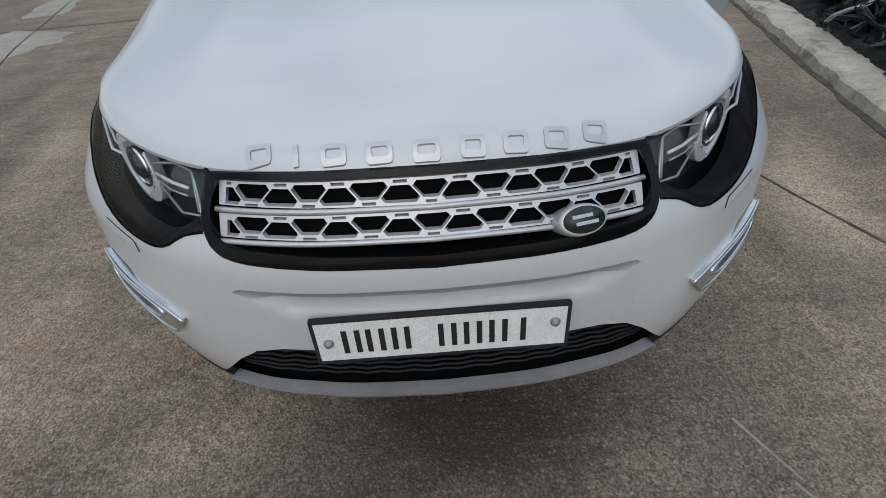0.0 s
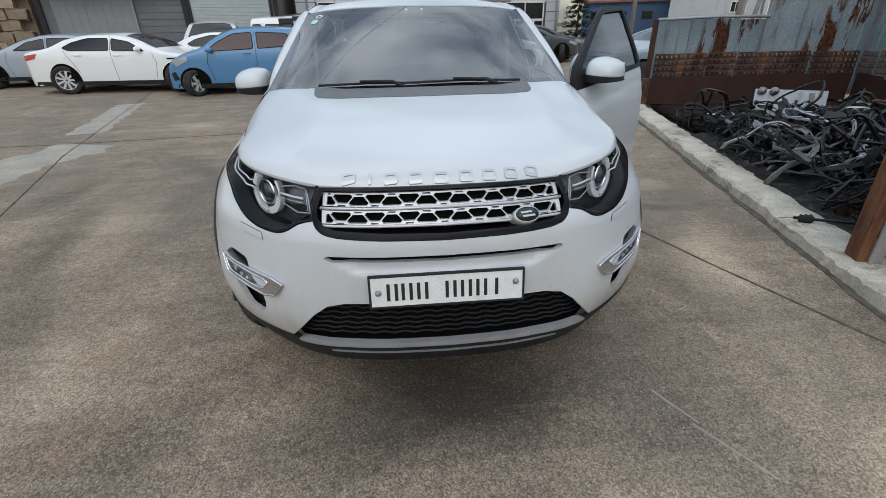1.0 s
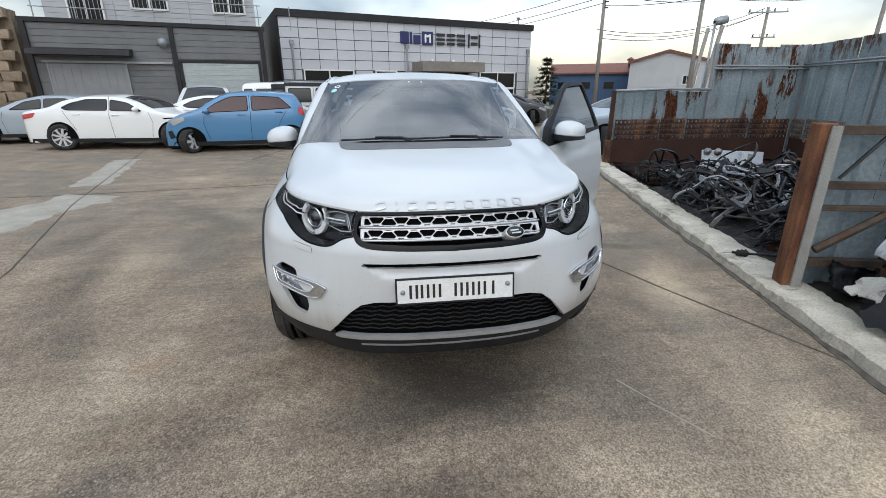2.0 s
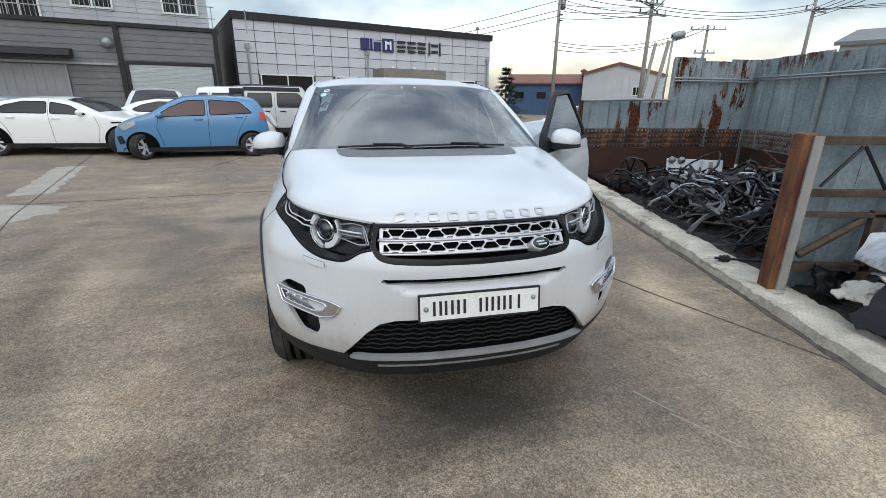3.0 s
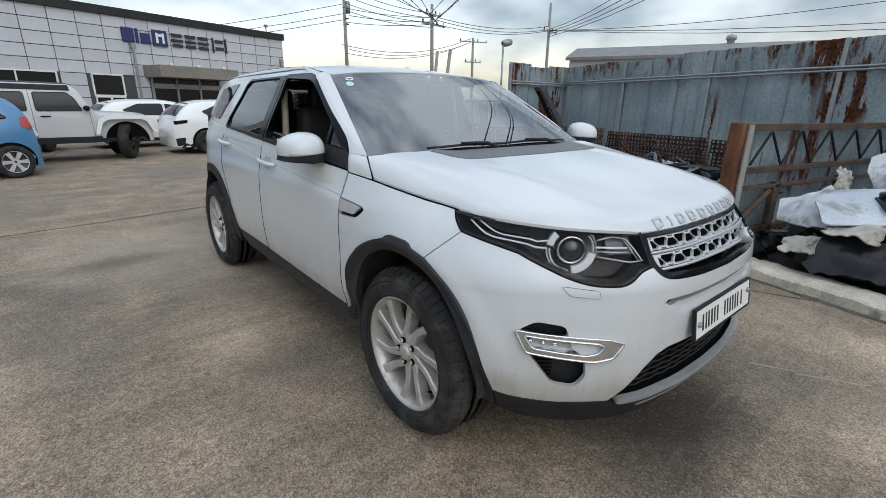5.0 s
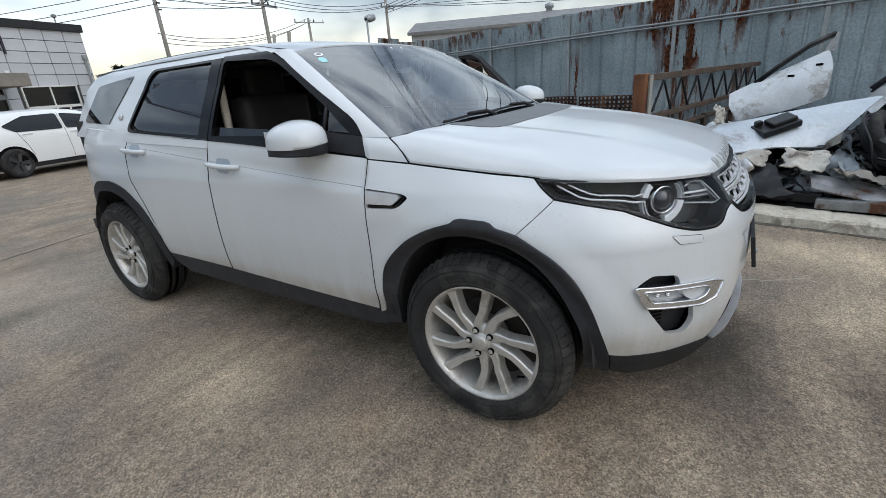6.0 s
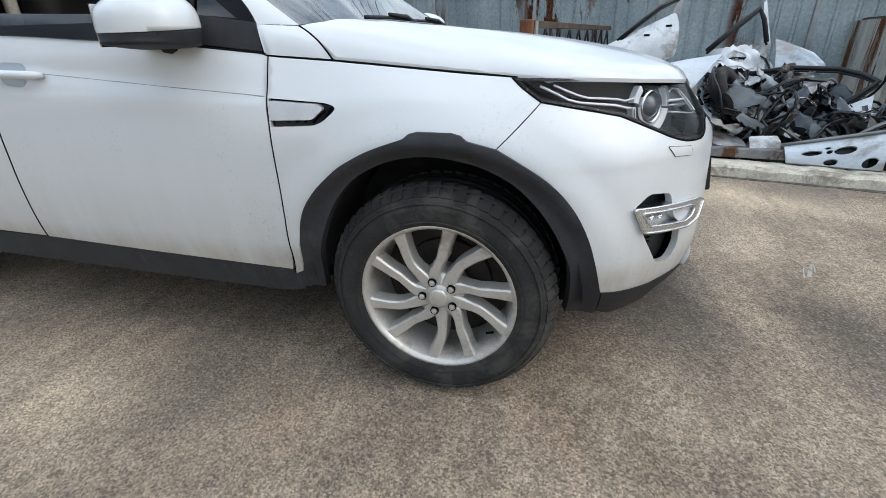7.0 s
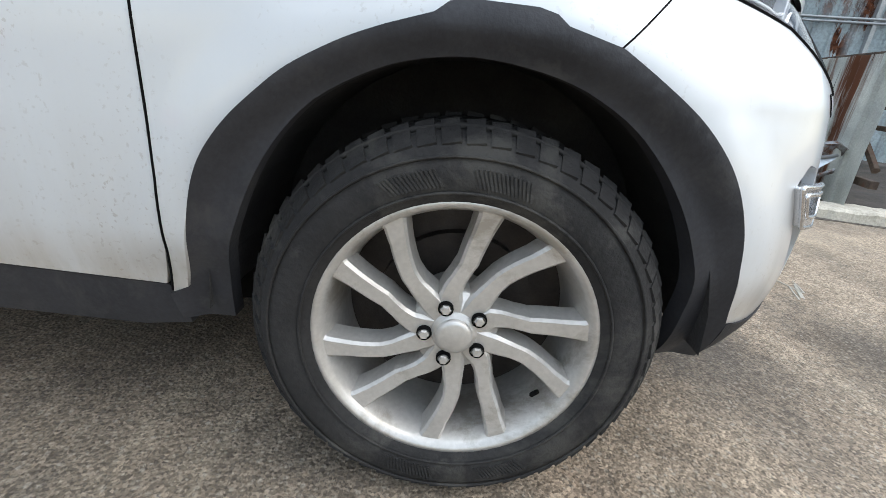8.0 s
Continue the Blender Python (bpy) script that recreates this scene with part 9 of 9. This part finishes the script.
# torn liners and long panels low in the heap
for k, (a, b, c, e, mat, rough, lab) in enumerate((
    ((2.60, -.22, .36), (2.55, -.58, .38), (2.78, -.60, .54), (2.85, -.22, .50), "scrap_cream", .06, "torn dirty cream liner hanging over the heap"),
    ((2.55, .25, .44), (2.60, -.15, .40), (2.75, -.15, .52), (2.80, .25, .54), "scrap_cream", .07, "torn pale liner beside the partition"),
    ((2.45, .38, .14), (2.50, -.42, .12), (2.75, -.22, .40), (2.75, .20, .44), "scrap_black", .05, "large black undertray leaning on the heap"),
    ((2.45, -.45, .26), (2.42, -1.02, .14), (2.70, -1.0, .24), (2.70, -.42, .33), "scrap_grey", .02, "long pale bent panel low in the heap"),
    ((3.30, .36, .68), (3.42, .24, .66), (3.42, .26, .84), (3.36, .36, .90), "scrap_cream", .05, "pale torn foam rag behind the bonnet"),
    ((2.36, -1.02, .12), (2.34, -1.25, .12), (2.42, -1.25, .28), (2.44, -1.00, .28), "scrap_white", .02, "white panel corner standing in the heap"),
    ((2.75, -1.36, .17), (2.72, -1.80, .17), (3.05, -2.06, .52), (3.08, -1.62, .38), "scrap_silver", .03, "pale blue door skin lying in the heap"),
    ((3.95, -1.62, .70), (3.85, -2.10, .66), (3.95, -2.02, .84), (4.15, -1.60, 1.06), "scrap_silver", .03, "grey-blue wing panel at the back of the heap"),
    ((4.0, -1.05, .70), (4.1, -1.55, .72), (4.3, -1.50, .98), (4.2, -1.08, .92), "scrap_white", .025, "white torn door inner in the heap"),
    ((3.2, -1.15, .48), (3.15, -1.45, .46), (3.3, -1.42, .72), (3.35, -1.15, .70), "scrap_white", .025, "white torn inner wing in the heap"),
    ((2.92, .60, .40), (2.78, .20, .42), (3.30, .28, .74), (3.12, .66, .58), "scrap_white", .06, "crumpled white panel leaning on the partition"),
    ((2.60, .50, .22), (2.58, .20, .24), (2.74, .18, .37), (2.78, .50, .33), "scrap_cream", .05, "torn pale liner low beside the partition"),
    ((2.85, -1.05, .34), (2.8, -1.22, .30), (2.95, -1.25, .5), (2.98, -1.05, .48), "scrap_cream", .04, "cream bracket sheet in the heap"),
)):
    cuts = [[(cx + ra * math.cos(t * math.pi / 6), cz + rb * math.sin(t * math.pi / 6)) for t in range(12)] for cx, cz, ra, rb in ((.46, .52, .24, .20), )] if "torn door inner" in lab or "inner wing" in lab else []
    sheet("crumpled_sheet", quad(a, b, c, e, -.01 if cuts else .02, .09 if cuts else rough, k * 7.3), "scrap_white" if cuts else mat, ragged(k) if cuts or mat in ("scrap_cream", "scrap_black") else rounded([(0, .03), (.6, 0), (1, .06), (.97, .7), (.85, 1), (.3, .96), (.02, .9)], .05), cuts, label=lab, category="sheet", group="crumpled sheets")
# coiled seals and a blown tyre
bm = bmesh.new()
lathe(bm, [(.13, -.06), (.22, -.075), (.25, -.04), (.25, .04), (.22, .075), (.13, .06), (.14, 0)], 36, closed=True)
bmesh.ops.recalc_face_normals(bm, faces=bm.faces)
leaning("discarded_tyre", bm, "tyre", (3.15, -.97, .56), 40, -50, 10, "worn black tyre jammed in the heap", "tyre", smooth=True)
for k in range(7):
    bm = bmesh.new()
    r = .20 + .012 * k
    tube(bm, [(r * math.cos(a / 12 * math.pi), r * .75 * math.sin(a / 12 * math.pi), .012 * math.sin(a)) for a in range(24)], .011, 6, True)
    leaning("rubber_seal", bm, "scrap_black", (3.0, -.93 + .012 * k, .48 + .014 * k), 40 + 3 * k, -45, 10, "coiled black rubber door seal", "rubber seal", "rubber seals", True)
# doors with black window surrounds
d = thing("loose_doorshell", "white car door with a black window surround, upended in the heap", "car door", "loose car doors")
part("window_rail", surround([(4.40, -1.02, .90), (4.46, -1.22, 1.08), (4.55, -1.42, 1.24), (4.6, -1.54, 1.34), (4.56, -1.60, 1.22), (4.5, -1.66, .98)], r=.026), "black_plastic", d, smooth=True)
sheet("lock_post", quad((4.50, -1.62, .92), (4.50, -1.72, .92), (4.62, -1.60, 1.42), (4.60, -1.57, 1.40)), "scrap_white", parent=d)
sheet("skin", quad((4.3, -1.02, .66), (4.4, -1.68, .66), (4.5, -1.70, .98), (4.42, -1.02, .90), -.04, .03), "scrap_white", parent=d)
d = thing("loose_doorshell", "pale car door with a large black window surround lying tilted", "car door", "loose car doors")
part("window_rail", surround([(3.55, -1.25, .70), (3.5, -1.6, .76), (3.4, -1.96, .75), (3.25, -2.10, .71), (3.1, -2.16, .66), (3.05, -2.0, .53), (3.0, -1.8, .40), (2.85, -1.55, .26)], r=.022), "black_plastic", d, smooth=True)
sheet("skin", quad((2.72, -1.40, .16), (2.66, -1.95, .16), (3.02, -2.12, .55), (2.95, -1.66, .34), .03, .02), "scrap_white", parent=d)
# stripped inner door with oval holes on the kerb
f = quad((2.22, -1.25, .10), (2.02, -1.93, .10), (2.14, -2.10, .43), (2.32, -1.24, .22), .03, .008, 5)
d = thing("loose_doorshell", "stripped pale blue door inner with oval holes on the kerb", "car door", "loose car doors")
hs_ = [[(cx + a * math.cos(t * math.pi / 8), cz + b * math.sin(t * math.pi / 8) + .3 * (a * math.cos(t * math.pi / 8))) for t in range(16)] for cx, cz, a, b in ((.22, .42, .085, .10), (.48, .50, .085, .13), (.36, .46, .025, .07), (.40, .12, .06, .10), (.72, .16, .06, .13), (.34, .60, .022, .05))]
sheet("inner_skin", f, "scrap_silver", rounded([(0, .02), (.5, 0), (.86, 0), (.80, .45), (1.0, .92), (1, 1), (.5, 1), (0, 1)], .03), hs_, parent=d, rim=.02)
sheet("outer_skin", lambda u, v, off=0.0: f(u, v, off) + Vector((.09, .02, 0)), "scrap_black", resample([(.03, .02), (.8, .02), (.76, .5), (.95, .97), (.03, .97)], .06), parent=d)
bm = bmesh.new()
tube(bm, [f(u, 1.0, .012) for u in (-.02, .2, .4, .6, .8, 1.0)], .014, 7)
part("waist_rail", bm, "scrap_grey", d, smooth=True)
leaning("white_bracket", boxes(((0, 0, 0), (.10, .10, .03), None), ((.02, 0, .03), (.03, .03, .05), None), bevel=.008), "scrap_white", (2.75, -1.98, .40), 10, -30, -40, "white square bracket on the heap", "bracket")
# beams along the kerb
for y0, y1, off, mat in ((-.42, -1.20, .33, "scrap_grey"), (.50, -.1, .46, "scrap_black"), (-1.0, -1.9, .62, "scrap_grey"), (.30, -.45, .42, "scrap_black")):
    a, b = along(y0, off, .135), along(y1, off + .03, .145)
    bm = bmesh.new()
    box(bm, ((b - a).length / 2, 0, 0), ((b - a).length, .10, .085), bevel=.012)
    for k in range(5):
        box(bm, ((b - a).length * (.1 + .2 * k), -.051, 0), (.05, .004, .03))
    ob = part("steel_beam", bm, mat)
    ob.matrix_basis = Matrix.Translation(a) @ (b - a).to_track_quat("X", "Z").to_matrix().to_4x4()
    tagged(ob, "long bent steel beam lying along the kerb", "steel beam", "scrap beams")
